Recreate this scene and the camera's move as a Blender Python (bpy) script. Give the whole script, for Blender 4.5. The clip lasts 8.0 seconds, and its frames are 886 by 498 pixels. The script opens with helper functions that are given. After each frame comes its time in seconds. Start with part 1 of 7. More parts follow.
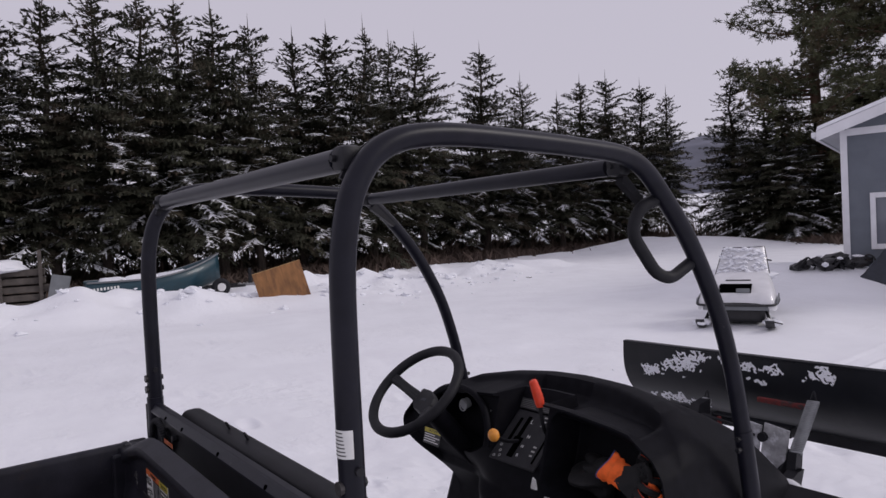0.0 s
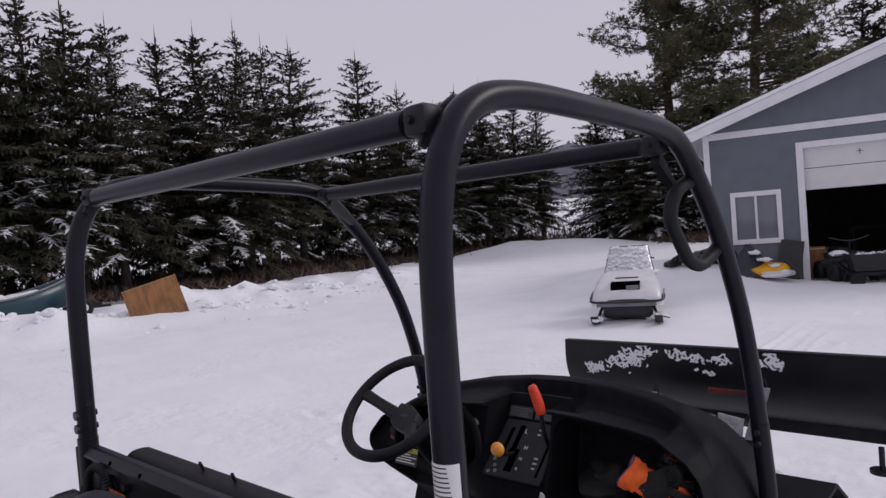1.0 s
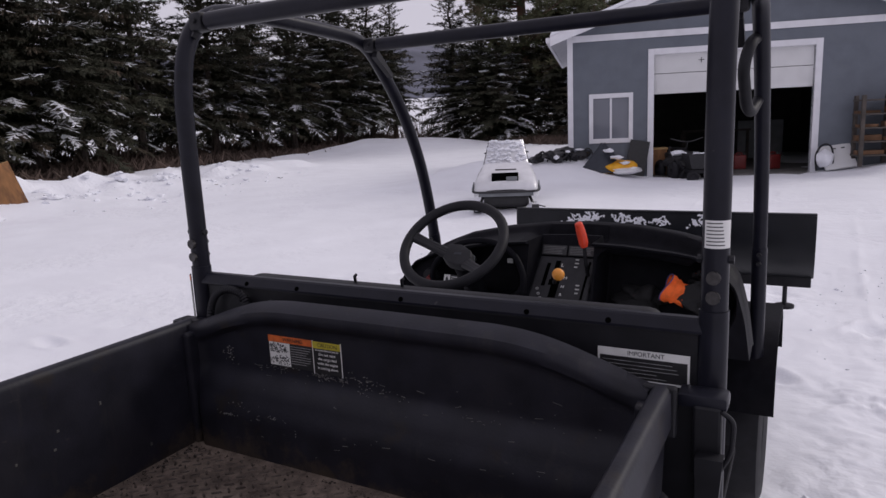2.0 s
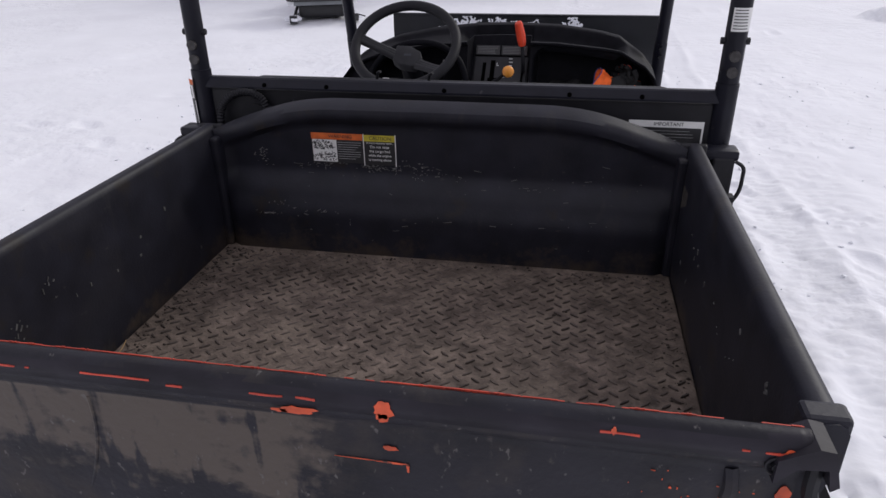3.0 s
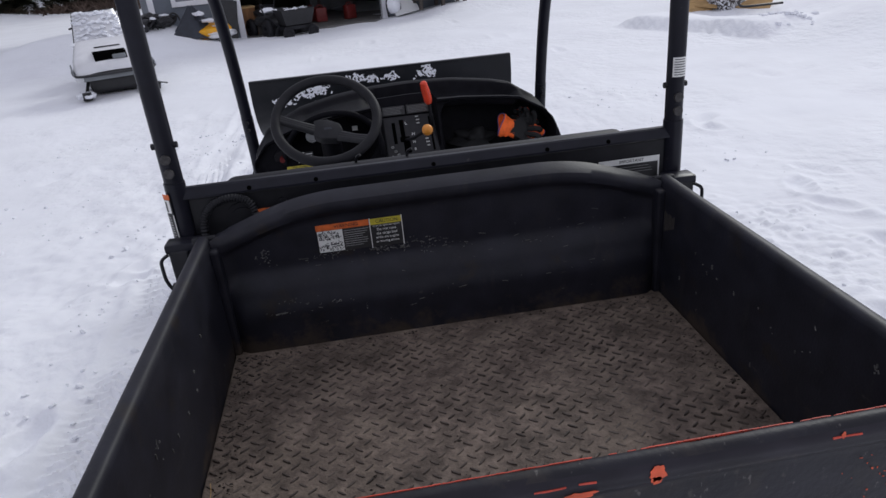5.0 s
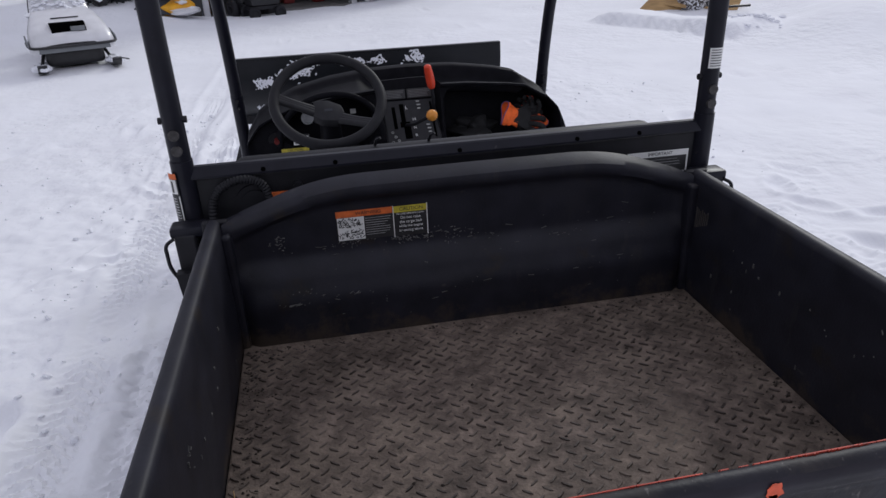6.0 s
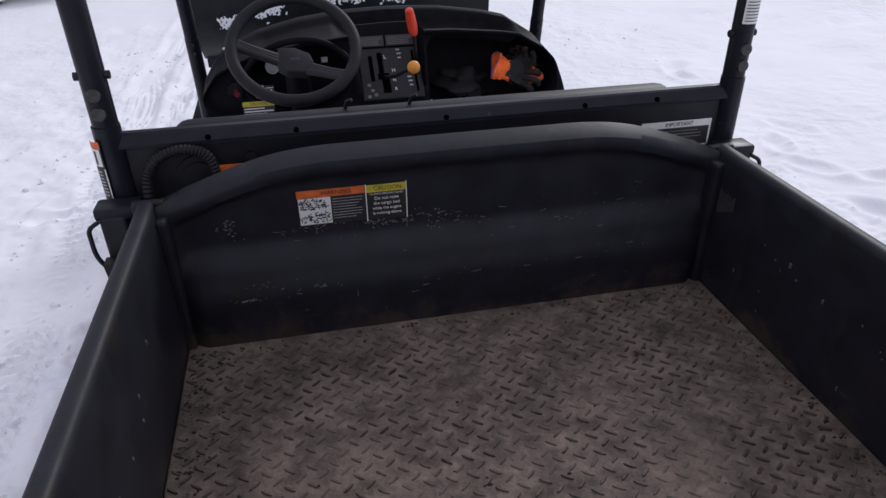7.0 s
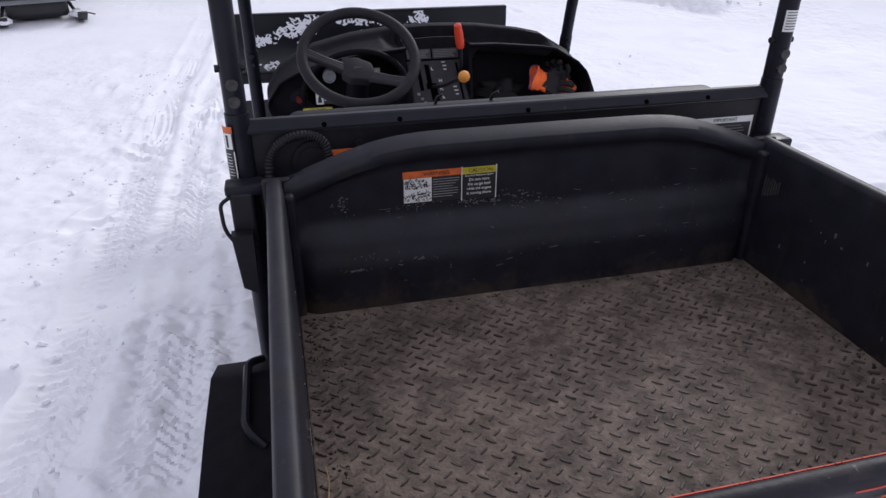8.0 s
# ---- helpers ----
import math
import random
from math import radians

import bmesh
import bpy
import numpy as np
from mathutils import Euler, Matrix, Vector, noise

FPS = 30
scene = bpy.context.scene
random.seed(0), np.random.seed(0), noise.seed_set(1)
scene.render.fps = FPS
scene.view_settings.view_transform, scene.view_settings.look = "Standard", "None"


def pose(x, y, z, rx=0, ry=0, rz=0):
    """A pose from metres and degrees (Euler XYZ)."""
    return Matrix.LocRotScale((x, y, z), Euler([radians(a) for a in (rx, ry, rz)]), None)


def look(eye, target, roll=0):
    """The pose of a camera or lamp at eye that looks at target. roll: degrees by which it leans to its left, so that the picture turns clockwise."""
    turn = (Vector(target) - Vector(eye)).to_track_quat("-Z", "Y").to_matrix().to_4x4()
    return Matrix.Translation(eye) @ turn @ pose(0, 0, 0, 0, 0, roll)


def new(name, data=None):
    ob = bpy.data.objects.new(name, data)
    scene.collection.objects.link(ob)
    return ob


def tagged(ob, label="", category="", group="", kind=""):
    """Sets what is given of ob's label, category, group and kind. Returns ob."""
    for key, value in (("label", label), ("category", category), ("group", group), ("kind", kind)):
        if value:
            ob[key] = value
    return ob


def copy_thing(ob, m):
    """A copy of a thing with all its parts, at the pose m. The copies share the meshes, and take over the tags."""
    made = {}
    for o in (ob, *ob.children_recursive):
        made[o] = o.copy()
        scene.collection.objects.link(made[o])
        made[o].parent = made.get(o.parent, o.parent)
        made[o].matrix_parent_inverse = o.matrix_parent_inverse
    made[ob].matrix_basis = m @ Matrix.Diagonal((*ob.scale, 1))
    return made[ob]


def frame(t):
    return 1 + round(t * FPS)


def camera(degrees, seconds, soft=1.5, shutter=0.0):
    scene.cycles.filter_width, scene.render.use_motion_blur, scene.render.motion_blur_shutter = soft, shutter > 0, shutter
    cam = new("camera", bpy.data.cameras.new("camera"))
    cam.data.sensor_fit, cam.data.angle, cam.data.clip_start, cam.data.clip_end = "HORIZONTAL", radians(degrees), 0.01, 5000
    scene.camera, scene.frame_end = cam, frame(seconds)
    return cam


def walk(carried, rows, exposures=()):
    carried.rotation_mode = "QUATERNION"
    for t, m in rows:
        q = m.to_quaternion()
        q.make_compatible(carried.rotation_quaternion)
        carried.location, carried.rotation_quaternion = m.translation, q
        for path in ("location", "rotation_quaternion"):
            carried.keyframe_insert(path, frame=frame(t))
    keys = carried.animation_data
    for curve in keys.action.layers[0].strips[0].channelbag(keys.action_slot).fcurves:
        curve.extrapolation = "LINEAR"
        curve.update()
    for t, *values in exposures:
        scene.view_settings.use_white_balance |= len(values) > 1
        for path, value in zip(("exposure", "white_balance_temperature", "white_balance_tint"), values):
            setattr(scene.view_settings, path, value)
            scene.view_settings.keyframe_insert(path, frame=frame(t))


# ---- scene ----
cam = camera(67.1, 8.0)
PATH = [
    (0, (1.699, -0.449, 1.769), (0.110, 0.765, 1.717), -2.9),
    (0.5, (1.513, -0.506, 1.715), (-0.072, 0.713, 1.665), -3.6),
    (1, (1.284, -0.555, 1.747), (-0.052, 0.932, 1.697), -4.4),
    (1.2, (1.196, -0.626, 1.73), (-0.01, 0.969, 1.681), -3.4),
    (2.3, (0.638, -1.297, 1.611), (-0.244, 0.422, 1.095), -2.9),
    (2.5, (0.526, -1.355, 1.621), (-0.278, 0.373, 1.015), -2.9),
    (3, (0.303, -1.531, 1.625), (-0.033, 0.225, 0.729), -0.8),
    (3.5, (0.188, -1.633, 1.704), (0.068, 0.079, 0.678), -0.4),
    (4, (0.084, -1.542, 1.742), (-0.014, 0.182, 0.733), -5.3),
    (4.2, (0.079, -1.523, 1.714), (-0.017, 0.281, 0.856), -5.6),
    (5.3, (-0.296, -1.588, 1.765), (0.004, 0.207, 0.934), -3.9),
    (5.5, (-0.338, -1.589, 1.763), (-0.03, 0.205, 0.935), -2.3),
    (6, (-0.33, -1.463, 1.729), (-0.014, 0.313, 0.864), -2.4),
    (6.5, (-0.262, -1.269, 1.743), (-0.026, 0.454, 0.755), -4.3),
    (7, (-0.285, -1.204, 1.7), (0.071, 0.483, 0.686), -0.7),
    (7.5, (-0.424, -1.22, 1.692), (-0.044, 0.46, 0.675), 1.2),
    (8, (-0.558, -1.35, 1.684), (-0.14, 0.365, 0.742), 0.1),
]
EXPOSURES = [(0, 0.2, 6500, 15), (1.2, 0.18, 6500, 15), (2.5, 0.45, 6550, 13), (3.0, 0.58, 6500, 9), (3.5, 0.60, 6400, 6), (4.2, 0.72, 6350, 5), (5.5, 0.33, 6200, 7), (6.5, 0.48, 6200, 8), (7.5, 0.66, 6200, 10), (8, 0.72, 6200, 10)]
walk(cam, [(t, look(eye, target, roll)) for t, eye, target, roll in PATH], EXPOSURES)

# world: an even overcast sky with a weak, wide sun behind the cloud
world = bpy.data.worlds.new("overcast_sky")
scene.world = world
world.use_nodes = True
wn, wl = world.node_tree.nodes, world.node_tree.links
wn.clear()
sky = wn.new("ShaderNodeTexSky")
sky.sky_type, sky.sun_disc = "NISHITA", False
sky.sun_elevation, sky.sun_rotation = radians(32), radians(42)
sky_cloud = wn.new("ShaderNodeMix")
sky_cloud.data_type = "RGBA"
sky_cloud.inputs[0].default_value = 0.93
sky_cloud.inputs[7].default_value = (5.7, 5.5, 6.25, 1)
sky_bg = wn.new("ShaderNodeBackground")
sky_bg.inputs[1].default_value = 0.085
sky_out = wn.new("ShaderNodeOutputWorld")
wl.new(sky.outputs[0], sky_cloud.inputs[6])
wl.new(sky_cloud.outputs[2], sky_bg.inputs[0])
wl.new(sky_bg.outputs[0], sky_out.inputs[0])
sun = new("sun", bpy.data.lights.new("sun", "SUN"))
sun.data.energy, sun.data.angle, sun.data.color = 0.9, radians(20), (1.0, 0.97, 0.93)
sun.matrix_world = look((9, 10, 8.5), (0, 0, 0))


# ---- materials ----
def material(name, color, rough=0.6, metal=0.0, vary=0.25, scale=8.0, bump=0.15, bump_scale=60.0, other=None,
             other_scale=3.0, other_at=0.55, soft=0.08, detail=6.0, coat=0.0, random=0.0, stretch=(1, 1, 1), other_rough=None, spec=0.5):
    """A surface with grain and wear: color varied by fine noise, a second colour in patches, bump in metres-sized relief."""
    m = bpy.data.materials.new(name)
    m.use_nodes = True
    n, l = m.node_tree.nodes, m.node_tree.links
    b = n["Principled BSDF"]
    b.inputs["Roughness"].default_value, b.inputs["Metallic"].default_value = rough, metal
    b.inputs["Coat Weight"].default_value = coat
    b.inputs["Specular IOR Level"].default_value = spec
    tc, mp = n.new("ShaderNodeTexCoord"), n.new("ShaderNodeMapping")
    mp.inputs["Scale"].default_value = stretch
    l.new(tc.outputs["Object"], mp.inputs[0])
    fine = n.new("ShaderNodeTexNoise")
    fine.inputs["Scale"].default_value, fine.inputs["Detail"].default_value = scale, detail
    l.new(mp.outputs[0], fine.inputs[0])
    ramp = n.new("ShaderNodeMapRange")
    ramp.inputs[1].default_value, ramp.inputs[2].default_value = 0.25, 0.75
    ramp.inputs[3].default_value, ramp.inputs[4].default_value = 1 - vary, 1 + vary
    l.new(fine.outputs[0], ramp.inputs[0])
    value = ramp.outputs[0]
    if random:
        info, r2, mul = n.new("ShaderNodeObjectInfo"), n.new("ShaderNodeMapRange"), n.new("ShaderNodeMath")
        r2.inputs[3].default_value, r2.inputs[4].default_value = 1 - random, 1 + random
        mul.operation = "MULTIPLY"
        l.new(info.outputs["Random"], r2.inputs[0])
        l.new(r2.outputs[0], mul.inputs[0])
        l.new(value, mul.inputs[1])
        value = mul.outputs[0]
    tint = n.new("ShaderNodeVectorMath")
    tint.operation = "SCALE"
    tint.inputs[0].default_value = color
    l.new(value, tint.inputs["Scale"])
    out = tint.outputs[0]
    if other:
        patch = n.new("ShaderNodeTexNoise")
        patch.inputs["Scale"].default_value, patch.inputs["Detail"].default_value = other_scale, 8.0
        patch.inputs["Roughness"].default_value = 0.65
        l.new(mp.outputs[0], patch.inputs[0])
        edge = n.new("ShaderNodeMapRange")
        edge.inputs[1].default_value, edge.inputs[2].default_value = other_at, other_at + soft
        l.new(patch.outputs[0], edge.inputs[0])
        mix = n.new("ShaderNodeMix")
        mix.data_type = "RGBA"
        mix.inputs[7].default_value = (*other, 1)
        l.new(edge.outputs[0], mix.inputs[0])
        l.new(out, mix.inputs[6])
        out = mix.outputs[2]
        if other_rough is not None:
            rr = n.new("ShaderNodeMapRange")
            rr.inputs[3].default_value, rr.inputs[4].default_value = rough, other_rough
            l.new(edge.outputs[0], rr.inputs[0])
            l.new(rr.outputs[0], b.inputs["Roughness"])
    l.new(out, b.inputs["Base Color"])
    if bump:
        grain, bp = n.new("ShaderNodeTexNoise"), n.new("ShaderNodeBump")
        grain.inputs["Scale"].default_value, grain.inputs["Detail"].default_value = bump_scale, 5.0
        bp.inputs["Strength"].default_value, bp.inputs["Distance"].default_value = bump, 0.4 / bump_scale
        l.new(mp.outputs[0], grain.inputs[0])
        l.new(grain.outputs[0], bp.inputs["Height"])
        l.new(bp.outputs[0], b.inputs["Normal"])
    return m


SNOW = material("snow", (0.83, 0.84, 0.875), 0.75, vary=0.04, scale=1.2, bump=0.12, bump_scale=34, other=(0.77, 0.77, 0.815), other_scale=0.7, other_at=0.54, soft=0.25, spec=0.2)


def rough_snow(m):
    """A second, broader crumbly relief under the fine grain."""
    n, l = m.node_tree.nodes, m.node_tree.links
    b = n["Principled BSDF"]
    fine = b.inputs["Normal"].links[0].from_node
    tc, big, bp, ramp = n.new("ShaderNodeTexCoord"), n.new("ShaderNodeTexNoise"), n.new("ShaderNodeBump"), n.new("ShaderNodeMapRange")
    l.new(tc.outputs["Object"], big.inputs[0])
    big.inputs["Scale"].default_value, big.inputs["Detail"].default_value, big.inputs["Roughness"].default_value = 7.0, 3.5, 0.5
    ramp.inputs[1].default_value, ramp.inputs[2].default_value = 0.35, 0.75
    l.new(big.outputs[0], ramp.inputs[0])
    wide, wr, mul = n.new("ShaderNodeTexNoise"), n.new("ShaderNodeMapRange"), n.new("ShaderNodeMath")
    wide.inputs["Scale"].default_value, wide.inputs["Detail"].default_value = 0.55, 3.0
    l.new(tc.outputs["Object"], wide.inputs[0])
    wr.inputs[1].default_value, wr.inputs[2].default_value = 0.42, 0.62
    wr.inputs[3].default_value, wr.inputs[4].default_value = 0.12, 1.0
    l.new(wide.outputs[0], wr.inputs[0])
    mul.operation = "MULTIPLY"
    l.new(ramp.outputs[0], mul.inputs[0])
    l.new(wr.outputs[0], mul.inputs[1])
    bp.inputs["Strength"].default_value, bp.inputs["Distance"].default_value = 0.34, 0.045
    l.new(mul.outputs[0], bp.inputs["Height"])
    l.new(bp.outputs[0], fine.inputs["Normal"])


rough_snow(SNOW)
SNOW_LUMP = material("snow_lump", (0.82, 0.83, 0.87), 0.8, vary=0.06, scale=6, bump=0.4, bump_scale=30)
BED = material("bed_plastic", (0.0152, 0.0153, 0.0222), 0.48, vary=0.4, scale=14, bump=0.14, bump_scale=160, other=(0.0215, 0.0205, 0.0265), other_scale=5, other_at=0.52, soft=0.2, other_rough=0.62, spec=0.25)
TUBE = material("satin_black_tube", (0.0105, 0.0108, 0.0170), 0.36, vary=0.25, scale=20, bump=0.05, bump_scale=200, other=(0.016, 0.0155, 0.022), other_scale=6, other_at=0.56, soft=0.2, spec=0.2)
DASH = material("dash_plastic", (0.0080, 0.0080, 0.0105), 0.55, vary=0.3, scale=30, bump=0.25, bump_scale=500, other=(0.014, 0.0135, 0.0155), other_scale=5, other_at=0.56, soft=0.25, spec=0.06)
PANEL_GREY = material("panel_plastic", (0.026, 0.026, 0.029), 0.55, vary=0.25, scale=30, bump=0.2, bump_scale=400, spec=0.2)
LAMP_DIM = material("dull_emblem", (0.022, 0.024, 0.034), 0.5, vary=0.2, scale=30, bump=0.05)
RUBBER = material("rubber", (0.012, 0.012, 0.015), 0.6, vary=0.3, scale=25, bump=0.2, bump_scale=250, spec=0.25)
VINYL = material("seat_vinyl", (0.009, 0.009, 0.012), 0.5, vary=0.3, scale=16, bump=0.2, bump_scale=300, spec=0.25)
MAT_FLOOR = material("dirty_floor", (0.130, 0.101, 0.083), 0.7, vary=0.55, scale=34, bump=1.0, bump_scale=110, other=(0.190, 0.151, 0.121), other_scale=9, other_at=0.47, soft=0.2, other_rough=0.85, spec=0.25, detail=9)
# worn treads; base darker than the floor to paint in their shadowed edges
TREAD = material("worn_tread", (0.062, 0.049, 0.042), 0.42, vary=0.6, scale=30, bump=0.5, bump_scale=150, other=(0.140, 0.111, 0.091), other_scale=7, other_at=0.44, soft=0.22, other_rough=0.7, spec=0.3, detail=9)


def stained(m, scale, low, high, dark):
    """Damp, muddy stains of two sizes over a surface's own colour."""
    n, l = m.node_tree.nodes, m.node_tree.links
    sock = n["Principled BSDF"].inputs["Base Color"]
    src = sock.links[0].from_socket
    tc = n.new("ShaderNodeTexCoord")
    for k, (sc, lo, hi, dk) in enumerate(((scale, low, high, dark), (scale * 5.3, low, high + 0.04, dark + 0.12))):
        tex, rng_, mul = n.new("ShaderNodeTexNoise"), n.new("ShaderNodeMapRange"), n.new("ShaderNodeVectorMath")
        tex.inputs["Scale"].default_value, tex.inputs["Detail"].default_value, tex.inputs["Roughness"].default_value = sc, 8.0, 0.7
        tex.inputs["Distortion"].default_value = 0.6
        rng_.inputs[1].default_value, rng_.inputs[2].default_value = lo, hi
        rng_.inputs[3].default_value, rng_.inputs[4].default_value = dk, 1.2
        mul.operation = "SCALE"
        l.new(tc.outputs["Object"], tex.inputs[0])
        l.new(tex.outputs[0], rng_.inputs[0])
        l.new(src, mul.inputs[0])
        l.new(rng_.outputs[0], mul.inputs["Scale"])
        src = mul.outputs[0]
    l.new(src, sock)


stained(MAT_FLOOR, 11.0, 0.38, 0.62, 0.74)
stained(TREAD, 11.0, 0.38, 0.62, 0.80)
GATE = material("gate_paint", (0.0135, 0.0130, 0.0180), 0.5, vary=0.5, scale=10, bump=0.25, bump_scale=90, other=(0.040, 0.034, 0.032), other_scale=6, other_at=0.50, soft=0.16, other_rough=0.6, spec=0.25)
GATE_EDGE = material("gate_edge_paint", (0.020, 0.018, 0.024), 0.5, vary=0.5, scale=14, bump=0.14, bump_scale=110, other=(0.45, 0.05, 0.03), other_scale=60, other_at=0.70, soft=0.05, stretch=(0.7, 1.3, 1.3), spec=0.2)
GATE_LINE = material("gate_line_paint", (0.50, 0.058, 0.032), 0.6, vary=0.5, scale=40, bump=0.15, bump_scale=120, other=(0.030, 0.022, 0.024), other_scale=38, other_at=0.58, soft=0.10, stretch=(0.5, 1.5, 1.5))


def worn_gate(m):
    """Bare, smeared metal over the middle of the gate, its edge broken by noise."""
    n, l = m.node_tree.nodes, m.node_tree.links
    b = n["Principled BSDF"]
    was = b.inputs["Base Color"].links[0].from_socket
    tc, sep = n.new("ShaderNodeTexCoord"), n.new("ShaderNodeSeparateXYZ")
    l.new(tc.outputs["Object"], sep.inputs[0])

    def math_node(op, a, c):
        q = n.new("ShaderNodeMath")
        q.operation = op
        for k, v in enumerate((a, c)):
            if isinstance(v, (int, float)):
                q.inputs[k].default_value = v
            else:
                l.new(v, q.inputs[k])
        return q.outputs[0]
    mp, big = n.new("ShaderNodeMapping"), n.new("ShaderNodeTexNoise")
    mp.inputs["Scale"].default_value = (1.0, 1.0, 1.6)
    l.new(tc.outputs["Object"], mp.inputs[0])
    l.new(mp.outputs[0], big.inputs[0])
    big.inputs["Scale"].default_value, big.inputs["Detail"].default_value, big.inputs["Roughness"].default_value = 7.0, 9.0, 0.62
    fine = n.new("ShaderNodeTexNoise")
    fine.inputs["Scale"].default_value, fine.inputs["Detail"].default_value = 46.0, 6.0
    l.new(tc.outputs["Object"], fine.inputs[0])
    dx = math_node("POWER", math_node("ABSOLUTE", math_node("DIVIDE", math_node("ADD", sep.outputs[0], 0.24), 0.29), 0), 4.0)
    low = math_node("DIVIDE", math_node("SUBTRACT", 1.022, sep.outputs[2]), 0.062)
    low = math_node("MAXIMUM", low, 0.0)
    rough = math_node("ADD", math_node("MULTIPLY", math_node("ADD", big.outputs[0], -0.5), 5.5), math_node("MULTIPLY", math_node("ADD", fine.outputs[0], -0.5), 1.6))
    k = math_node("SUBTRACT", math_node("ADD", rough, 0.85), math_node("ADD", dx, low))
    top = n.new("ShaderNodeMapRange")
    top.inputs[1].default_value, top.inputs[2].default_value = 1.101, 1.106
    top.inputs[3].default_value, top.inputs[4].default_value = 0.0, 9.0
    l.new(sep.outputs[2], top.inputs[0])
    k = math_node("SUBTRACT", k, top.outputs[0])
    # dark runs down the bare metal
    runs, rmap = n.new("ShaderNodeTexNoise"), n.new("ShaderNodeMapping")
    rmap.inputs["Scale"].default_value = (34.0, 1.0, 3.5)
    l.new(tc.outputs["Object"], rmap.inputs[0])
    l.new(rmap.outputs[0], runs.inputs[0])
    runs.inputs["Scale"].default_value, runs.inputs["Detail"].default_value = 1.0, 3.0
    k = math_node("SUBTRACT", k, math_node("MULTIPLY", math_node("MAXIMUM", math_node("SUBTRACT", runs.outputs[0], 0.60), 0.0), 9.0))
    mask = n.new("ShaderNodeMapRange")
    mask.inputs[1].default_value, mask.inputs[2].default_value = -0.25, 0.45
    l.new(k, mask.inputs[0])
    mix = n.new("ShaderNodeMix")
    mix.data_type = "RGBA"
    l.new(mask.outputs[0], mix.inputs[0])
    l.new(was, mix.inputs[6])
    mix.inputs[7].default_value = (0.088, 0.072, 0.060, 1)
    # fine pale nicks all over the paint
    nick, nmap, nr, mix2 = n.new("ShaderNodeTexNoise"), n.new("ShaderNodeMapping"), n.new("ShaderNodeMapRange"), n.new("ShaderNodeMix")
    nmap.inputs["Scale"].default_value = (1.3, 1.0, 0.8)
    l.new(tc.outputs["Object"], nmap.inputs[0])
    l.new(nmap.outputs[0], nick.inputs[0])
    nick.inputs["Scale"].default_value, nick.inputs["Detail"].default_value = 85.0, 3.0
    nr.inputs[1].default_value, nr.inputs[2].default_value, nr.inputs[4].default_value = 0.67, 0.74, 0.75
    l.new(nick.outputs[0], nr.inputs[0])
    mix2.data_type = "RGBA"
    mix2.inputs[7].default_value = (0.13, 0.12, 0.115, 1)
    l.new(nr.outputs[0], mix2.inputs[0])
    l.new(mix.outputs[2], mix2.inputs[6])
    l.new(mix2.outputs[2], b.inputs["Base Color"])


worn_gate(GATE)


def nicked(m, scale, at, colour, long=(1, 1, 1)):
    """Small pale nicks and scrapes in the surface."""
    n, l = m.node_tree.nodes, m.node_tree.links
    b = n["Principled BSDF"]
    was = b.inputs["Base Color"].links[0].from_socket
    tc, mp, nick, edge, mix = (n.new("ShaderNode" + k) for k in ("TexCoord", "Mapping", "TexNoise", "MapRange", "Mix"))
    mp.inputs["Scale"].default_value = long
    l.new(tc.outputs["Object"], mp.inputs[0])
    l.new(mp.outputs[0], nick.inputs[0])
    nick.inputs["Scale"].default_value, nick.inputs["Detail"].default_value, nick.inputs["Roughness"].default_value = scale, 5.0, 0.6
    edge.inputs[1].default_value, edge.inputs[2].default_value, edge.inputs[4].default_value = at, at + 0.08, 0.8
    l.new(nick.outputs[0], edge.inputs[0])
    mix.data_type = "RGBA"
    mix.inputs[7].default_value = (*colour, 1)
    l.new(edge.outputs[0], mix.inputs[0])
    l.new(was, mix.inputs[6])
    l.new(mix.outputs[2], b.inputs["Base Color"])


nicked(GATE, 55, 0.63, (0.055, 0.048, 0.045), (1, 1, 0.5))
nicked(BED, 26, 0.665, (0.050, 0.046, 0.045), (0.8, 0.8, 2.2))
nicked(BED, 9, 0.60, (0.022, 0.018, 0.016))
nicked(BED, 13, 0.60, (0.024, 0.023, 0.027), (1.6, 1.6, 0.35))


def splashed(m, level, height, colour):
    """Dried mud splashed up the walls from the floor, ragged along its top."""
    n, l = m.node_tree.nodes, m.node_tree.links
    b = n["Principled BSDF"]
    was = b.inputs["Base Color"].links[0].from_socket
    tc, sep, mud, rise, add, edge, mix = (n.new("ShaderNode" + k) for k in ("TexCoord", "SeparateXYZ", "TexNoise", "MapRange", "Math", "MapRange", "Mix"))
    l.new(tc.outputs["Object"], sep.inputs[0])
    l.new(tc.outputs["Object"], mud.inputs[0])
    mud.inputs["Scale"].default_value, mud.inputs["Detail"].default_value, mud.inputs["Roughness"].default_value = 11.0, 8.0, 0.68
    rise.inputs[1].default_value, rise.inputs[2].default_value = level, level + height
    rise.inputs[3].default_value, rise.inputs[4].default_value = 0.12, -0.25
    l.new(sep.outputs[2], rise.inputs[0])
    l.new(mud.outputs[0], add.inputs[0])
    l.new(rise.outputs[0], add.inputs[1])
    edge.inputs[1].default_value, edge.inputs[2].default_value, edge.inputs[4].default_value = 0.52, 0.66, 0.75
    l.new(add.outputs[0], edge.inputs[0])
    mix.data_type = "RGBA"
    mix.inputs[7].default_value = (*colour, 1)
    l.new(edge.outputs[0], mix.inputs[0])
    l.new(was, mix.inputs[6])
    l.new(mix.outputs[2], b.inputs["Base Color"])


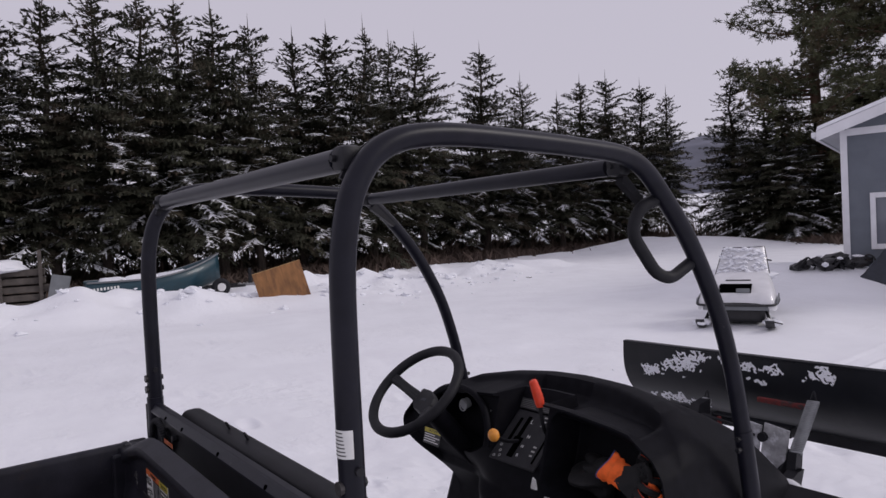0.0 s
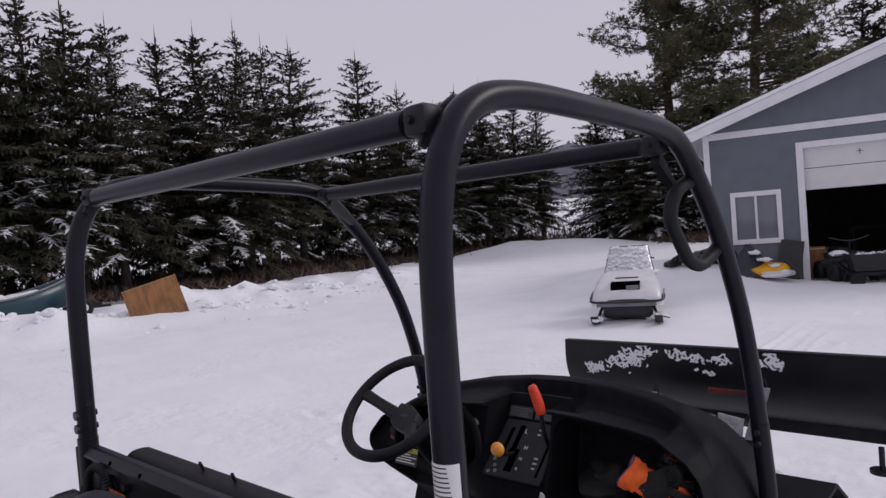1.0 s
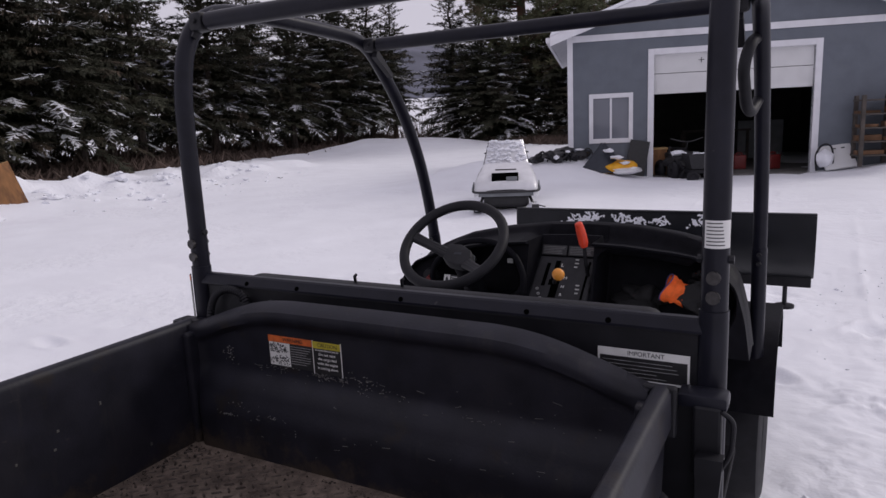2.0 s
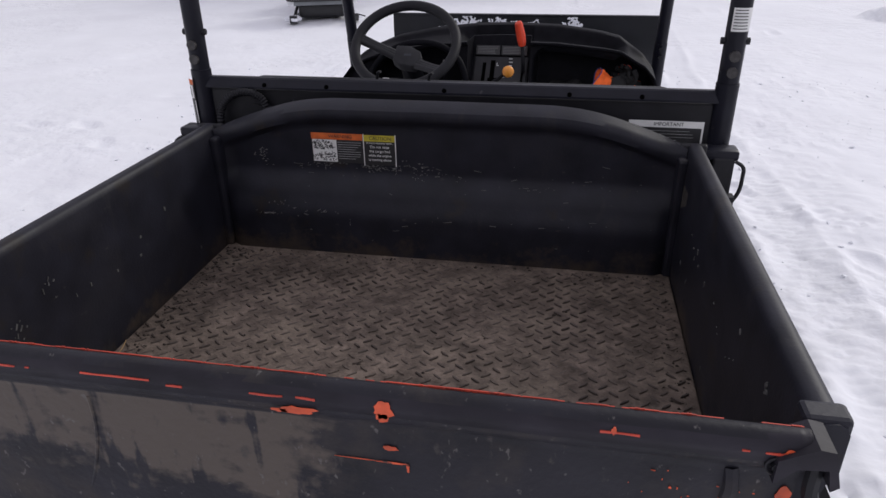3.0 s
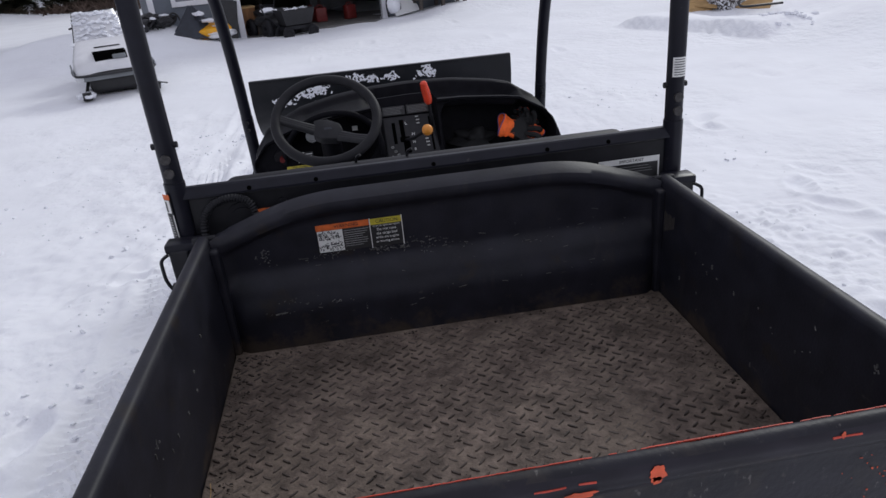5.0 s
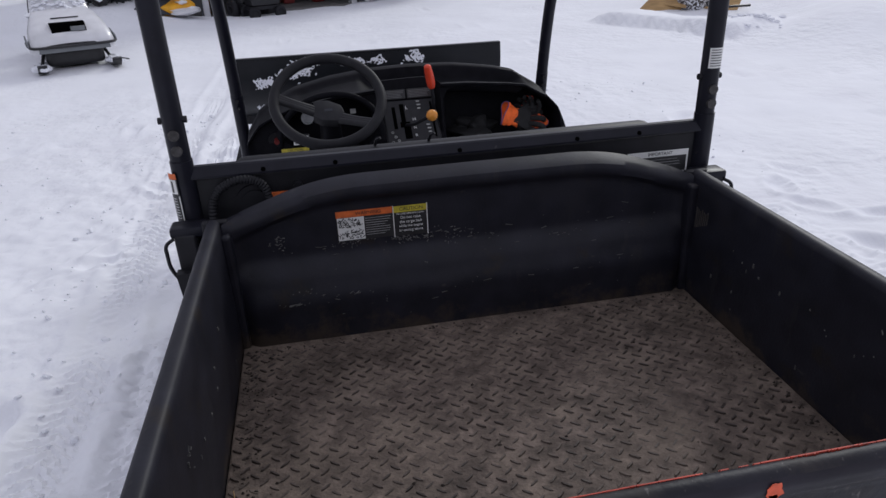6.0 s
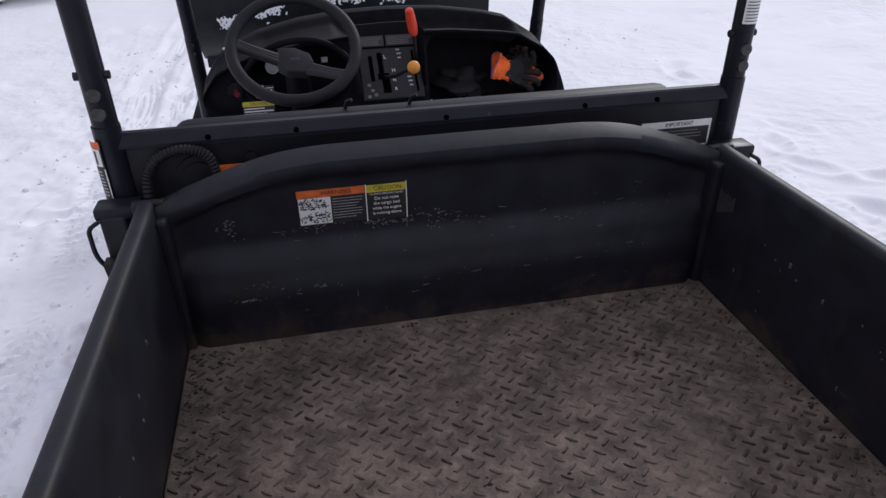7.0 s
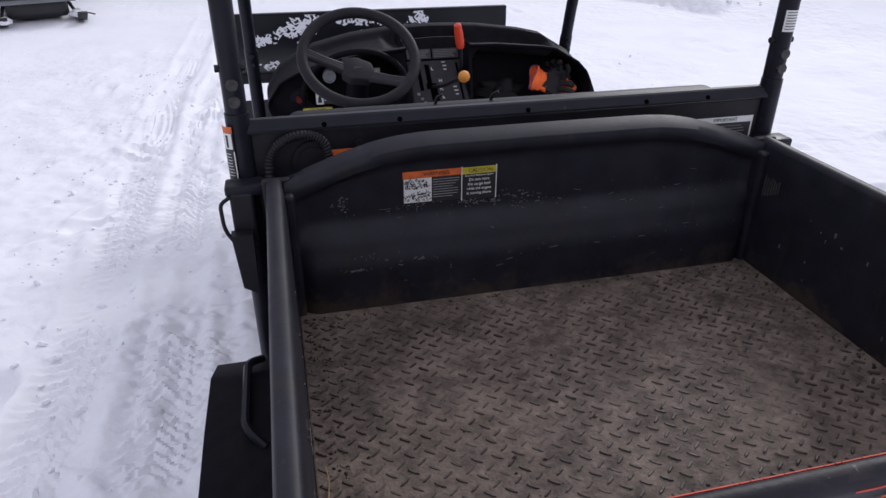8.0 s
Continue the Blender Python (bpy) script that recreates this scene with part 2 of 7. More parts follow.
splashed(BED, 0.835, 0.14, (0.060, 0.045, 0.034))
nicked(TUBE, 45, 0.68, (0.05, 0.05, 0.052))

ORANGE = material("orange_paint", (0.60, 0.085, 0.028), 0.55, vary=0.45, scale=30, bump=0.1, bump_scale=200, other=(0.08, 0.03, 0.02), other_scale=40, other_at=0.6, soft=0.05)
WORN_BOLT = material("worn_bolt", (0.045, 0.042, 0.042), 0.5, 0.3, vary=0.6, scale=90, bump=0.3, bump_scale=200)
STEEL = material("grey_steel", (0.25, 0.25, 0.26), 0.4, 0.8, vary=0.3, scale=25, bump=0.1, bump_scale=200)
DARK_STEEL = material("dark_steel", (0.011, 0.011, 0.014), 0.5, 0.0, vary=0.4, scale=20, bump=0.1, bump_scale=150, spec=0.3)
PLOW = material("plow_paint", (0.0095, 0.0105, 0.0135), 0.4, vary=0.35, scale=6, bump=0.06, bump_scale=60, other=(0.022, 0.022, 0.024), other_scale=4, other_at=0.56, soft=0.2, spec=0.25)
RED_GRIP = material("red_grip", (0.75, 0.06, 0.02), 0.45, vary=0.12, scale=40, bump=0.05, bump_scale=300)
YELLOW_KNOB = material("amber_knob", (0.78, 0.31, 0.045), 0.4, vary=0.1, scale=40, bump=0.03, bump_scale=300)
WHITE = material("label_white", (0.72, 0.72, 0.70), 0.5, vary=0.08, scale=40, bump=0.02, bump_scale=100)
LABEL_BLACK = material("label_black", (0.02, 0.02, 0.022), 0.45, vary=0.2, scale=40, bump=0.02, bump_scale=100)
# near-black without gloss, to paint the darkness inside holes and recesses
HOLE = material("deep_black", (0.002, 0.002, 0.002), 0.9, vary=0.1, bump=0, spec=0.0)
LABEL_ORANGE = material("label_orange", (0.60, 0.13, 0.03), 0.5, vary=0.3, scale=60, bump=0.02, bump_scale=100)
LABEL_YELLOW = material("label_yellow", (0.50, 0.42, 0.04), 0.5, vary=0.3, scale=60, bump=0.02, bump_scale=100)
GREY_PRINT = material("grey_print", (0.30, 0.30, 0.30), 0.6, vary=0.4, scale=90, bump=0)
GLOVE_ORANGE = material("glove_orange", (0.95, 0.15, 0.02), 0.75, vary=0.2, scale=60, bump=0.5, bump_scale=350)
GLOVE_RED = material("glove_red_knit", (0.55, 0.060, 0.022), 0.8, vary=0.3, scale=60, bump=0.4, bump_scale=350)
GLOVE_BLACK = material("glove_black", (0.008, 0.008, 0.009), 0.8, vary=0.3, scale=50, bump=0.5, bump_scale=300)
SIDING = material("blue_grey_siding", (0.126, 0.143, 0.170), 0.65, vary=0.1, scale=3, bump=0.15, bump_scale=40, other=(0.140, 0.157, 0.183), other_scale=1.2, other_at=0.5, soft=0.2)
TRIM = material("white_trim", (0.72, 0.72, 0.75), 0.55, vary=0.08, scale=4, bump=0.06, bump_scale=60)
DOOR_WHITE = material("white_door_panel", (0.66, 0.66, 0.66), 0.5, vary=0.06, scale=3, bump=0.05, bump_scale=50)
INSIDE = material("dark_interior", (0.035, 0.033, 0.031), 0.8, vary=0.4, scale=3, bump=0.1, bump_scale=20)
CONCRETE = material("shop_floor", (0.14, 0.135, 0.13), 0.8, vary=0.3, scale=4, bump=0.2, bump_scale=30)
OSB = material("plywood", (0.25, 0.115, 0.040), 0.7, vary=0.4, scale=5, bump=0.2, bump_scale=40, other=(0.12, 0.055, 0.025), other_scale=3.5, other_at=0.50, soft=0.2, stretch=(1.6, 1.6, 0.5))
WOOD = material("raw_wood", (0.42, 0.27, 0.12), 0.75, vary=0.3, scale=6, bump=0.2, bump_scale=40, stretch=(1, 6, 6))
OLD_WOOD = material("weathered_wood", (0.075, 0.064, 0.056), 0.85, vary=0.4, scale=5, bump=0.3, bump_scale=30)
BROWN_WOOD = material("brown_wood", (0.16, 0.085, 0.045), 0.8, vary=0.4, scale=6, bump=0.3, bump_scale=30, random=0.3)
BARK = material("bark", (0.055, 0.042, 0.034), 0.9, vary=0.5, scale=6, bump=0.8, bump_scale=14, stretch=(1, 1, 0.3))
PINE_BARK = material("pine_bark", (0.11, 0.062, 0.042), 0.9, vary=0.5, scale=4, bump=0.9, bump_scale=9, stretch=(1, 1, 0.3))
NEEDLE = material("spruce_needles", (0.062, 0.064, 0.044), 0.7, vary=0.5, scale=1.1, bump=0, random=0.25, other=(0.112, 0.080, 0.058), other_scale=0.9, other_at=0.50, soft=0.2, spec=0.2)
PINE_NEEDLE = material("pine_needles", (0.072, 0.078, 0.036), 0.65, vary=0.45, scale=0.9, bump=0, other=(0.095, 0.066, 0.036), other_scale=0.5, other_at=0.50, soft=0.15)
BRUSH = material("dry_brush", (0.100, 0.070, 0.055), 0.9, vary=0.5, scale=0.6, bump=0)
TEAL = material("teal_hull", (0.008, 0.042, 0.060), 0.4, vary=0.2, scale=5, bump=0.05, bump_scale=30, coat=0.2)
HULL_GREY = material("grey_hull", (0.16, 0.17, 0.18), 0.5, vary=0.2, scale=4, bump=0.05, bump_scale=30)
SLED_WHITE = material("sled_hood", (0.66, 0.66, 0.68), 0.35, vary=0.1, scale=6, bump=0.03, bump_scale=30, coat=0.3)
SLED_BLACK = material("sled_black", (0.015, 0.015, 0.017), 0.45, vary=0.3, scale=15, bump=0.1, bump_scale=80)
SLED_YELLOW = material("sled_yellow", (0.75, 0.36, 0.01), 0.4, vary=0.15, scale=8, bump=0.03, bump_scale=60)
CANVAS = material("dark_tarp", (0.02, 0.024, 0.035), 0.6, vary=0.3, scale=6, bump=0.5, bump_scale=14)
RED_BAR = material("dull_red_paint", (0.16, 0.018, 0.016), 0.6, vary=0.4, scale=20, bump=0.1, bump_scale=80, other=(0.03, 0.025, 0.025), other_scale=9, other_at=0.5, soft=0.1)
FROSTED = material("frosted_steel", (0.36, 0.36, 0.37), 0.7, vary=0.4, scale=20, bump=0.3, bump_scale=70, other=(0.62, 0.63, 0.66), other_scale=16, other_at=0.48, soft=0.12)
SPRING_STEEL = material("zinc_spring", (0.30, 0.31, 0.32), 0.5, 0.3, vary=0.25, scale=30, bump=0.1, bump_scale=200)
RED_CAN = material("red_plastic", (0.15, 0.014, 0.013), 0.5, vary=0.15, scale=10, bump=0.05, bump_scale=80)
# distance haze is mixed into this blue-grey; the air itself stays clear
HILL = material("hazed_far_forest", (0.11, 0.115, 0.15), 0.95, vary=0.4, scale=0.02, bump=0)
# opaque pane: its pale base stands in for sky reflection and the blind
GLASS = bpy.data.materials.new("window_glass")
GLASS.use_nodes = True
GLASS.node_tree.nodes["Principled BSDF"].inputs["Base Color"].default_value = (0.17, 0.18, 0.21, 1)
GLASS.node_tree.nodes["Principled BSDF"].inputs["Roughness"].default_value = 0.06
GLASS.node_tree.nodes["Principled BSDF"].inputs["IOR"].default_value = 1.5
LAMP_GLASS = material("lamp_glass", (0.62, 0.63, 0.65), 0.15, vary=0.2, scale=30, bump=0.2, bump_scale=80)


# ---- mesh helpers ----
def part(name, bm, mat, parent=None, label="", smooth=False, at=None):
    """Links a bmesh as one mesh object under a thing or a part."""
    me = bpy.data.meshes.new(name)
    bm.to_mesh(me)
    bm.free()
    me.materials.append(mat)
    if smooth:
        me.shade_smooth()
        me.set_sharp_from_angle(angle=radians(38))
    ob = new(name, me)
    ob.parent = parent
    if at is not None:
        ob.matrix_basis = at
    return tagged(ob, label)


def mesh_part(name, verts, faces, mat, parent=None, label="", smooth=False):
    me = bpy.data.meshes.new(name)
    me.from_pydata([tuple(v) for v in verts], [], [tuple(f) for f in faces])
    me.materials.append(mat)
    if smooth:
        me.shade_smooth()
        me.set_sharp_from_angle(angle=radians(45))
    ob = new(name, me)
    ob.parent = parent
    return tagged(ob, label)


def thing(name, label, category, m=None, group="", kind=""):
    ob = new(name)
    ob.empty_display_size = 0.1
    if m is not None:
        ob.matrix_basis = m
    return tagged(ob, label, category, group, kind)


def box(bm, x0, x1, y0, y1, z0, z1, bevel=0.0, m=None, seg=2):
    r = bmesh.ops.create_cube(bm, size=1.0, matrix=Matrix.Translation(((x0 + x1) / 2, (y0 + y1) / 2, (z0 + z1) / 2)) @ Matrix.Diagonal((x1 - x0, y1 - y0, z1 - z0, 1)))
    vs = r["verts"]
    if bevel:
        es = list({e for v in vs for e in v.link_edges})
        b = bmesh.ops.bevel(bm, geom=es, offset=bevel, segments=seg, affect="EDGES", profile=0.5)
        vs = list({v for f in b["faces"] for v in f.verts} | {v for v in vs if v.is_valid})
    if m is not None:
        bmesh.ops.transform(bm, matrix=m, verts=vs)
    return bm


def B():
    return bmesh.new()


def smooth_path(pts, n=6):
    """A Catmull-Rom curve through the points."""
    p = [Vector(q) for q in pts]
    out = []
    for i in range(len(p) - 1):
        a, b, c, d = p[max(i - 1, 0)], p[i], p[i + 1], p[min(i + 2, len(p) - 1)]
        for k in range(n):
            t = k / n
            out.append(0.5 * (2 * b + (c - a) * t + (2 * a - 5 * b + 4 * c - d) * t * t + (3 * b - a - 3 * c + d) * t ** 3))
    return out + [p[-1]]


def round_path(pts, r, n=5):
    """Straight runs with rounded bends of about radius r."""
    p = [Vector(q) for q in pts]
    out = [p[0]]
    for a, b, c in zip(p, p[1:], p[2:]):
        u, w = (a - b), (c - b)
        k = min(r, u.length * 0.49, w.length * 0.49)
        s, e = b + u.normalized() * k, b + w.normalized() * k
        for i in range(n + 1):
            t = i / n
            out.append((1 - t) ** 2 * s + 2 * t * (1 - t) * b + t * t * e)
    return out + [p[-1]]


def tube(bm, pts, r, seg=12, closed=False, radii=None):
    p = [Vector(q) for q in pts]
    n = len(p)
    tang = []
    for i in range(n):
        a, b = (p[i - 1], p[(i + 1) % n]) if closed else (p[max(i - 1, 0)], p[min(i + 1, n - 1)])
        tang.append((b - a).normalized())
    up = Vector((0, 0, 1)) if abs(tang[0].z) < 0.9 else Vector((1, 0, 0))
    side = tang[0].cross(up).normalized()
    rings = []
    for i in range(n):
        side = (side - tang[i] * side.dot(tang[i])).normalized()
        other = tang[i].cross(side)
        rr = radii[i] if radii else r
        rings.append([bm.verts.new(p[i] + (side * math.cos(k * 2 * math.pi / seg) + other * math.sin(k * 2 * math.pi / seg)) * rr) for k in range(seg)])
    for i in range(n if closed else n - 1):
        a, b = rings[i], rings[(i + 1) % n]
        shift = 0
        if closed and i == n - 1:
            shift = min(range(seg), key=lambda s: sum((a[k].co - b[(k + s) % seg].co).length for k in range(seg)))
        for k in range(seg):
            bm.faces.new((a[k], a[(k + 1) % seg], b[(k + 1 + shift) % seg], b[(k + shift) % seg]))
    if not closed:
        bm.faces.new(rings[0][::-1])
        bm.faces.new(rings[-1])
    return bm


def cyl(bm, a, b, r, seg=16, r2=None):
    return tube(bm, [a, b], r, seg, radii=[r, r if r2 is None else r2])


def prism(bm, poly, axis, lo, hi):
    """A closed outline of (u, v) pairs, run from lo to hi along the axis: x gives (y, z), y gives (x, z), z gives (x, y)."""
    def at(u, v, w):
        return {"x": (w, u, v), "y": (u, w, v), "z": (u, v, w)}[axis]
    a = [bm.verts.new(at(u, v, lo)) for u, v in poly]
    b = [bm.verts.new(at(u, v, hi)) for u, v in poly]
    n = len(poly)
    for i in range(n):
        bm.faces.new((a[i], a[(i + 1) % n], b[(i + 1) % n], b[i]))
    bm.faces.new(a[::-1])
    bm.faces.new(b)
    bmesh.ops.recalc_face_normals(bm, faces=bm.faces[:])
    return bm


def grid_part(name, xyz, mat, parent=None, label="", smooth=True):
    """A sheet from an array of rows of points."""
    h, w = xyz.shape[:2]
    i = np.arange(h * w).reshape(h, w)
    f = np.stack([i[:-1, :-1], i[:-1, 1:], i[1:, 1:], i[1:, :-1]], -1).reshape(-1, 4)
    return mesh_part(name, xyz.reshape(-1, 3).tolist(), f.tolist(), mat, parent, label, smooth)


def lump(bm, c, r, flat=0.6, rough=0.35, sub=2, rng=random):
    made = bmesh.ops.create_icosphere(bm, subdivisions=sub, radius=1.0)
    s = Vector((rng.uniform(0, 99), rng.uniform(0, 99), rng.uniform(0, 99)))
    for v in made["verts"]:
        k = 1 + rough * noise.noise(v.co * 1.4 + s) * 2
        v.co = Vector(c) + Vector((v.co.x * r, v.co.y * r, v.co.z * r * flat)) * k
    return bm


def value_noise(x, y, cell, seed):
    """Smooth random heights in -1..1 over the plan."""
    rng = np.random.default_rng(seed)
    tab = rng.uniform(-1, 1, (256, 256))
    u, v = x / cell, y / cell
    i, j = np.floor(u).astype(int), np.floor(v).astype(int)
    f, g = u - i, v - j
    f, g = f * f * (3 - 2 * f), g * g * (3 - 2 * g)
    a, b = tab[i % 256, j % 256], tab[(i + 1) % 256, j % 256]
    c, d = tab[i % 256, (j + 1) % 256], tab[(i + 1) % 256, (j + 1) % 256]
    return (a * (1 - f) + b * f) * (1 - g) + (c * (1 - f) + d * f) * g


def step(a, b, x):
    t = np.clip((x - a) / (b - a), 0, 1)
    return t * t * (3 - 2 * t)


# ---- the ground: one sheet of snow ----
def ground_height(x, y):
    r = np.hypot(x, y)
    z = 0.10 * step(4, 13, r)
    z = z + 0.085 * np.clip(r - 46, 0, 70)
    z = z + 0.75 * np.exp(-(((x + 19.5) / 5.0) ** 2 + ((y - 33) / 4.5) ** 2))
    # ploughed bank before the boat
    bank = np.exp(-((x + 15.6 - 0.12 * (y - 3)) / 1.3) ** 2) * step(-16, -10, y) * (1 - 0.75 * step(4.6, 6.0, y)) * (1 - step(7.5, 9.5, y))
    z = z + bank * (0.62 + 0.3 * value_noise(x, y, 1.1, 3) + 0.15 * value_noise(x, y, 0.45, 4))
    heap = np.exp(-((x + 16.5 + 0.1 * (y - 12)) / 2.6) ** 2) * step(5, 8, y) * (1 - step(16, 24, y))
    z = z + heap * (0.28 + 0.3 * value_noise(x, y, 0.8, 5) + 0.14 * value_noise(x, y, 0.4, 6))
    far_bank = np.exp(-((x + 22.5) / 1.6) ** 2) * step(10, 18, y) * (1 - step(34, 40, y))
    z = z + far_bank * (0.15 + 0.12 * value_noise(x, y, 1.6, 7))
    # drift against the shop wall, from its corner to the door
    s, d = (x + 2.55) * 0.9607 + (y - 15.72) * 0.2776, (x + 2.55) * 0.2776 - (y - 15.72) * 0.9607
    z = z + 0.60 * (1 - step(-2.2, -0.1, s)) * step(-7, -3.5, s) * np.exp(-(np.clip(d, 0, 9) / 1.7) ** 1.5) * step(-1.2, 0.0, d)
    z = z - 0.1 * step(-0.3, 0.4, s) * (1 - step(3.1, 3.8, s)) * (1 - step(0.1, 0.7, d)) * step(-12, -9, d)
    z = z + 0.22 * step(3.9, 5.2, s) * (1 - step(9, 14, s)) * np.exp(-((d - 0.6) / 1.2) ** 2)
    # banks by the woodpile
    u, v = (x - 5.28) * 0.909 + (y - 9.1) * 0.416, (x - 5.28) * 0.416 - (y - 9.1) * 0.909
    slab = step(0, 0.10, u + 0.08 * value_noise(x, y, 0.5, 27)) * (1 - step(0.7, 1.5, u)) * step(-1.7, -1.2, v) * (1 - step(1.2, 1.6, v))
    z = z + slab * (0.17 + 0.03 * value_noise(x, y, 0.5, 8))
    z = z + 0.15 * np.exp(-(((x - 7.6) / 1.3) ** 2 + ((y - 12.2) / 1.1) ** 2))
    z = z + 0.95 * np.exp(-(((x - 10.8) / 2.0) ** 2 + ((y - 9.8) / 2.2) ** 2)) * (1 + 0.3 * value_noise(x, y, 0.9, 9))
    z = z + 0.35 * np.exp(-(((x - 8.2) / 1.6) ** 2 + ((y - 7.6) / 1.3) ** 2))
    z = z + 0.08 * np.exp(-(((x + 3.6) / 1.5) ** 2 + ((y - 9.6) / 1.6) ** 2))
    # broad unevenness, then trodden and driven snow
    z = z + 0.035 * value_noise(x, y, 2.4, 10) + 0.022 * value_noise(x, y, 0.8, 11) * (r < 40)
    near = np.exp(-(r / 9.0) ** 2)
    z = z + near * (0.011 * value_noise(x, y, 0.30, 12) + 0.008 * value_noise(x, y, 0.12, 13))
    left = step(-3.0, -2.4, x) * (1 - step(-0.9, -0.6, x)) * step(-5, -2, y) * (1 - step(5, 9, y))
    z = z + left * (0.016 * value_noise(x, y, 0.19, 14) + 0.009 * value_noise(x, y, 0.085, 15) + 0.005 * value_noise(x, y, 0.042, 30))
    right = step(0.7, 1.0, x) * (1 - step(1.9, 2.6, x)) * step(-5, -2, y) * (1 - step(5, 8, y))
    z = z + right * (0.009 * value_noise(x, y, 0.17, 16) + 0.009 * np.abs(value_noise(x, y, 0.075, 31)) + 0.005 * value_noise(x, y, 0.045, 32) - 0.014 * np.clip(value_noise(x, y, 0.11, 25) - 0.45, 0, 1))
    for xc, deep, lugs in ((-1.53, 0.018, 1.0), (-1.16, 0.020, 1.0), (-0.98, 0.012, 0.6), (1.50, 0.007, 0.4)):
        across = x - xc - 0.05 * np.sin(y * 0.9 + xc * 4) - 0.02 * value_noise(x, y, 0.9, 26)
        run = step(-8, -5, y) * (1 - step(6, 11, y))
        rut = np.exp(-(across / 0.13) ** 6) * run
        # two rows of chevron blocks, pressed in where the tyre bit well
        turn = np.floor(across / 0.045)
        lug = np.tanh(2.5 * np.sin((y + np.abs(across) * 0.8) * 2 * math.pi / 0.058 + turn * 1.9)) + 0.5 * value_noise(x, y, 0.05, 20)
        bite = step(-0.25, 0.25, value_noise(x, y, 0.8, 17))
        z = z - rut * (deep * (0.7 + 0.4 * value_noise(x, y, 0.7, 18)) + 0.0080 * lugs * lug * bite)
        z = z + 0.011 * np.exp(-((np.abs(across) - 0.18) / 0.045) ** 2) * run * (1 + value_noise(x, y, 0.25, 19))
    crumb = step(0.1, 0.6, value_noise(x, y, 0.6, 22)) * np.exp(-(r / 5.0) ** 4)
    z = z + crumb * (0.018 * np.abs(value_noise(x, y, 0.07, 23)) + 0.010 * value_noise(x, y, 0.035, 24))
    # a trampled, broken patch before the plywood
    torn = np.exp(-(((x + 16.0) / 3.2) ** 2 + ((y - 10.0) / 3.6) ** 2) ** 2)
    z = z + torn * (0.16 * np.abs(value_noise(x, y, 0.9, 28)) + 0.07 * value_noise(x, y, 0.45, 29))
    # footprints
    rng = np.random.default_rng(21)
    for k in range(190):
        a, d = rng.uniform(0, 2 * math.pi), rng.uniform(1.4, 12)
        cx, cy, turn = d * math.cos(a) - 0.3, d * math.sin(a) * 1.1 + 1.5, rng.uniform(0, math.pi)
        if abs(cx) < 0.85 and -1.2 < cy < 3.1:
            continue
        u, v = (x - cx) * math.cos(turn) + (y - cy) * math.sin(turn), -(x - cx) * math.sin(turn) + (y - cy) * math.cos(turn)
        e = (u / 0.16) ** 2 + (v / 0.075) ** 2
        z = z - rng.uniform(0.015, 0.04) * np.exp(-e * e) + 0.012 * np.exp(-((np.sqrt(e) - 1.5) / 0.35) ** 2)
    return z


def ground_at(x, y):
    return float(ground_height(np.array([float(x)]), np.array([float(y)]))[0])


def build_ground():
    def axis(lo, hi, fine, mid_hi, mid):
        """Close lines over the driven snow, opening out to the horizon."""
        c = list(np.arange(lo, hi, fine)) + list(np.arange(hi, mid_hi, mid))
        for end, d in ((0, fine), (1, mid)):
            while abs(c[-end]) < 2600:
                if end:
                    c.append(c[-1] + d)
                else:
                    c.insert(0, c[0] - d)
                d *= 1.03 if d < 0.34 else 1.0 if abs(c[-end]) < 26 else 1.22
        return np.array(c)
    gx, gy = np.meshgrid(axis(-1.75, -0.75, 0.0115, 2.6, 0.022), axis(-0.9, 3.0, 0.0125, 3.1, 0.02))
    gz = ground_height(gx, gy)
    ob = grid_part("ground", np.stack([gx, gy, gz], -1), SNOW)
    return tagged(ob, "trodden and driven white snow over the whole yard", "snow", kind="structure")


build_ground()

# snow clods along the ploughed banks
bm = B()
rng = random.Random(5)
for k in range(120):
    x, y = rng.gauss(-15.2, 1.5), rng.gauss(9.8, 2.2)
    r = 0.025 + 0.08 * rng.random() ** 2
    lump(bm, (x, y, ground_at(x, y) + r * 0.1), r, 0.6, 0.5, 1, rng)
for k in range(170):
    y = rng.uniform(-2, 17)
    x = -15.9 + 0.1 * (y - 6) + rng.gauss(0, 1.3)
    r = 0.04 + 0.15 * rng.random() ** 2
    lump(bm, (x, y, ground_at(x, y) + r * 0.1), r, 0.55, 0.5, 2, rng)
for k in range(22):
    x, y = 6.4 + rng.gauss(0, 0.30), 8.2 + rng.gauss(0, 0.30)
    r = rng.uniform(0.02, 0.06)
    lump(bm, (x, y, ground_at(x, y) + r * 0.2), r, 0.7, 0.4, 1, rng)
for k in range(1100):
    x = rng.choice((rng.uniform(-3.6, -0.8), rng.uniform(-2.0, -1.3), rng.uniform(0.85, 3.6)))
    y = rng.uniform(-1.5, 6.5)
    if noise.noise((x * 1.3, y * 1.3, 7)) < -0.05:
        continue
    r = 0.005 + 0.016 * rng.random() ** 3
    bmesh.ops.create_icosphere(bm, subdivisions=1, radius=r, matrix=Matrix.Translation((x, y, ground_at(x, y) + r * 0.15)) @ Matrix.Rotation(rng.uniform(0, 6), 4, (rng.random(), rng.random(), 1)) @ Matrix.Diagonal((rng.uniform(0.7, 1.5), rng.uniform(0.7, 1.4), rng.uniform(0.5, 0.9), 1)))
tagged(part("snow_clods", bm, SNOW_LUMP, smooth=True), "scattered clods of ploughed snow along the banks", "snow clods", kind="stuff")


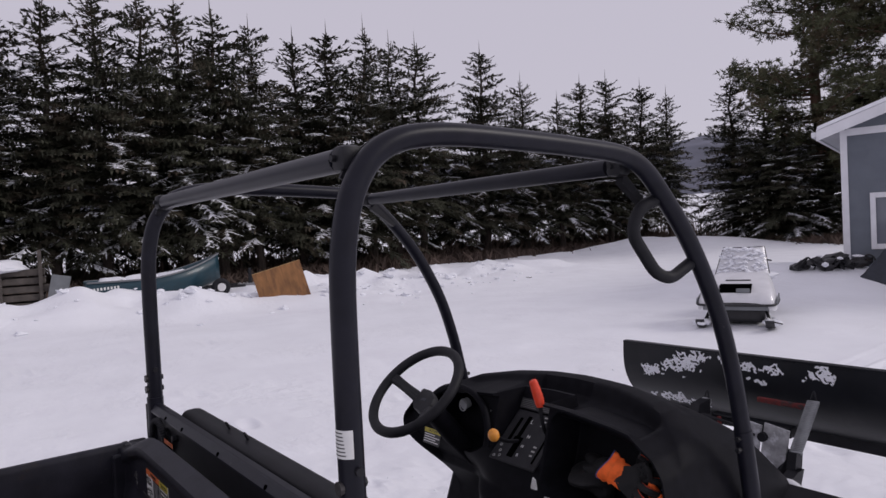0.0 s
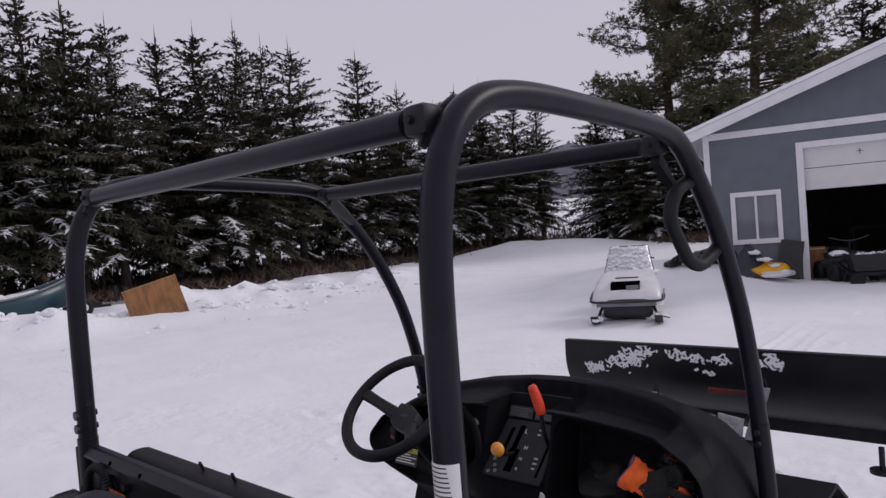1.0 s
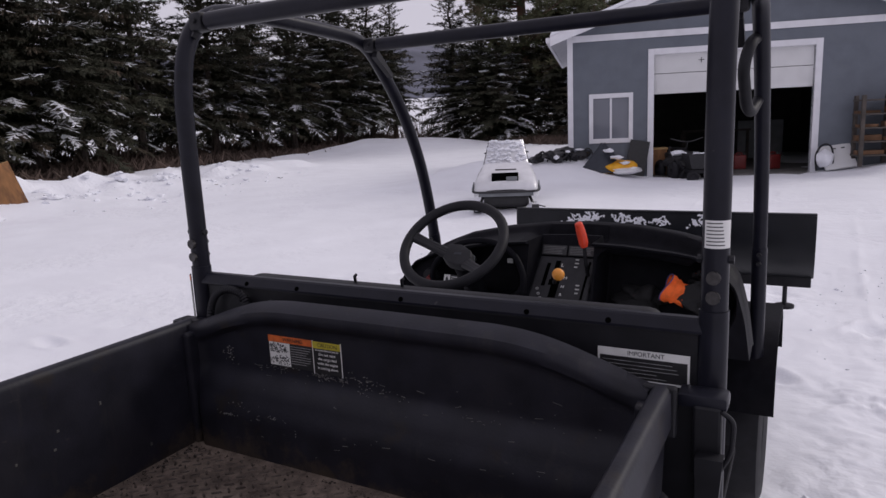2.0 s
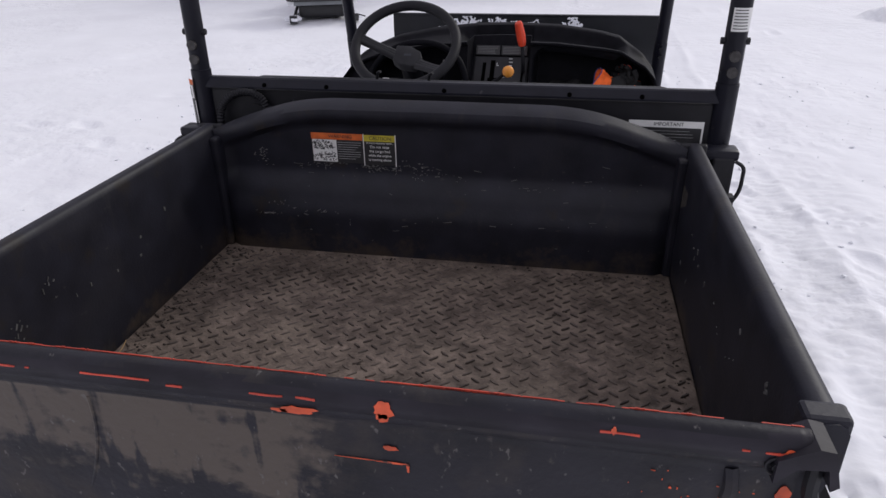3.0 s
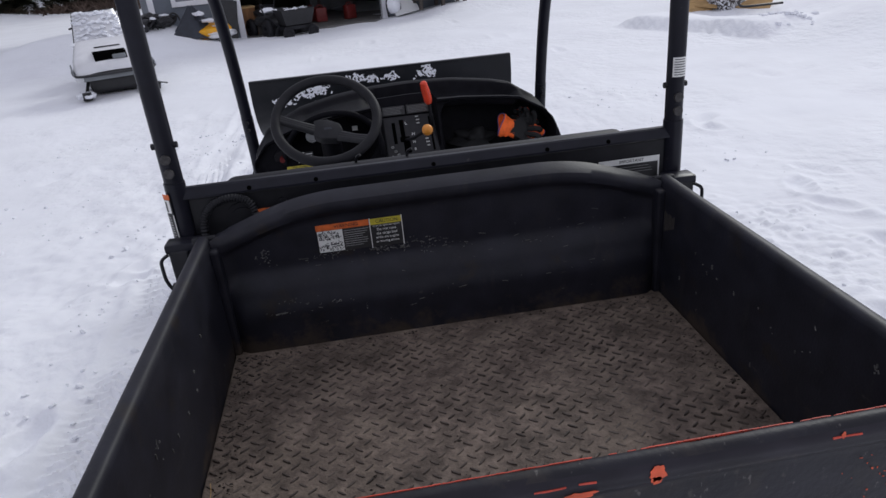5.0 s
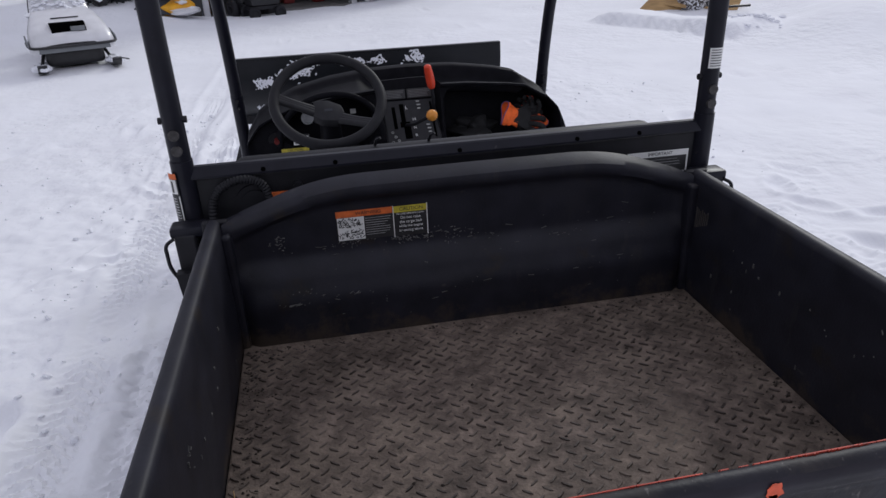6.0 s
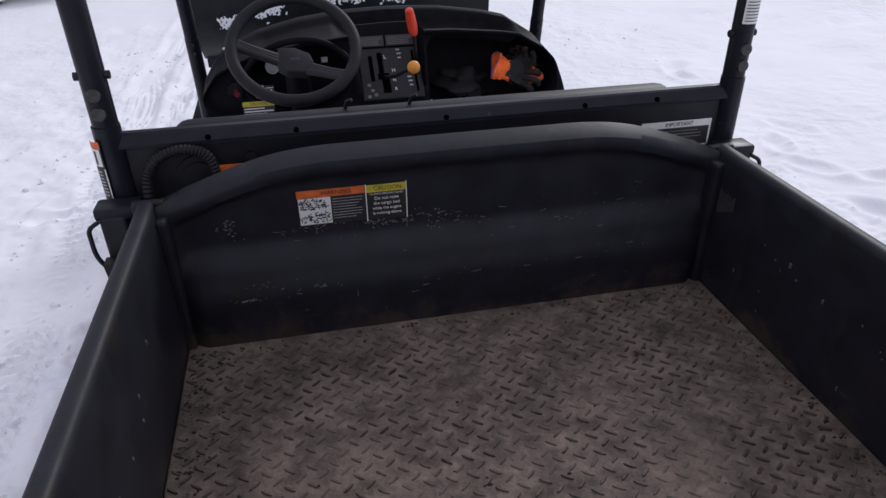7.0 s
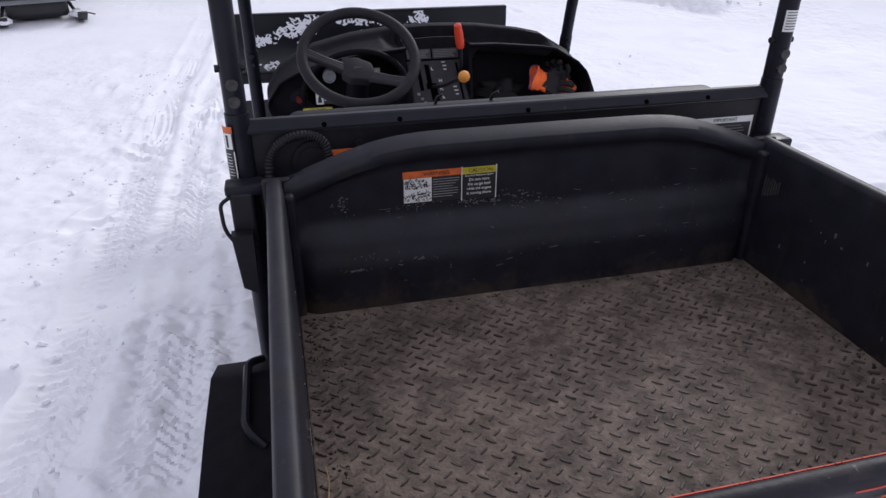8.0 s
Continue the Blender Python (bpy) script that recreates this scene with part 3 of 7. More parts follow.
# ---- far hill ----
az = np.radians(np.linspace(-40, 130, 90))
rows = []
for k, (d, h) in enumerate(((420, -4), (520, 26), (650, 75), (760, 100), (900, 90))):
    ring = []
    for i, a in enumerate(az):
        lift = 0.75 + 0.35 * noise.noise((i * 0.09, 3.1, 0)) + 0.12 * noise.noise((i * 0.5, k * 0.7, 5))
        ring.append((-math.sin(a) * d, math.cos(a) * d, h * lift if h > 0 else h))
    rows.append(ring)
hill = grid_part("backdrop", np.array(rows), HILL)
tagged(hill, "wooded hill in the far distance, its haze painted as blue-grey", "hill", kind="structure")


# ---- trees ----
def blade_mesh(name, segs, mat, parent, label=""):
    """Thin folded blades, one for each (start, end, width, up) of the list."""
    s = np.array(segs)
    a, b, w, up = s[:, 0:3], s[:, 3:6], s[:, 6:7], s[:, 7:10]
    d = b - a
    side = np.cross(d, up)
    side /= np.linalg.norm(side, axis=1, keepdims=True) + 1e-9
    mid = a + d * 0.45
    v = np.stack([a, mid + side * w - up * w * 0.5, b, mid - side * w - up * w * 0.5], 1)
    n = len(s)
    i = np.arange(n)[:, None] * 4
    f = np.concatenate([i + [0, 1, 2], i + [0, 2, 3]], 0)
    return mesh_part(name, v.reshape(-1, 3).tolist(), f.tolist(), mat, parent, label)


def spruce(seed, h=11.0, spread=2.5, base=1.3, fullness=1.0, snow=0.5):
    """Layered boughs, each a flat fan of twigs; the low ones droop and carry snow on their ends."""
    rng = random.Random(seed)
    tree = thing("spruce_tree", "tall dark green spruce with snow on its drooping boughs", "tree", group="spruce row")
    trunk = B()
    pts = [(0.10 * math.sin(k * 1.3 + seed) * (k / 12), 0.1 * math.cos(k * 1.7 + seed) * (k / 12), h * k / 12) for k in range(13)]
    tube(trunk, pts, 0.1, 8, radii=[0.16 * (1 - k / 12) ** 0.85 + 0.012 for k in range(13)])
    needles, snows = [], []
    z = base
    while z < h * 0.965:
        f = (z - base) / (h - base)
        reach = spread * (1 - f) ** 0.74 * (0.72 + 0.28 * min(1, f * 4)) + 0.12
        turn = rng.uniform(0, 6.3)
        count = max(4, int((8.0 - 3.0 * f) * fullness))
        for k in range(count):
            a = turn + (k + rng.uniform(-0.4, 0.4)) * 2 * math.pi / count
            lobe = noise.noise((math.cos(a) * 1.1 + seed * 3.7, math.sin(a) * 1.1, z * 0.45))
            ln = reach * max(0.35, rng.uniform(0.55, 1.15) + 0.55 * lobe)
            z0 = z + rng.uniform(-0.22, 0.22)
            rise = -0.02 + 0.60 * f + rng.uniform(-0.16, 0.16)
            droop = 0.30 * (1 - f) ** 1.3 + rng.uniform(-0.10, 0.14)
            loaded = noise.noise((math.cos(a) * 0.9 + seed, math.sin(a) * 0.9, z * 0.55)) + rng.uniform(-0.35, 0.35) > 0.50 - snow * (1.0 - 0.8 * f)
            steps = max(3, int(ln / 0.17))
            prev = Vector((0, 0, z0))
            for i in range(1, steps + 1):
                q = i / steps
                a2 = a + 0.10 * math.sin(q * 3 + k)
                p = Vector((math.cos(a2) * ln * q, math.sin(a2) * ln * q, z0 + ln * (rise * q - droop * q * q)))
                needles.append((*prev, *p, 0.040, 0, 0, 1))
                fan = (0.10 + 0.30 * min(1.0, ln * 0.55) * (math.sin(math.pi * min(1.0, q * 0.85 + 0.1))) ** 0.7)
                slope = rise - 2 * droop * q
                for sgn in (-1, 1):
                    for rep in range(2):
                        aa = a2 + sgn * rng.uniform(0.55, 1.15)
                        t = fan * rng.uniform(0.5, 1.6)
                        st = prev.lerp(p, rng.random())
                        e = st + Vector((math.cos(aa) * t, math.sin(aa) * t, t * (slope * 0.6 - rng.uniform(-0.15, 0.60) + 0.45 * f)))
                        w = rng.uniform(0.028, 0.060)
                        needles.append((*st, *e, w, 0, 0, 1))
                        mid = st.lerp(e, 0.5)
                        for s2 in (-1, 1):
                            ab = aa + s2 * rng.uniform(0.5, 0.9)
                            tt = t * rng.uniform(0.30, 0.55)
                            needles.append((*mid, *(mid + Vector((math.cos(ab) * tt, math.sin(ab) * tt, -tt * rng.uniform(0.0, 0.5)))), w * 0.7, 0, 0, 1))
                        if f < 0.7 and rng.random() < 0.30:
                            needles.append((*mid, *(mid + Vector((rng.uniform(-0.05, 0.05), rng.uniform(-0.05, 0.05), -rng.uniform(0.10, 0.24)))), 0.04, math.cos(a), math.sin(a), 0))
                        if loaded and q > 0.60 and rng.random() < 0.9:
                            lift = Vector((0, 0, 0.035))
                            snows.append((*(st + lift), *(st.lerp(e, rng.uniform(0.6, 1.0)) + lift), w * rng.uniform(0.7, 1.5), 0, 0, 1))
                if loaded and q > 0.70:
                    snows.append((*(prev + Vector((0, 0, 0.045))), *(p + Vector((0, 0, 0.045))), 0.055, 0, 0, 1))
                prev = p
        z += rng.uniform(0.17, 0.30) if f < 0.7 else rng.uniform(0.20, 0.38)
    # dead lower stubs, then the leader with its short upturned shoots
    for k in range(22):
        a, zz, t = rng.uniform(0, 6.3), rng.uniform(0.4, base + 0.5), rng.uniform(0.3, 1.5)
        needles.append((0, 0, zz, math.cos(a) * t, math.sin(a) * t, zz - rng.uniform(-0.1, 0.3) * t, 0.02, 0, 0, 1))
    for q in range(9):
        zz, a = h * (0.925 + 0.070 * q / 9), q * 2.4
        t = 0.40 - 0.03 * q
        needles.append((0, 0, zz, math.cos(a) * t * 0.8, math.sin(a) * t * 0.8, zz + t * 0.7, 0.024, -math.sin(a), math.cos(a), 0))
    for u in ((1, 0, 0), (0, 1, 0)):
        needles.append((0, 0, h * 0.90, 0, 0, h * 1.06, 0.024, *u))
    part("trunk", trunk, BARK, tree, smooth=True)
    blade_mesh("crown", needles, NEEDLE, tree)
    tagged(blade_mesh("bough_snow", snows, SNOW_LUMP, tree, "white snow lying on the boughs"), kind="stuff")
    return tree


def pine(seed, h=21.0):
    rng = random.Random(seed)
    tree = thing("pine_tree", "very tall old pine with open crown and bare lower trunk", "tree")
    trunk = B()
    top = [(0.25 * math.sin(k * 0.8 + seed), 0.2 * math.cos(k * 0.9 + seed), h * k / 14) for k in range(15)]
    tube(trunk, top, 0.3, 10, radii=[0.34 * (1 - k / 14) ** 0.75 + 0.03 for k in range(15)])
    limbs, tufts, snows = B(), [], []
    z = 4.0
    while z < h * 0.99:
        f = (z - 4.0) / (h - 4.0)
        a = rng.uniform(0, 2 * math.pi)
        ln = (5.3 * (1 - f) ** 0.5 + 0.6) * rng.uniform(0.6, 1.1) * (0.75 + 0.25 * min(1, f * 4))
        ln = min(ln, 5.0)
        pts = []
        for i in range(6):
            q = i / 5
            pts.append(Vector((math.cos(a + 0.3 * q) * ln * q, math.sin(a + 0.3 * q) * ln * q, z + ln * (0.22 * q * q - 0.12 * q + 0.25 * f * q))))
        tube(limbs, pts, 0.05, 5, radii=[0.075 * (1 - i / 6) * (1.1 - 0.6 * f) + 0.01 for i in range(6)])
        for i in range(int(ln * 17) + 9):
            q = rng.uniform(0.12, 1.0) ** 0.8
            at = min(4, int(q * 5))
            c = pts[at].lerp(pts[at + 1], q * 5 - at) + Vector((rng.gauss(0, 0.36), rng.gauss(0, 0.36), rng.gauss(0.1, 0.24)))
            for k in range(17):
                d = Vector((rng.gauss(0, 1), rng.gauss(0, 1), rng.gauss(0.45, 0.8))).normalized() * rng.uniform(0.14, 0.36)
                tufts.append((*c, *(c + d), 0.026, *Vector((rng.gauss(0, 1), rng.gauss(0, 1), rng.gauss(0, 1))).normalized()))
            if rng.random() < 0.16:
                for k in range(4):
                    e = c + Vector((rng.gauss(0, 0.16), rng.gauss(0, 0.16), 0.06))
                    snows.append((*(c + Vector((0, 0, 0.08))), *e, 0.06, 0, 0, 1))
        z += rng.uniform(0.11, 0.24)
    part("trunk", trunk, PINE_BARK, tree, smooth=True)
    part("limb_work", limbs, PINE_BARK, tree, smooth=True)
    blade_mesh("crown", tufts, PINE_NEEDLE, tree)
    tagged(blade_mesh("bough_snow", snows, SNOW_LUMP, tree, "a little white snow on the limbs"), kind="stuff")
    return tree


def plant_trees():
    rng = random.Random(8)
    kinds = [spruce(11, 11.0, 2.9, 2.1, 1.0, 0.50), spruce(12, 11.0, 2.5, 2.4, 0.9, 0.58), spruce(13, 11.0, 3.1, 1.9, 1.05, 0.46),
             spruce(14, 11.0, 2.4, 1.8, 0.95, 0.40), spruce(15, 11.0, 2.8, 2.6, 1.0, 0.58)]
    used = set()
    eye = (1.69, -0.44)

    def put(az, el, d, kind, wide=1.0, sink=0.1):
        a = radians(az)
        x, y = eye[0] - math.sin(a) * d, eye[1] + math.cos(a) * d
        g = ground_at(x, y)
        h = 1.77 + d * math.tan(radians(el + 0.8)) - g + sink
        k = h / 11.4
        m = pose(x, y, g - sink, 0, 0, rng.uniform(0, 360))
        if kind in used:
            ob = copy_thing(kinds[kind], m)
        else:
            ob = kinds[kind]
            ob.matrix_basis = m
            used.add(kind)
        w = k * wide * rng.uniform(1.02, 1.28)
        ob.scale = (w, w, k)
    # the front row, by bearing and the height of the tip
    row = [(95, 17.5, 2), (89.5, 17.6, 0), (86, 17.2, 1), (82.7, 18.0, 3), (79.3, 18.8, 0), (76.2, 18.6, 2), (73.5, 18.4, 4), (70.8, 18.3, 1), (67.9, 17.0, 0),
           (64.4, 16.2, 3), (61.6, 16.6, 2), (58.5, 17.0, 1), (56.4, 15.8, 3), (54.2, 15.6, 4), (48.7, 14.6, 0), (45.4, 11.9, 3), (42.4, 10.2, 1), (40.5, 11.4, 2), (38.4, 11.5, 0), (35.7, 10.6, 2), (33.7, 9.8, 3)]
    for az, el, kind in row:
        put(az, el, (26.5 + rng.uniform(-0.7, 0.7) + 1.69) / math.sin(radians(az)), kind, 1.04)
    # a lower, denser row behind it
    for az in (95, 88, 81.5, 75, 69, 63, 57, 52.3, 49.0, 45.6, 42.2, 39.0, 36.4):
        el = 12.5 if az > 53 else 8.2
        put(az + rng.uniform(-0.6, 0.6), el + rng.uniform(-1.5, 1.5), (30.5 + rng.uniform(-1, 1)) / math.sin(radians(az)), rng.randrange(5), 1.15)
    # beyond the gap, behind the sled and the shop
    for az, el, d, kind in ((28.9, 10.4, 44, 3), (26.6, 9.0, 42, 0), (25.4, 8.4, 41, 2), (23.0, 8.0, 43, 4), (20.5, 8.5, 42, 0), (17.5, 7.5, 44, 2), (14.5, 8.0, 46, 1),
                            (12.9, 12.4, 52, 3), (9.4, 14.3, 50, 0), (7.0, 14.4, 51, 1), (4.8, 13.2, 53, 2)):
        put(az, el, d, kind, 1.3, 0.1 if az < 13 else 1.0)
    a, b = pine(31, 21.5), pine(32, 23.0)
    for ob, az, d in ((a, 22.2, 43), (b, 15.8, 42)):
        x, y = 1.2 - math.sin(radians(az)) * d, -0.63 + math.cos(radians(az)) * d
        ob.matrix_basis = pose(x, y, ground_at(x, y) - 0.1)


plant_trees()

# dry brush under the tree row
segs = []
rng = random.Random(17)
for k in range(9000):
    y = rng.uniform(-9, 37.5)
    x = -26.2 + rng.gauss(0, 1.3)
    h = rng.uniform(0.15, 0.55) + 0.5 * abs(noise.noise((y * 0.35, 2.0, 9)))
    z = ground_at(x, y) if k % 20 == 0 else 0.12
    segs.append((x, y, z - 0.05, x + rng.gauss(0, 0.35), y + rng.gauss(0, 0.35), z + h, rng.uniform(0.03, 0.08), rng.gauss(0, 1), rng.gauss(0, 1), 0))
for k in range(9000):
    x = rng.uniform(-17.5, 2)
    y = 36.3 + rng.gauss(0, 1.1) - 0.05 * (x + 8)
    h = rng.uniform(0.25, 0.8) * (0.6 + 0.9 * abs(noise.noise((x * 0.4, 3.0, 9))))
    segs.append((x, y, 0.05, x + rng.gauss(0, 0.4), y + rng.gauss(0, 0.4), 0.15 + h, rng.uniform(0.02, 0.06), rng.gauss(0, 1), rng.gauss(0, 1), 0))
# twigs and saplings in the gap between the two stands
for k in range(1500):
    x, y = -22.5 + rng.gauss(0, 2.6), 40.5 + rng.gauss(0, 1.8)
    z = ground_at(x, y) if k % 10 == 0 else z
    h = rng.uniform(0.2, 1.0) + (rng.uniform(0.3, 1.6) if k % 5 == 0 else 0)
    segs.append((x, y, z - 0.3, x + rng.gauss(0, 0.3), y + rng.gauss(0, 0.3), z + h, rng.uniform(0.012, 0.035), rng.gauss(0, 1), rng.gauss(0, 1), 0))
for k in range(9000):
    y = rng.uniform(-12, 44)
    x = -29.3 + rng.gauss(0, 1.2)
    h = rng.uniform(0.5, 1.6) * (0.7 + 0.6 * abs(noise.noise((y * 0.3, 5.0, 9))))
    segs.append((x, y, 0.1, x + rng.gauss(0, 0.4), y + rng.gauss(0, 0.5), 0.15 + h, rng.uniform(0.03, 0.075), rng.gauss(0, 1), rng.gauss(0, 1), 0))
ob = blade_mesh("brush", segs, BRUSH, None)
tagged(ob, "brown dry brush along the foot of the trees", "brush", kind="stuff")


# ---- the shop with its open door ----
SHOP = pose(-2.55, 15.72, 0.10, 0, 0, 16.1)
S0, S1, RIDGE, DEEP = -2.0, 5.6, 1.8, 8.0
EAVE_Z, SLOPE = 3.40, 0.345


def build_shop():
    shop = thing("shop_building", "blue-grey sided shop with white trim and a half-open overhead door", "garage", SHOP)

    def top(s):
        return EAVE_Z + SLOPE * (S1 - RIDGE) - SLOPE * abs(s - RIDGE)
    holes = [(-1.42, -0.58, 0.95, 1.92), (0.0, 3.5, -0.2, 2.87)]
    wall = B()
    wall_ob = part("wall", B(), SIDING, shop)
    course = 0.125
    z = 0.0
    while z < top(RIDGE) - 0.02:
        z1 = min(z + course, top(RIDGE))
        lo, hi = S0, S1
        if z1 > EAVE_Z:
            reach = (top(RIDGE) - z - 0.035) / SLOPE
            lo, hi = RIDGE - reach, RIDGE + reach
        spans = [(lo, hi)]
        for a, b, c, d in holes:
            if z1 > c + 0.01 and z < d - 0.01:
                spans = [q for s, e in spans for q in ((s, min(e, a)), (max(s, b), e)) if q[1] - q[0] > 0.01]
        for s, e in spans:
            part("siding_board", prism(B(), [(-0.005, z), (0.0, z1 + 0.01), (0.03, z1 + 0.01), (0.03, z)], "x", s, e), SIDING, wall_ob)
            prism(wall, [(0.031, z), (0.031, z1), (0.14, z1), (0.14, z)], "x", s, e)
        z = z1
    bmesh.ops.remove_doubles(wall, verts=wall.verts[:], dist=0.0005)
    wall.to_mesh(wall_ob.data)
    wall.free()
    for s, e, name in ((S0, S0 + 0.14, "side_wall"), (S1 - 0.14, S1, "side_wall")):
        part(name, box(B(), s, e, 0.14, DEEP, -0.2, EAVE_Z), SIDING, shop)
    back = B()
    prism(back, [(S0, -0.2), (S1, -0.2), (S1, EAVE_Z), (RIDGE, top(RIDGE)), (S0, EAVE_Z)], "y", DEEP, DEEP + 0.14)
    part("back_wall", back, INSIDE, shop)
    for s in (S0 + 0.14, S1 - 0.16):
        part("lining", box(B(), s, s + 0.02, 0.14, DEEP, 0, 3.3), INSIDE, shop, "dark inner lining")
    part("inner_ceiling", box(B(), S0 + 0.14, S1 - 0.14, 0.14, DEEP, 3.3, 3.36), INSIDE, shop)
    part("shop_floor", box(B(), S0, S1, 0.0, DEEP, -0.25, 0.0), CONCRETE, shop)
    # roof with its overhang
    over, t = 0.42, 0.13
    for sgn in (-1, 1):
        edge = RIDGE + sgn * (S1 - RIDGE + over)
        zr, ze = top(RIDGE) + 0.03, EAVE_Z - SLOPE * over + 0.03
        roof = prism(B(), [(RIDGE, zr), (edge, ze), (edge, ze + t), (RIDGE, zr + t)], "y", -over, DEEP + 0.4)
        part("roof", roof, TRIM, shop)
        snow = prism(B(), [(RIDGE, zr + t + 0.004), (edge, ze + t + 0.004), (edge - sgn * 0.03, ze + t + 0.085), (RIDGE, zr + t + 0.10)], "y", -over - 0.02, DEEP + 0.4)
        part("roof_snow", snow, SNOW_LUMP, shop, "even layer of snow on the roof")
        fascia = prism(B(), [(RIDGE, zr - 0.10), (edge, ze - 0.10), (edge, ze + t - 0.02), (RIDGE, zr + t - 0.02)], "y", -over - 0.03, -over - 0.003)
        part("fascia", fascia, TRIM, shop, "white fascia board")
        gutter = box(B(), min(edge, edge + sgn * 0.10), max(edge, edge + sgn * 0.10), -over, DEEP + 0.4, ze - 0.02, ze + 0.10, 0.02)
        part("gutter", gutter, TRIM, shop)
    # trim
    for s in (S0, S1):
        part("corner_trim", box(B(), s - 0.03, s + 0.10 if s < 0 else s + 0.03, -0.03, -0.011, -0.1, EAVE_Z, 0.004), TRIM, shop)
    part("band", box(B(), S0 + 0.1, S1 - 0.1, -0.035, -0.012, 3.27, 3.42, 0.004), TRIM, shop, "white horizontal trim band")
    for s, e, a, b in ((-0.14, 0.0, -0.1, 3.01), (3.5, 3.64, -0.1, 3.01), (0.0, 3.5, 2.87, 3.01)):
        part("door_trim", box(B(), s, e, -0.04, 0.12, a, b, 0.006), TRIM, shop)
    # the overhead door, half raised
    door = thing("overhead_door", "white panelled overhead door, raised halfway", "garage door", SHOP)
    for k in range(2):
        z0 = 1.95 + k * 0.48
        part("door_panel", box(B(), 0.0, 3.5, 0.09, 0.13, z0 + 0.006, z0 + 0.474, 0.01), DOOR_WHITE, door)
    for s in (1.07, 2.22):
        part("door_mark", box(box(B(), s - 0.06, s + 0.06, 0.084, 0.0895, 2.695, 2.708), s - 0.007, s + 0.007, 0.084, 0.0895, 2.64, 2.76), LABEL_BLACK, door, "small black cross on the panel")
    # window
    win = new("window_1")
    win.matrix_basis = SHOP
    tagged(win, "white-framed sliding window in the shop wall", "window", kind="structure")
    for s, e, a, b in ((-1.52, -1.42, 0.84, 2.03), (-0.58, -0.48, 0.84, 2.03), (-1.42, -0.58, 1.92, 2.03), (-1.42, -0.58, 0.84, 0.95)):
        part("window_frame", box(B(), s, e, -0.05, 0.06, a, b, 0.006), TRIM, win)
    part("mullion", box(B(), -1.025, -0.975, -0.02, 0.05, 0.95, 1.92, 0.004), TRIM, win)
    for s, e in ((-1.42, -1.025), (-0.975, -0.58)):
        part("pane", box(B(), s, e, 0.015, 0.022, 0.95, 1.92), GLASS, win)
    part("blind", box(B(), -1.42, -0.58, 0.07, 0.075, 0.95, 1.92), HULL_GREY, win, "pale drawn blind")


build_shop()


# ---- the utility vehicle ----
def bars(bm, x0, x1, y, z_top, rows, height, gap, facing=-1, rng=None):
    """Rows of plain bars that stand for small print, on an upright face."""
    rng = rng or random.Random(3)
    for k in range(rows):
        z = z_top - k * (height + gap)
        end = x1 - (x1 - x0) * rng.uniform(0.0, 0.35)
        box(bm, x0, end, y, y + 0.0006, z - height, z)
    return bm


def flat_text(words, size, mat, parent, m, name="writing"):
    cu = bpy.data.curves.new(name, "FONT")
    cu.body, cu.size, cu.extrude = words, size, 0.0003
    cu.align_x, cu.align_y = "CENTER", "CENTER"
    tmp = bpy.data.objects.new(name, cu)
    me = bpy.data.meshes.new_from_object(tmp)
    bpy.data.objects.remove(tmp)
    me.name = name
    me.materials.append(mat)
    ob = new(name, me)
    ob.parent, ob.matrix_basis = parent, m
    return ob


def head_top(x):
    return np.interp(np.abs(x), [0, 0.27, 0.33, 0.38, 0.43, 0.48, 0.53, 0.575], [1.226, 1.225, 1.220, 1.211, 1.197, 1.180, 1.162, 1.147])


def build_headboard(car):
    nx, nz = 90, 46
    x = np.linspace(-0.575, 0.575, nx)
    top = head_top(x)
    for k in range(3):
        top[1:-1] = (top[:-2] + top[1:-1] * 2 + top[2:]) / 4
    v = np.linspace(0, 1, nz)[:, None]
    z = 0.825 + (top[None, :] - 0.825) * v
    d = top[None, :] - z
    y = -0.046 + 0.022 * step(0.93, 1.01, z) + 0.024 * step(0.99, 1.05, z)
    y = y - 0.019 * step(0.058, 0.040, d)
    y = y + 0.045 * np.clip(1 - d / 0.022, 0, 1) ** 2
    side = step(0.575, 0.53, np.abs(x))[None, :]
    y = y * side + (1 - side) * (-0.02) + 0 * z
    front = np.stack([np.broadcast_to(x, z.shape), y, z], -1)
    back = front[::-1].copy()
    back[..., 1] = np.maximum(front[..., 1].max(), 0.03)
    back[..., 2] -= 0.004
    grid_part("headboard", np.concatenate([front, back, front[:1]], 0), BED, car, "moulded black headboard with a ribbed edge")


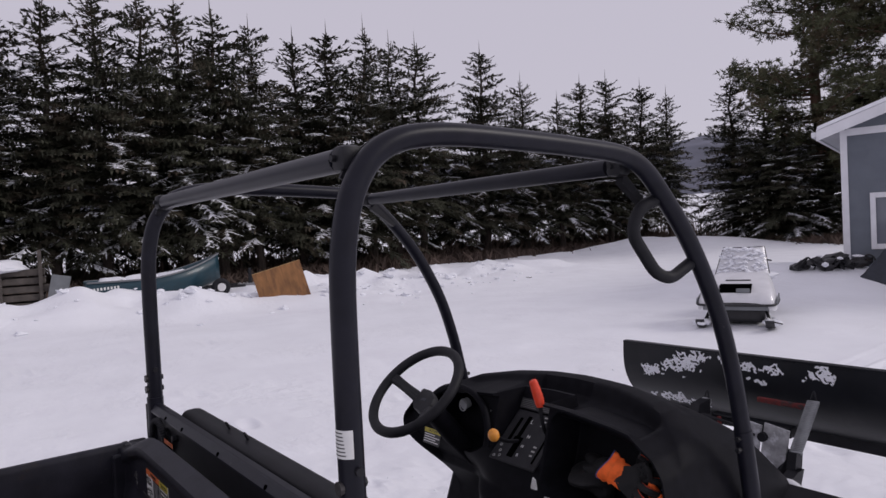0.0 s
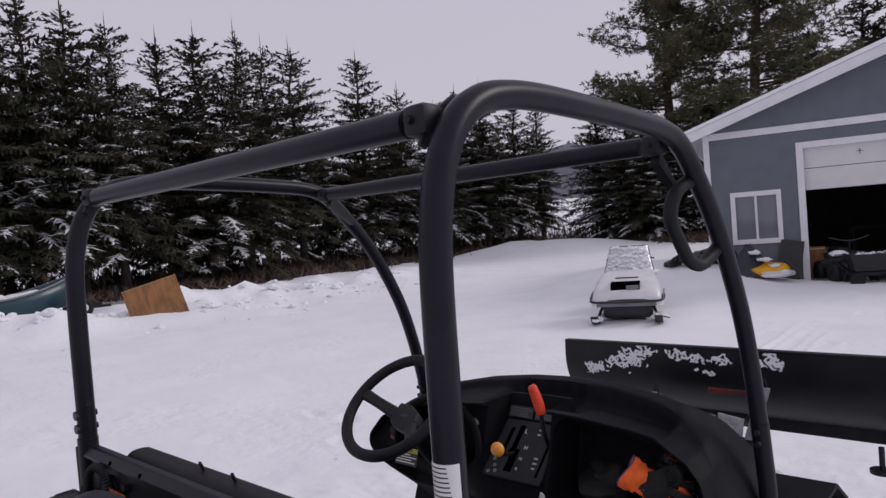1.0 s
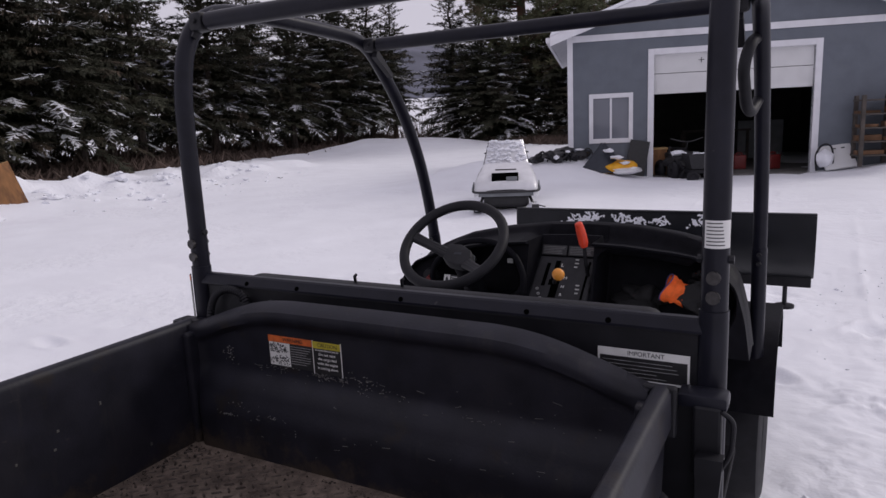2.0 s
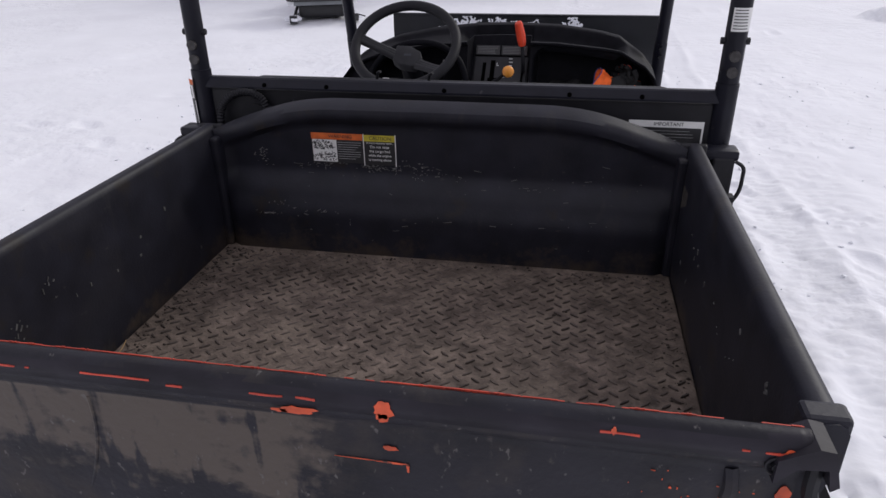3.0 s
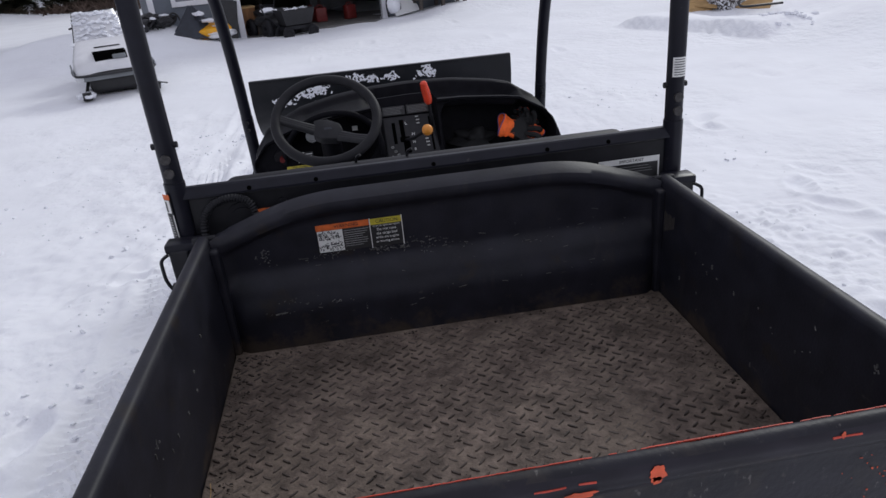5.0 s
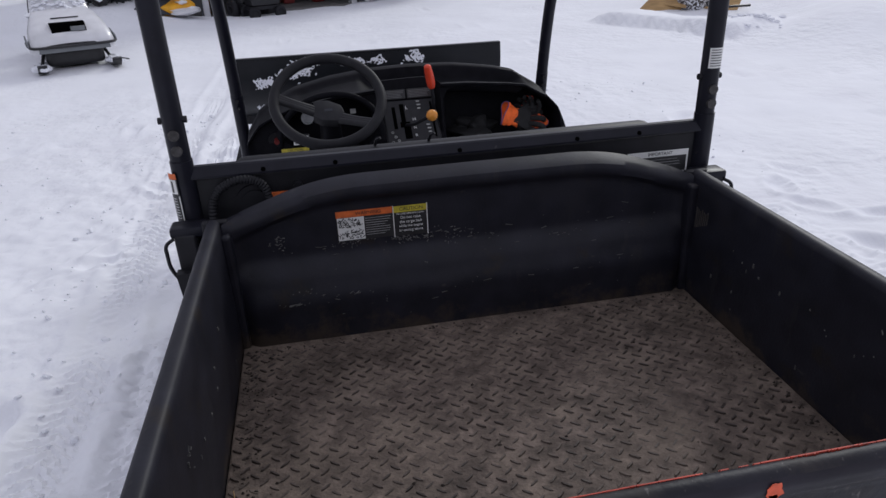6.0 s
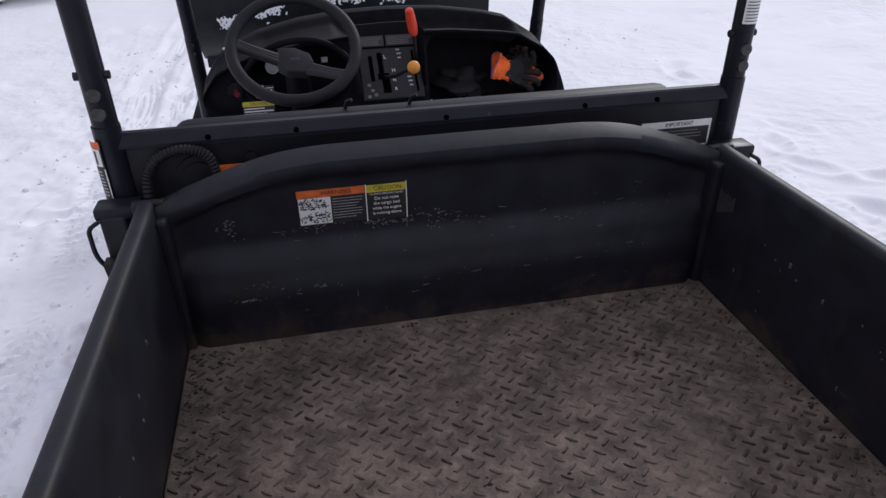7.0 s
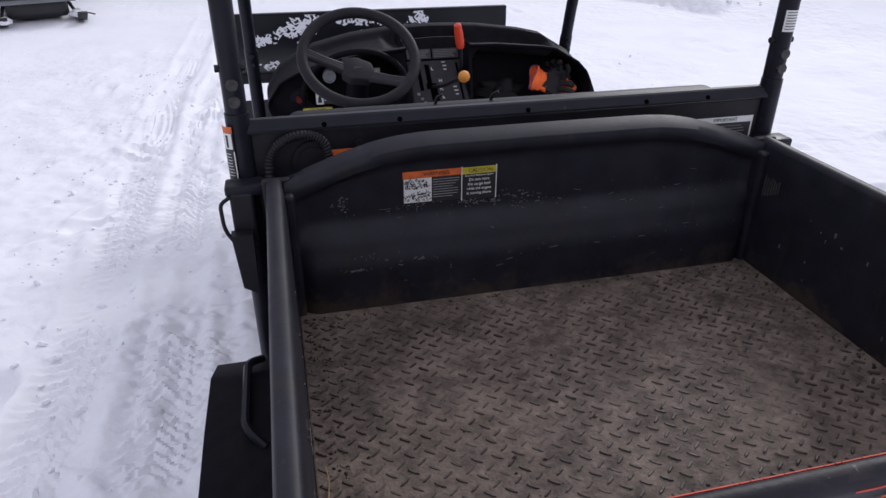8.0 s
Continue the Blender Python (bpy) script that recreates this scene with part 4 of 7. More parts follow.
def build_bed(car):
    build_headboard(car)
    # floor plate with raised treads
    part("bed_floor", box(B(), -0.574, 0.574, -0.945, -0.03, 0.80, 0.835, 0.004), MAT_FLOOR, car, "dirty brown tread-plate floor")
    treads = B()
    for j in range(47):
        for i in range(32):
            x, y = -0.560 + i * 0.0364 + (0.0182 if j % 2 else 0.0), -0.930 + j * 0.0186
            if y > -0.058 or x > 0.566:
                continue
            a = radians(39 if j % 2 else -39)
            m = Matrix.Translation((x + 0.0009 * noise.noise((i * 3.1, j * 1.7, 4)), y + 0.0009 * noise.noise((i * 2.3, j * 4.1, 9)), 0.835)) @ Matrix.Rotation(a + 0.12 * noise.noise((i * 1.3, j * 2.7, 6)), 4, "Z")
            ring = [(-0.0122, 0), (-0.0068, 0.0033), (0.0068, 0.0033), (0.0122, 0), (0.0068, -0.0033), (-0.0068, -0.0033)]
            lo = [treads.verts.new(m @ Vector((u, w, -0.001))) for u, w in ring]
            worn = 0.0034 * max(0.10, 0.66 + 1.0 * noise.noise((x * 8, y * 8, 2)) + 0.5 * noise.noise((x * 31, y * 31, 5)))
            hi = [treads.verts.new(m @ Vector((u * 0.82, w * 0.50, worn))) for u, w in ring]
            for k in range(6):
                treads.faces.new((lo[k], lo[(k + 1) % 6], hi[(k + 1) % 6], hi[k]))
            treads.faces.new(hi)
    ob = part("treads", treads, TREAD, car, "worn raised treads of the floor plate", smooth=False)
    tagged(ob, kind="stuff")
    # sides
    for sgn in (-1, 1):
        prof = [(0.577, 0.80), (0.573, 0.90), (0.575, 1.10), (0.577, 1.138), (0.580, 1.149), (0.586, 1.154), (0.599, 1.155), (0.607, 1.151), (0.612, 1.142), (0.613, 1.080),
                (0.604, 1.074), (0.601, 1.06), (0.597, 0.95), (0.609, 0.94), (0.609, 0.88), (0.600, 0.87), (0.600, 0.80)]
        side = prism(B(), [(sgn * u, w) for u, w in prof], "y", -0.940, 0.005)
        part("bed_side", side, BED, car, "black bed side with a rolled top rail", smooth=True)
        cap = box(B(), *sorted((sgn * 0.562, sgn * 0.620)), -0.004, 0.014, 1.06, 1.153, 0.004)
        part("rail_end", cap, DARK_STEEL, car)
        post = box(B(), *sorted((sgn * 0.556, sgn * 0.580)), -0.045, 0.0, 0.83, 1.13, 0.008)
        part("corner_post", post, BED, car)
    build_tailgate(car)
    # seams of the moulded wall and scuffs
    rng = random.Random(4)
    scuffs = B()
    for k in range(55):
        x, z = rng.uniform(-0.5, 0.52), rng.choice([rng.gauss(0.945, 0.006), rng.gauss(1.045, 0.016), rng.uniform(0.87, 1.12)])
        yy = -0.047 + 0.022 * float(step(0.93, 1.01, np.float64(z))) + 0.024 * float(step(0.99, 1.05, np.float64(z)))
        w, t, a = 0.001 + 0.010 * rng.random() ** 3, rng.uniform(0.0003, 0.0009), rng.gauss(0, 12)
        box(scuffs, -w, w, 0, 0.002, -t, t, m=pose(x, yy, z, 0, a, 0))
    for k in range(22):
        sgn = rng.choice((-1, 1))
        y, z, w = rng.uniform(-0.85, -0.1), rng.uniform(0.87, 1.08), rng.uniform(0.0006, 0.003)
        box(scuffs, sgn * 0.5738 - 0.0012, sgn * 0.5738 + 0.0012, y - w, y + w, z - rng.uniform(0.001, 0.008), z + rng.uniform(0.001, 0.008))
    for c, zc, cnt in ((-0.36, 1.056, 7), (-0.10, 1.060, 12), (0.02, 1.043, 10), (0.24, 1.03, 9)):
        for q in range(cnt):
            w, t = 0.0006 + 0.007 * rng.random() ** 3, rng.uniform(0.0003, 0.0010)
            x = c + rng.gauss(0, 0.035)
            z = zc + rng.gauss(0, 0.006)
            box(scuffs, -w, w, 0, 0.002, -t, t, m=pose(x, -0.0475 + 0.022 * float(step(0.93, 1.01, np.float64(z))) + 0.024 * float(step(0.99, 1.05, np.float64(z))), z, 0, rng.uniform(-14, 14), 0))
    scuff_ob = part("scuffs", scuffs, material("scuff_grey", (0.085, 0.083, 0.08), 0.7, vary=0.4, scale=60, bump=0), car, "pale scratches on the bed walls")
    tagged(scuff_ob, kind="stuff")
    # brighter gouges in clusters under the labels and low on the wall
    gouges = B()
    for c, zc, sx, sz, cnt, wide in ((-0.456, 1.078, 0.010, 0.010, 26, 0.004), (-0.290, 1.062, 0.022, 0.005, 26, 0.004), (-0.150, 1.060, 0.032, 0.006, 70, 0.0035), (-0.035, 1.055, 0.025, 0.012, 30, 0.003),
                                     (-0.434, 0.937, 0.013, 0.0015, 12, 0.010), (-0.305, 0.949, 0.020, 0.0012, 10, 0.010), (-0.222, 0.922, 0.001, 0.006, 5, 0.001), (-0.395, 0.962, 0.02, 0.006, 9, 0.002)):
        for q in range(cnt):
            x, z = c + rng.gauss(0, sx), zc + rng.gauss(0, sz)
            w, t = 0.0005 + wide * rng.random() ** 3, rng.uniform(0.0003, 0.0011)
            yy = -0.0474 + 0.022 * float(step(0.93, 1.01, np.float64(z))) + 0.024 * float(step(0.99, 1.05, np.float64(z)))
            box(gouges, -w, w, 0, 0.002, -t, t, m=pose(x, yy, z, 0, rng.gauss(0, 35), 0))
    for sgn, yc, zc, sy, sz, cnt in ((-1, -0.735, 1.012, 0.010, 0.010, 10), (-1, -0.66, 1.046, 0.010, 0.008, 7), (1, -0.798, 1.090, 0.003, 0.006, 8), (1, -0.55, 1.00, 0.09, 0.04, 6)):
        for q in range(cnt):
            y, z, w = yc + rng.gauss(0, sy), zc + rng.gauss(0, sz), rng.uniform(0.0004, 0.0012)
            box(gouges, -0.0012, 0.0012, -w, w, -0.001, 0.001 + 0.010 * rng.random() ** 3, m=pose(sgn * 0.5738, y, z, rng.uniform(-45, -15), 0, 0))
    tagged(part("gouges", gouges, material("gouge_pale", (0.13, 0.126, 0.122), 0.7, vary=0.4, scale=90, bump=0), car, "pale gouges scraped into the bed walls"), kind="stuff")
    # a bent strip of chalk-white marks where loads have scraped the wall
    scrape = B()
    for k in range(7):
        y = -0.055 - k * 0.008
        box(scrape, 0.5732, 0.5750, y, y + 0.003, 1.02 + 0.004 * k, 1.075 - 0.003 * (k % 3))
    part("scrape_marks", scrape, material("scrape", (0.055, 0.048, 0.043), 0.8, vary=0.4, scale=60, bump=0), car)


def build_tailgate(car):
    gate = B()
    prof = [(-0.940, 0.80), (-0.940, 1.128), (-0.945, 1.148), (-0.951, 1.156), (-0.957, 1.159), (-0.966, 1.158), (-0.972, 1.153), (-0.975, 1.145), (-0.975, 1.128), (-0.972, 1.119),
            (-0.966, 1.112), (-0.961, 1.104), (-0.959, 1.094), (-0.959, 0.86), (-0.970, 0.85), (-0.970, 0.80)]
    prism(gate, prof, "x", -0.566, 0.566)
    g = part("tailgate", gate, GATE, car, "scratched black steel tailgate worn to orange and bare paint", smooth=True)
    # the rounded lip, a skin over the fold, dented a little along its length
    over = [(-0.9395, 1.126), (-0.9446, 1.1486), (-0.9508, 1.1569), (-0.957, 1.1600), (-0.9664, 1.1590), (-0.9728, 1.1536), (-0.9760, 1.1452), (-0.9760, 1.1285)]

    def sag(x):
        return 0.0022 * noise.noise((x * 4.0, 1.0, 6.0)) + 0.0010 * noise.noise((x * 17.0, 3.0, 6.0))
    rows = []
    for k in range(114):
        x = -0.566 + k * 0.01
        rows.append([(min(x, 0.566), y - 0.4 * abs(sag(x)), z + (sag(x) - 0.0016 if z > 1.14 else 0.0)) for y, z in over])
    lip = grid_part("gate_lip", np.array(rows), GATE_EDGE, g, "black lip with orange paint showing through")
    lip.modifiers.new("thick", "SOLIDIFY").thickness = 0.002
    # bare orange along the inner edge, ragged, running over the top here and there
    line = B()
    for k in range(451):
        x = -0.565 + k * 0.0025
        keep = noise.noise((x * 7.0, 3.0, 3)) + 0.7 * noise.noise((x * 41.0, 9.0, 8)) + 0.34
        if keep < 0.0:
            continue
        ww = 0.0026 + 0.0052 * min(1.0, keep) * (0.6 + 0.8 * abs(noise.noise((x * 150, 1.0, 2)))) + (0.010 * max(0.0, noise.noise((x * 30, 7.0, 1)) - 0.42))
        yy = -0.9446
        while yy > -0.9452 - ww:
            zz = np.interp(-yy, [0.9446, 0.9508, 0.957, 0.9664], [1.1486, 1.1569, 1.1600, 1.1590]) + max(-0.0006, sag(x) - 0.0016)
            box(line, x, x + 0.0026, yy - 0.4 * abs(sag(x)) - 0.0016, yy - 0.4 * abs(sag(x)), zz - 0.0010, zz + 0.0032)
            yy -= 0.0014
    tagged(part("worn_edge", line, GATE_LINE, g, "inner edge worn down to orange primer"), kind="stuff")
    # a few thin worn runs along the outer fold
    line = B()
    for x0, x1, z in ((-0.448, -0.425, 1.139), (-0.405, -0.314, 1.141), (-0.245, -0.154, 1.143), (-0.134, -0.113, 1.138), (-0.030, 0.011, 1.141), (0.026, 0.051, 1.141), (0.36, 0.40, 1.143), (0.50, 0.56, 1.140)):
        for k in range(int((x1 - x0) / 0.0025)):
            x = x0 + k * 0.0025
            q = noise.noise((x * 38, 5.0, 2)) + 0.35
            if q > 0:
                ww, zz = 0.0007 + 0.0016 * min(1.0, q) * (0.5 + abs(noise.noise((x * 140, 2.0, 2)))), z + 0.002 * noise.noise((x * 20, 8.0, 3))
                box(line, x, x + 0.0026, -0.9772 - 0.4 * abs(sag(x)), -0.9755 - 0.4 * abs(sag(x)), zz - ww, zz + ww)
    tagged(part("worn_edge", line, GATE_LINE, g, "outer fold scraped to orange primer"), kind="stuff")
    rng = random.Random(6)
    # larger chips where the orange shows
    chips = [(0.024, 1.124, 0.024, 0.0065), (0.006, 1.122, 0.012, 0.003), (0.128, 1.138, 0.011, 0.013), (0.126, 1.128, 0.008, 0.008), (0.128, 1.068, 0.012, 0.004), (0.130, 1.046, 0.018, 0.0016), (0.085, 1.0462, 0.028, 0.0008), (0.148, 1.040, 0.0022, 0.008),
             (0.545, 1.140, 0.008, 0.008), (-0.506, 1.128, 0.003, 0.010), (0.374, 1.146, 0.003, 0.006),
             (0.556, 1.070, 0.008, 0.014), (0.552, 1.046, 0.010, 0.022), (0.546, 1.014, 0.007, 0.026), (0.543, 0.986, 0.004, 0.016)]
    for k in range(34):
        chips.append((rng.gauss(0.475, 0.035), rng.gauss(1.048, 0.020), 0.0006 + 0.0016 * rng.random() ** 2, 0.0006 + 0.0014 * rng.random() ** 2))
    for cx, cz, w, h in chips:
        y = -0.9768 if cz > 1.121 else -0.9600
        chip = B()
        ring = []
        for k in range(18):
            a = k * math.pi / 9
            r = 0.86 + 0.5 * noise.noise((math.cos(a) * 1.7 + cx * 90, math.sin(a) * 1.7, cz * 70)) + rng.uniform(-0.12, 0.12)
            ring.append(chip.verts.new((cx + math.cos(a) * w * r, y, cz + math.sin(a) * h * r)))
        f = chip.faces.new(ring)
        ex = bmesh.ops.extrude_face_region(chip, geom=[f])
        bmesh.ops.translate(chip, vec=(0, -0.0006, 0), verts=[q for q in ex["geom"] if isinstance(q, bmesh.types.BMVert)])
        part("paint_chip", chip, ORANGE, g)
    # end bracket, striker, hook and cable at both ends
    for sgn in (-1, 1):
        br = prism(B(), [(0.0, 1.12), (0.035, 1.14), (0.05, 1.138), (0.062, 1.095), (0.054, 1.088), (0.048, 1.115), (0.02, 1.112), (0.0, 1.09)], "y", -0.984, -0.938)
        bmesh.ops.transform(br, matrix=Matrix.Translation((sgn * 0.533, 0, 0.017)) @ Matrix.Diagonal((sgn, 1, 1, 1)), verts=br.verts[:])
        bmesh.ops.recalc_face_normals(br, faces=br.faces[:])
        part("gate_bracket", br, GATE_EDGE, g)
        cap = box(B(), *sorted((sgn * 0.566, sgn * 0.615)), -0.938, -0.905, 1.07, 1.159, 0.006)
        part("rail_cap", cap, BED, car)
        bolt = tube(cyl(B(), (sgn * 0.536, -0.972, 1.124), (sgn * 0.536, -0.980, 1.124), 0.006, 6), [Vector((sgn * 0.536 + 0.0105 * math.cos(a), -0.9765, 1.124 + 0.0105 * math.sin(a))) for a in np.linspace(0, 2 * math.pi, 18, endpoint=False)], 0.002, 6, closed=True)
        part("bolt", bolt, DARK_STEEL, g)
        hook = tube(B(), round_path([(sgn * 0.578, -0.962, 1.120), (sgn * 0.577, -0.966, 1.072), (sgn * 0.612, -0.975, 1.048)], 0.02), 0.0085, 8, radii=None)
        part("hook", hook, DARK_STEEL, g, smooth=True)
        latch = prism(B(), [(0.556, 1.045), (0.566, 1.045), (0.592, 0.985), (0.584, 0.950), (0.556, 0.955)], "y", -0.972, -0.945)
        bmesh.ops.transform(latch, matrix=Matrix.Diagonal((sgn, 1, 1, 1)), verts=latch.verts[:])
        bmesh.ops.recalc_face_normals(latch, faces=latch.faces[:])
        part("latch", latch, DARK_STEEL, g)
        cable = tube(B(), smooth_path([(sgn * 0.574, -0.958, 1.040), (sgn * 0.590, -0.964, 1.030), (sgn * 0.606, -0.958, 0.96), (sgn * 0.610, -0.940, 0.88), (sgn * 0.60, -0.91, 0.80), (sgn * 0.57, -0.89, 0.76)]), 0.0045, 6)
        part("cable", cable, STEEL, g, "grey wire tailgate cable", smooth=True)
        # the vertical handle bulge of the gate face
        rib = tube(B(), smooth_path([(sgn * 0.500, -0.955, 1.100), (sgn * 0.503, -0.958, 1.07), (sgn * 0.498, -0.953, 1.03)]), 0.009, 8)
        part("rib", rib, GATE, g)
    crease = tube(B(), smooth_path([(-0.262, -0.9572, 1.090), (-0.264, -0.9580, 1.04), (-0.280, -0.9575, 0.98), (-0.300, -0.9562, 0.93)]), 0.0032, 8)
    part("dent", crease, GATE, g)


def build_frame(car):
    for sgn in (-1, 1):
        x = 0.664 if sgn > 0 else -0.657
        bm = tube(B(), smooth_path([(x, 0.115, 1.25), (x, 0.115, 1.40), (x, 0.115, 1.55), (x, 0.118, 1.70), (x, 0.130, 1.79), (x, 0.150, 1.853), (x, 0.185, 1.905), (x, 0.235, 1.938), (x, 0.30, 1.954), (x, 0.40, 1.960), (x, 0.57, 1.956), (x, 0.75, 1.948),
                                  (x, 0.90, 1.936), (x, 0.99, 1.905), (x, 1.07, 1.835), (x, 1.17, 1.725), (x, 1.255, 1.60), (x, 1.33, 1.455), (x, 1.385, 1.29), (x, 1.425, 1.12)], 4), 0.0238, 14)
        hoop = part("roll_hoop", bm, TUBE, car, "bent satin-black roll bar tube", smooth=True)
        part("lower_post", tube(B(), [(x, 0.114, 1.268), (x, 0.113, 1.15), (x, 0.112, 0.55)], 0.0262, 16), TUBE, car, smooth=True)
        part("front_stub", tube(B(), [(x, 1.420, 1.14), (x, 1.455, 0.95), (x, 1.475, 0.62)], 0.0255, 12), TUBE, car, smooth=True)
        for side_x in (x - 0.026, x + 0.026):
            part("nut", cyl(B(), (side_x - 0.005, 0.115, 1.362), (side_x + 0.005, 0.115, 1.362), 0.008, 8), DARK_STEEL, hoop)
        for z in (1.332, 1.296):
            part("bolt", cyl(B(), (x, 0.0860, z), (x, 0.094, z), 0.0125, 12), WORN_BOLT, hoop)
            part("nut", cyl(B(), (x, 0.136, z), (x, 0.142, z), 0.009, 6), DARK_STEEL, hoop)
        for z in (1.118, 1.085):
            part("bolt", cyl(B(), (x, 1.385, z), (x, 1.465, z), 0.008, 6), DARK_STEEL, hoop)
    # cross bars, with clamps where they meet the hoops
    for name, y, z in (("rear_bar", 0.168, 1.912), ("front_bar", 0.955, 1.912)):
        bar = part(name, cyl(B(), (-0.585, y, z), (0.585, y, z), 0.0230, 14), TUBE, car, smooth=True)
        for sgn in (-1, 1):
            clamp = box(B(), *sorted((sgn * 0.592, sgn * 0.640)), y - 0.0245, y + 0.0245, z - 0.025, z + 0.024, 0.012)
            part("clamp", clamp, DARK_STEEL, bar, smooth=True)
            part("bolt", cyl(B(), (sgn * 0.612, y - 0.033, z), (sgn * 0.612, y + 0.033, z), 0.007, 6), DARK_STEEL, bar)
            if name == "rear_bar":
                fin = prism(B(), [(0.142, 1.875), (0.165, 1.918), (0.225, 1.955), (0.232, 1.945), (0.175, 1.90), (0.155, 1.868)], "x", *sorted((sgn * 0.624, sgn * 0.630)))
                part("gusset", fin, DARK_STEEL, bar)
            else:
                fin = prism(B(), [(0.97, 1.90), (1.07, 1.81), (1.06, 1.80), (0.96, 1.87)], "x", *sorted((sgn * 0.600, sgn * 0.622)))
                part("gusset", fin, DARK_STEEL, bar)
    # grab handle on the right front leg
    part("grab_handle", tube(B(), round_path([(0.655, 1.075, 1.83), (0.640, 1.00, 1.805), (0.625, 0.985, 1.74), (0.630, 1.075, 1.63), (0.640, 1.125, 1.61), (0.655, 1.215, 1.655)], 0.06, 5), 0.017, 10), RUBBER, car, "black rubber grab handle", smooth=True)
    # seat back bar with its row of holes
    bar = B()
    prism(bar, [(0.094, 1.224), (0.094, 1.229), (0.106, 1.247), (0.111, 1.250), (0.126, 1.250), (0.126, 1.246), (0.112, 1.244), (0.100, 1.224)], "x", -0.640, 0.648)
    cross = part("crossbar", bar, TUBE, car, "black steel angle with a row of bolt holes")
    # solid black discs on the face; the dark of each hole is only colour
    for x in (-0.475, -0.306, 0.0, 0.306, 0.475):
        part("bolt_hole", cyl(B(), (x, 0.0955, 1.2340), (x, 0.1005, 1.2320), 0.0058, 12), HOLE, cross)
    part("back_panel", box(B(), -0.645, 0.645, 0.108, 0.128, 0.75, 1.22, 0.004), DARK_STEEL, car)
    # filler boss, hose and bracket plates behind the bed
    part("filler_boss", cyl(cyl(B(), (-0.505, 0.108, 1.150), (-0.505, 0.099, 1.150), 0.046, 28), (-0.505, 0.108, 1.150), (-0.505, 0.094, 1.150), 0.034, 28), RUBBER, car, smooth=True)
    path = smooth_path([(-0.606, 0.070, 1.07), (-0.605, 0.078, 1.125), (-0.600, 0.085, 1.168), (-0.579, 0.085, 1.198), (-0.545, 0.085, 1.2145), (-0.509, 0.085, 1.2155), (-0.482, 0.087, 1.199), (-0.470, 0.090, 1.165), (-0.468, 0.094, 1.13)], 10)
    hose = tube(B(), path, 0.0095, 10, radii=[0.0088 + 0.0022 * (k % 2) for k in range(len(path))])
    part("hose", hose, RUBBER, car, "thin corrugated black hose", smooth=True)
    part("knob", cyl(B(), (-0.40, 0.107, 1.185), (-0.40, 0.092, 1.185), 0.011, 10), DARK_STEEL, car)
    for sgn in (-1, 1):
        br = box(B(), *sorted((sgn * 0.615, sgn * 0.700)), 0.030, 0.085, 1.106, 1.132, 0.007)
        b = part("bed_bracket", br, TUBE, car, smooth=True)
        part("bracket_drop", box(B(), *sorted((sgn * 0.642, sgn * 0.692)), 0.028, 0.05, 0.98, 1.115, 0.006), DARK_STEEL, b)
        part("handle_loop", tube(B(), round_path([(sgn * 0.692, 0.03, 1.108), (sgn * 0.712, 0.022, 1.098), (sgn * 0.710, 0.015, 1.04), (sgn * 0.692, 0.018, 1.005)], 0.02), 0.0045, 8), DARK_STEEL, b)
        part("latch_plate", prism(B(), [(sgn * 0.652, 1.03), (sgn * 0.698, 1.03), (sgn * 0.688, 0.90), (sgn * 0.655, 0.88)], "y", 0.0, 0.03), DARK_STEEL, b)
    # seat
    seat = part("seat_back", box(B(), -0.555, 0.560, 0.156, 0.236, 0.86, 1.2350, 0.03, seg=4), VINYL, car, "thick black vinyl bench seat back", smooth=True)
    part("seat_base", box(B(), -0.56, 0.56, 0.20, 0.68, 0.70, 0.83, 0.045, seg=4), VINYL, car, "black vinyl bench seat", smooth=True)
    part("seat_box", box(B(), -0.60, 0.60, 0.14, 0.66, 0.36, 0.70, 0.01), DASH, car)
    for x in (-0.2, -0.06):
        part("belt_tongue", tube(B(), [(x, 0.20, 1.235), (x + 0.004, 0.192, 1.252), (x + 0.014, 0.185, 1.258)], 0.004, 6), DARK_STEEL, seat)


def rim_z(x):
    return np.interp(x, [-0.665, -0.645, -0.615, -0.56, -0.50, -0.42, -0.27, -0.1, 0.05, 0.25, 0.42, 0.49, 0.53, 0.58, 0.62, 0.65, 0.67],
                     [0.80, 0.92, 1.03, 1.105, 1.135, 1.165, 1.190, 1.205, 1.210, 1.206, 1.190, 1.178, 1.152, 1.122, 1.075, 0.98, 0.86])


def face_depth(z):
    return 1.02 + (z - 0.86) * 0.30


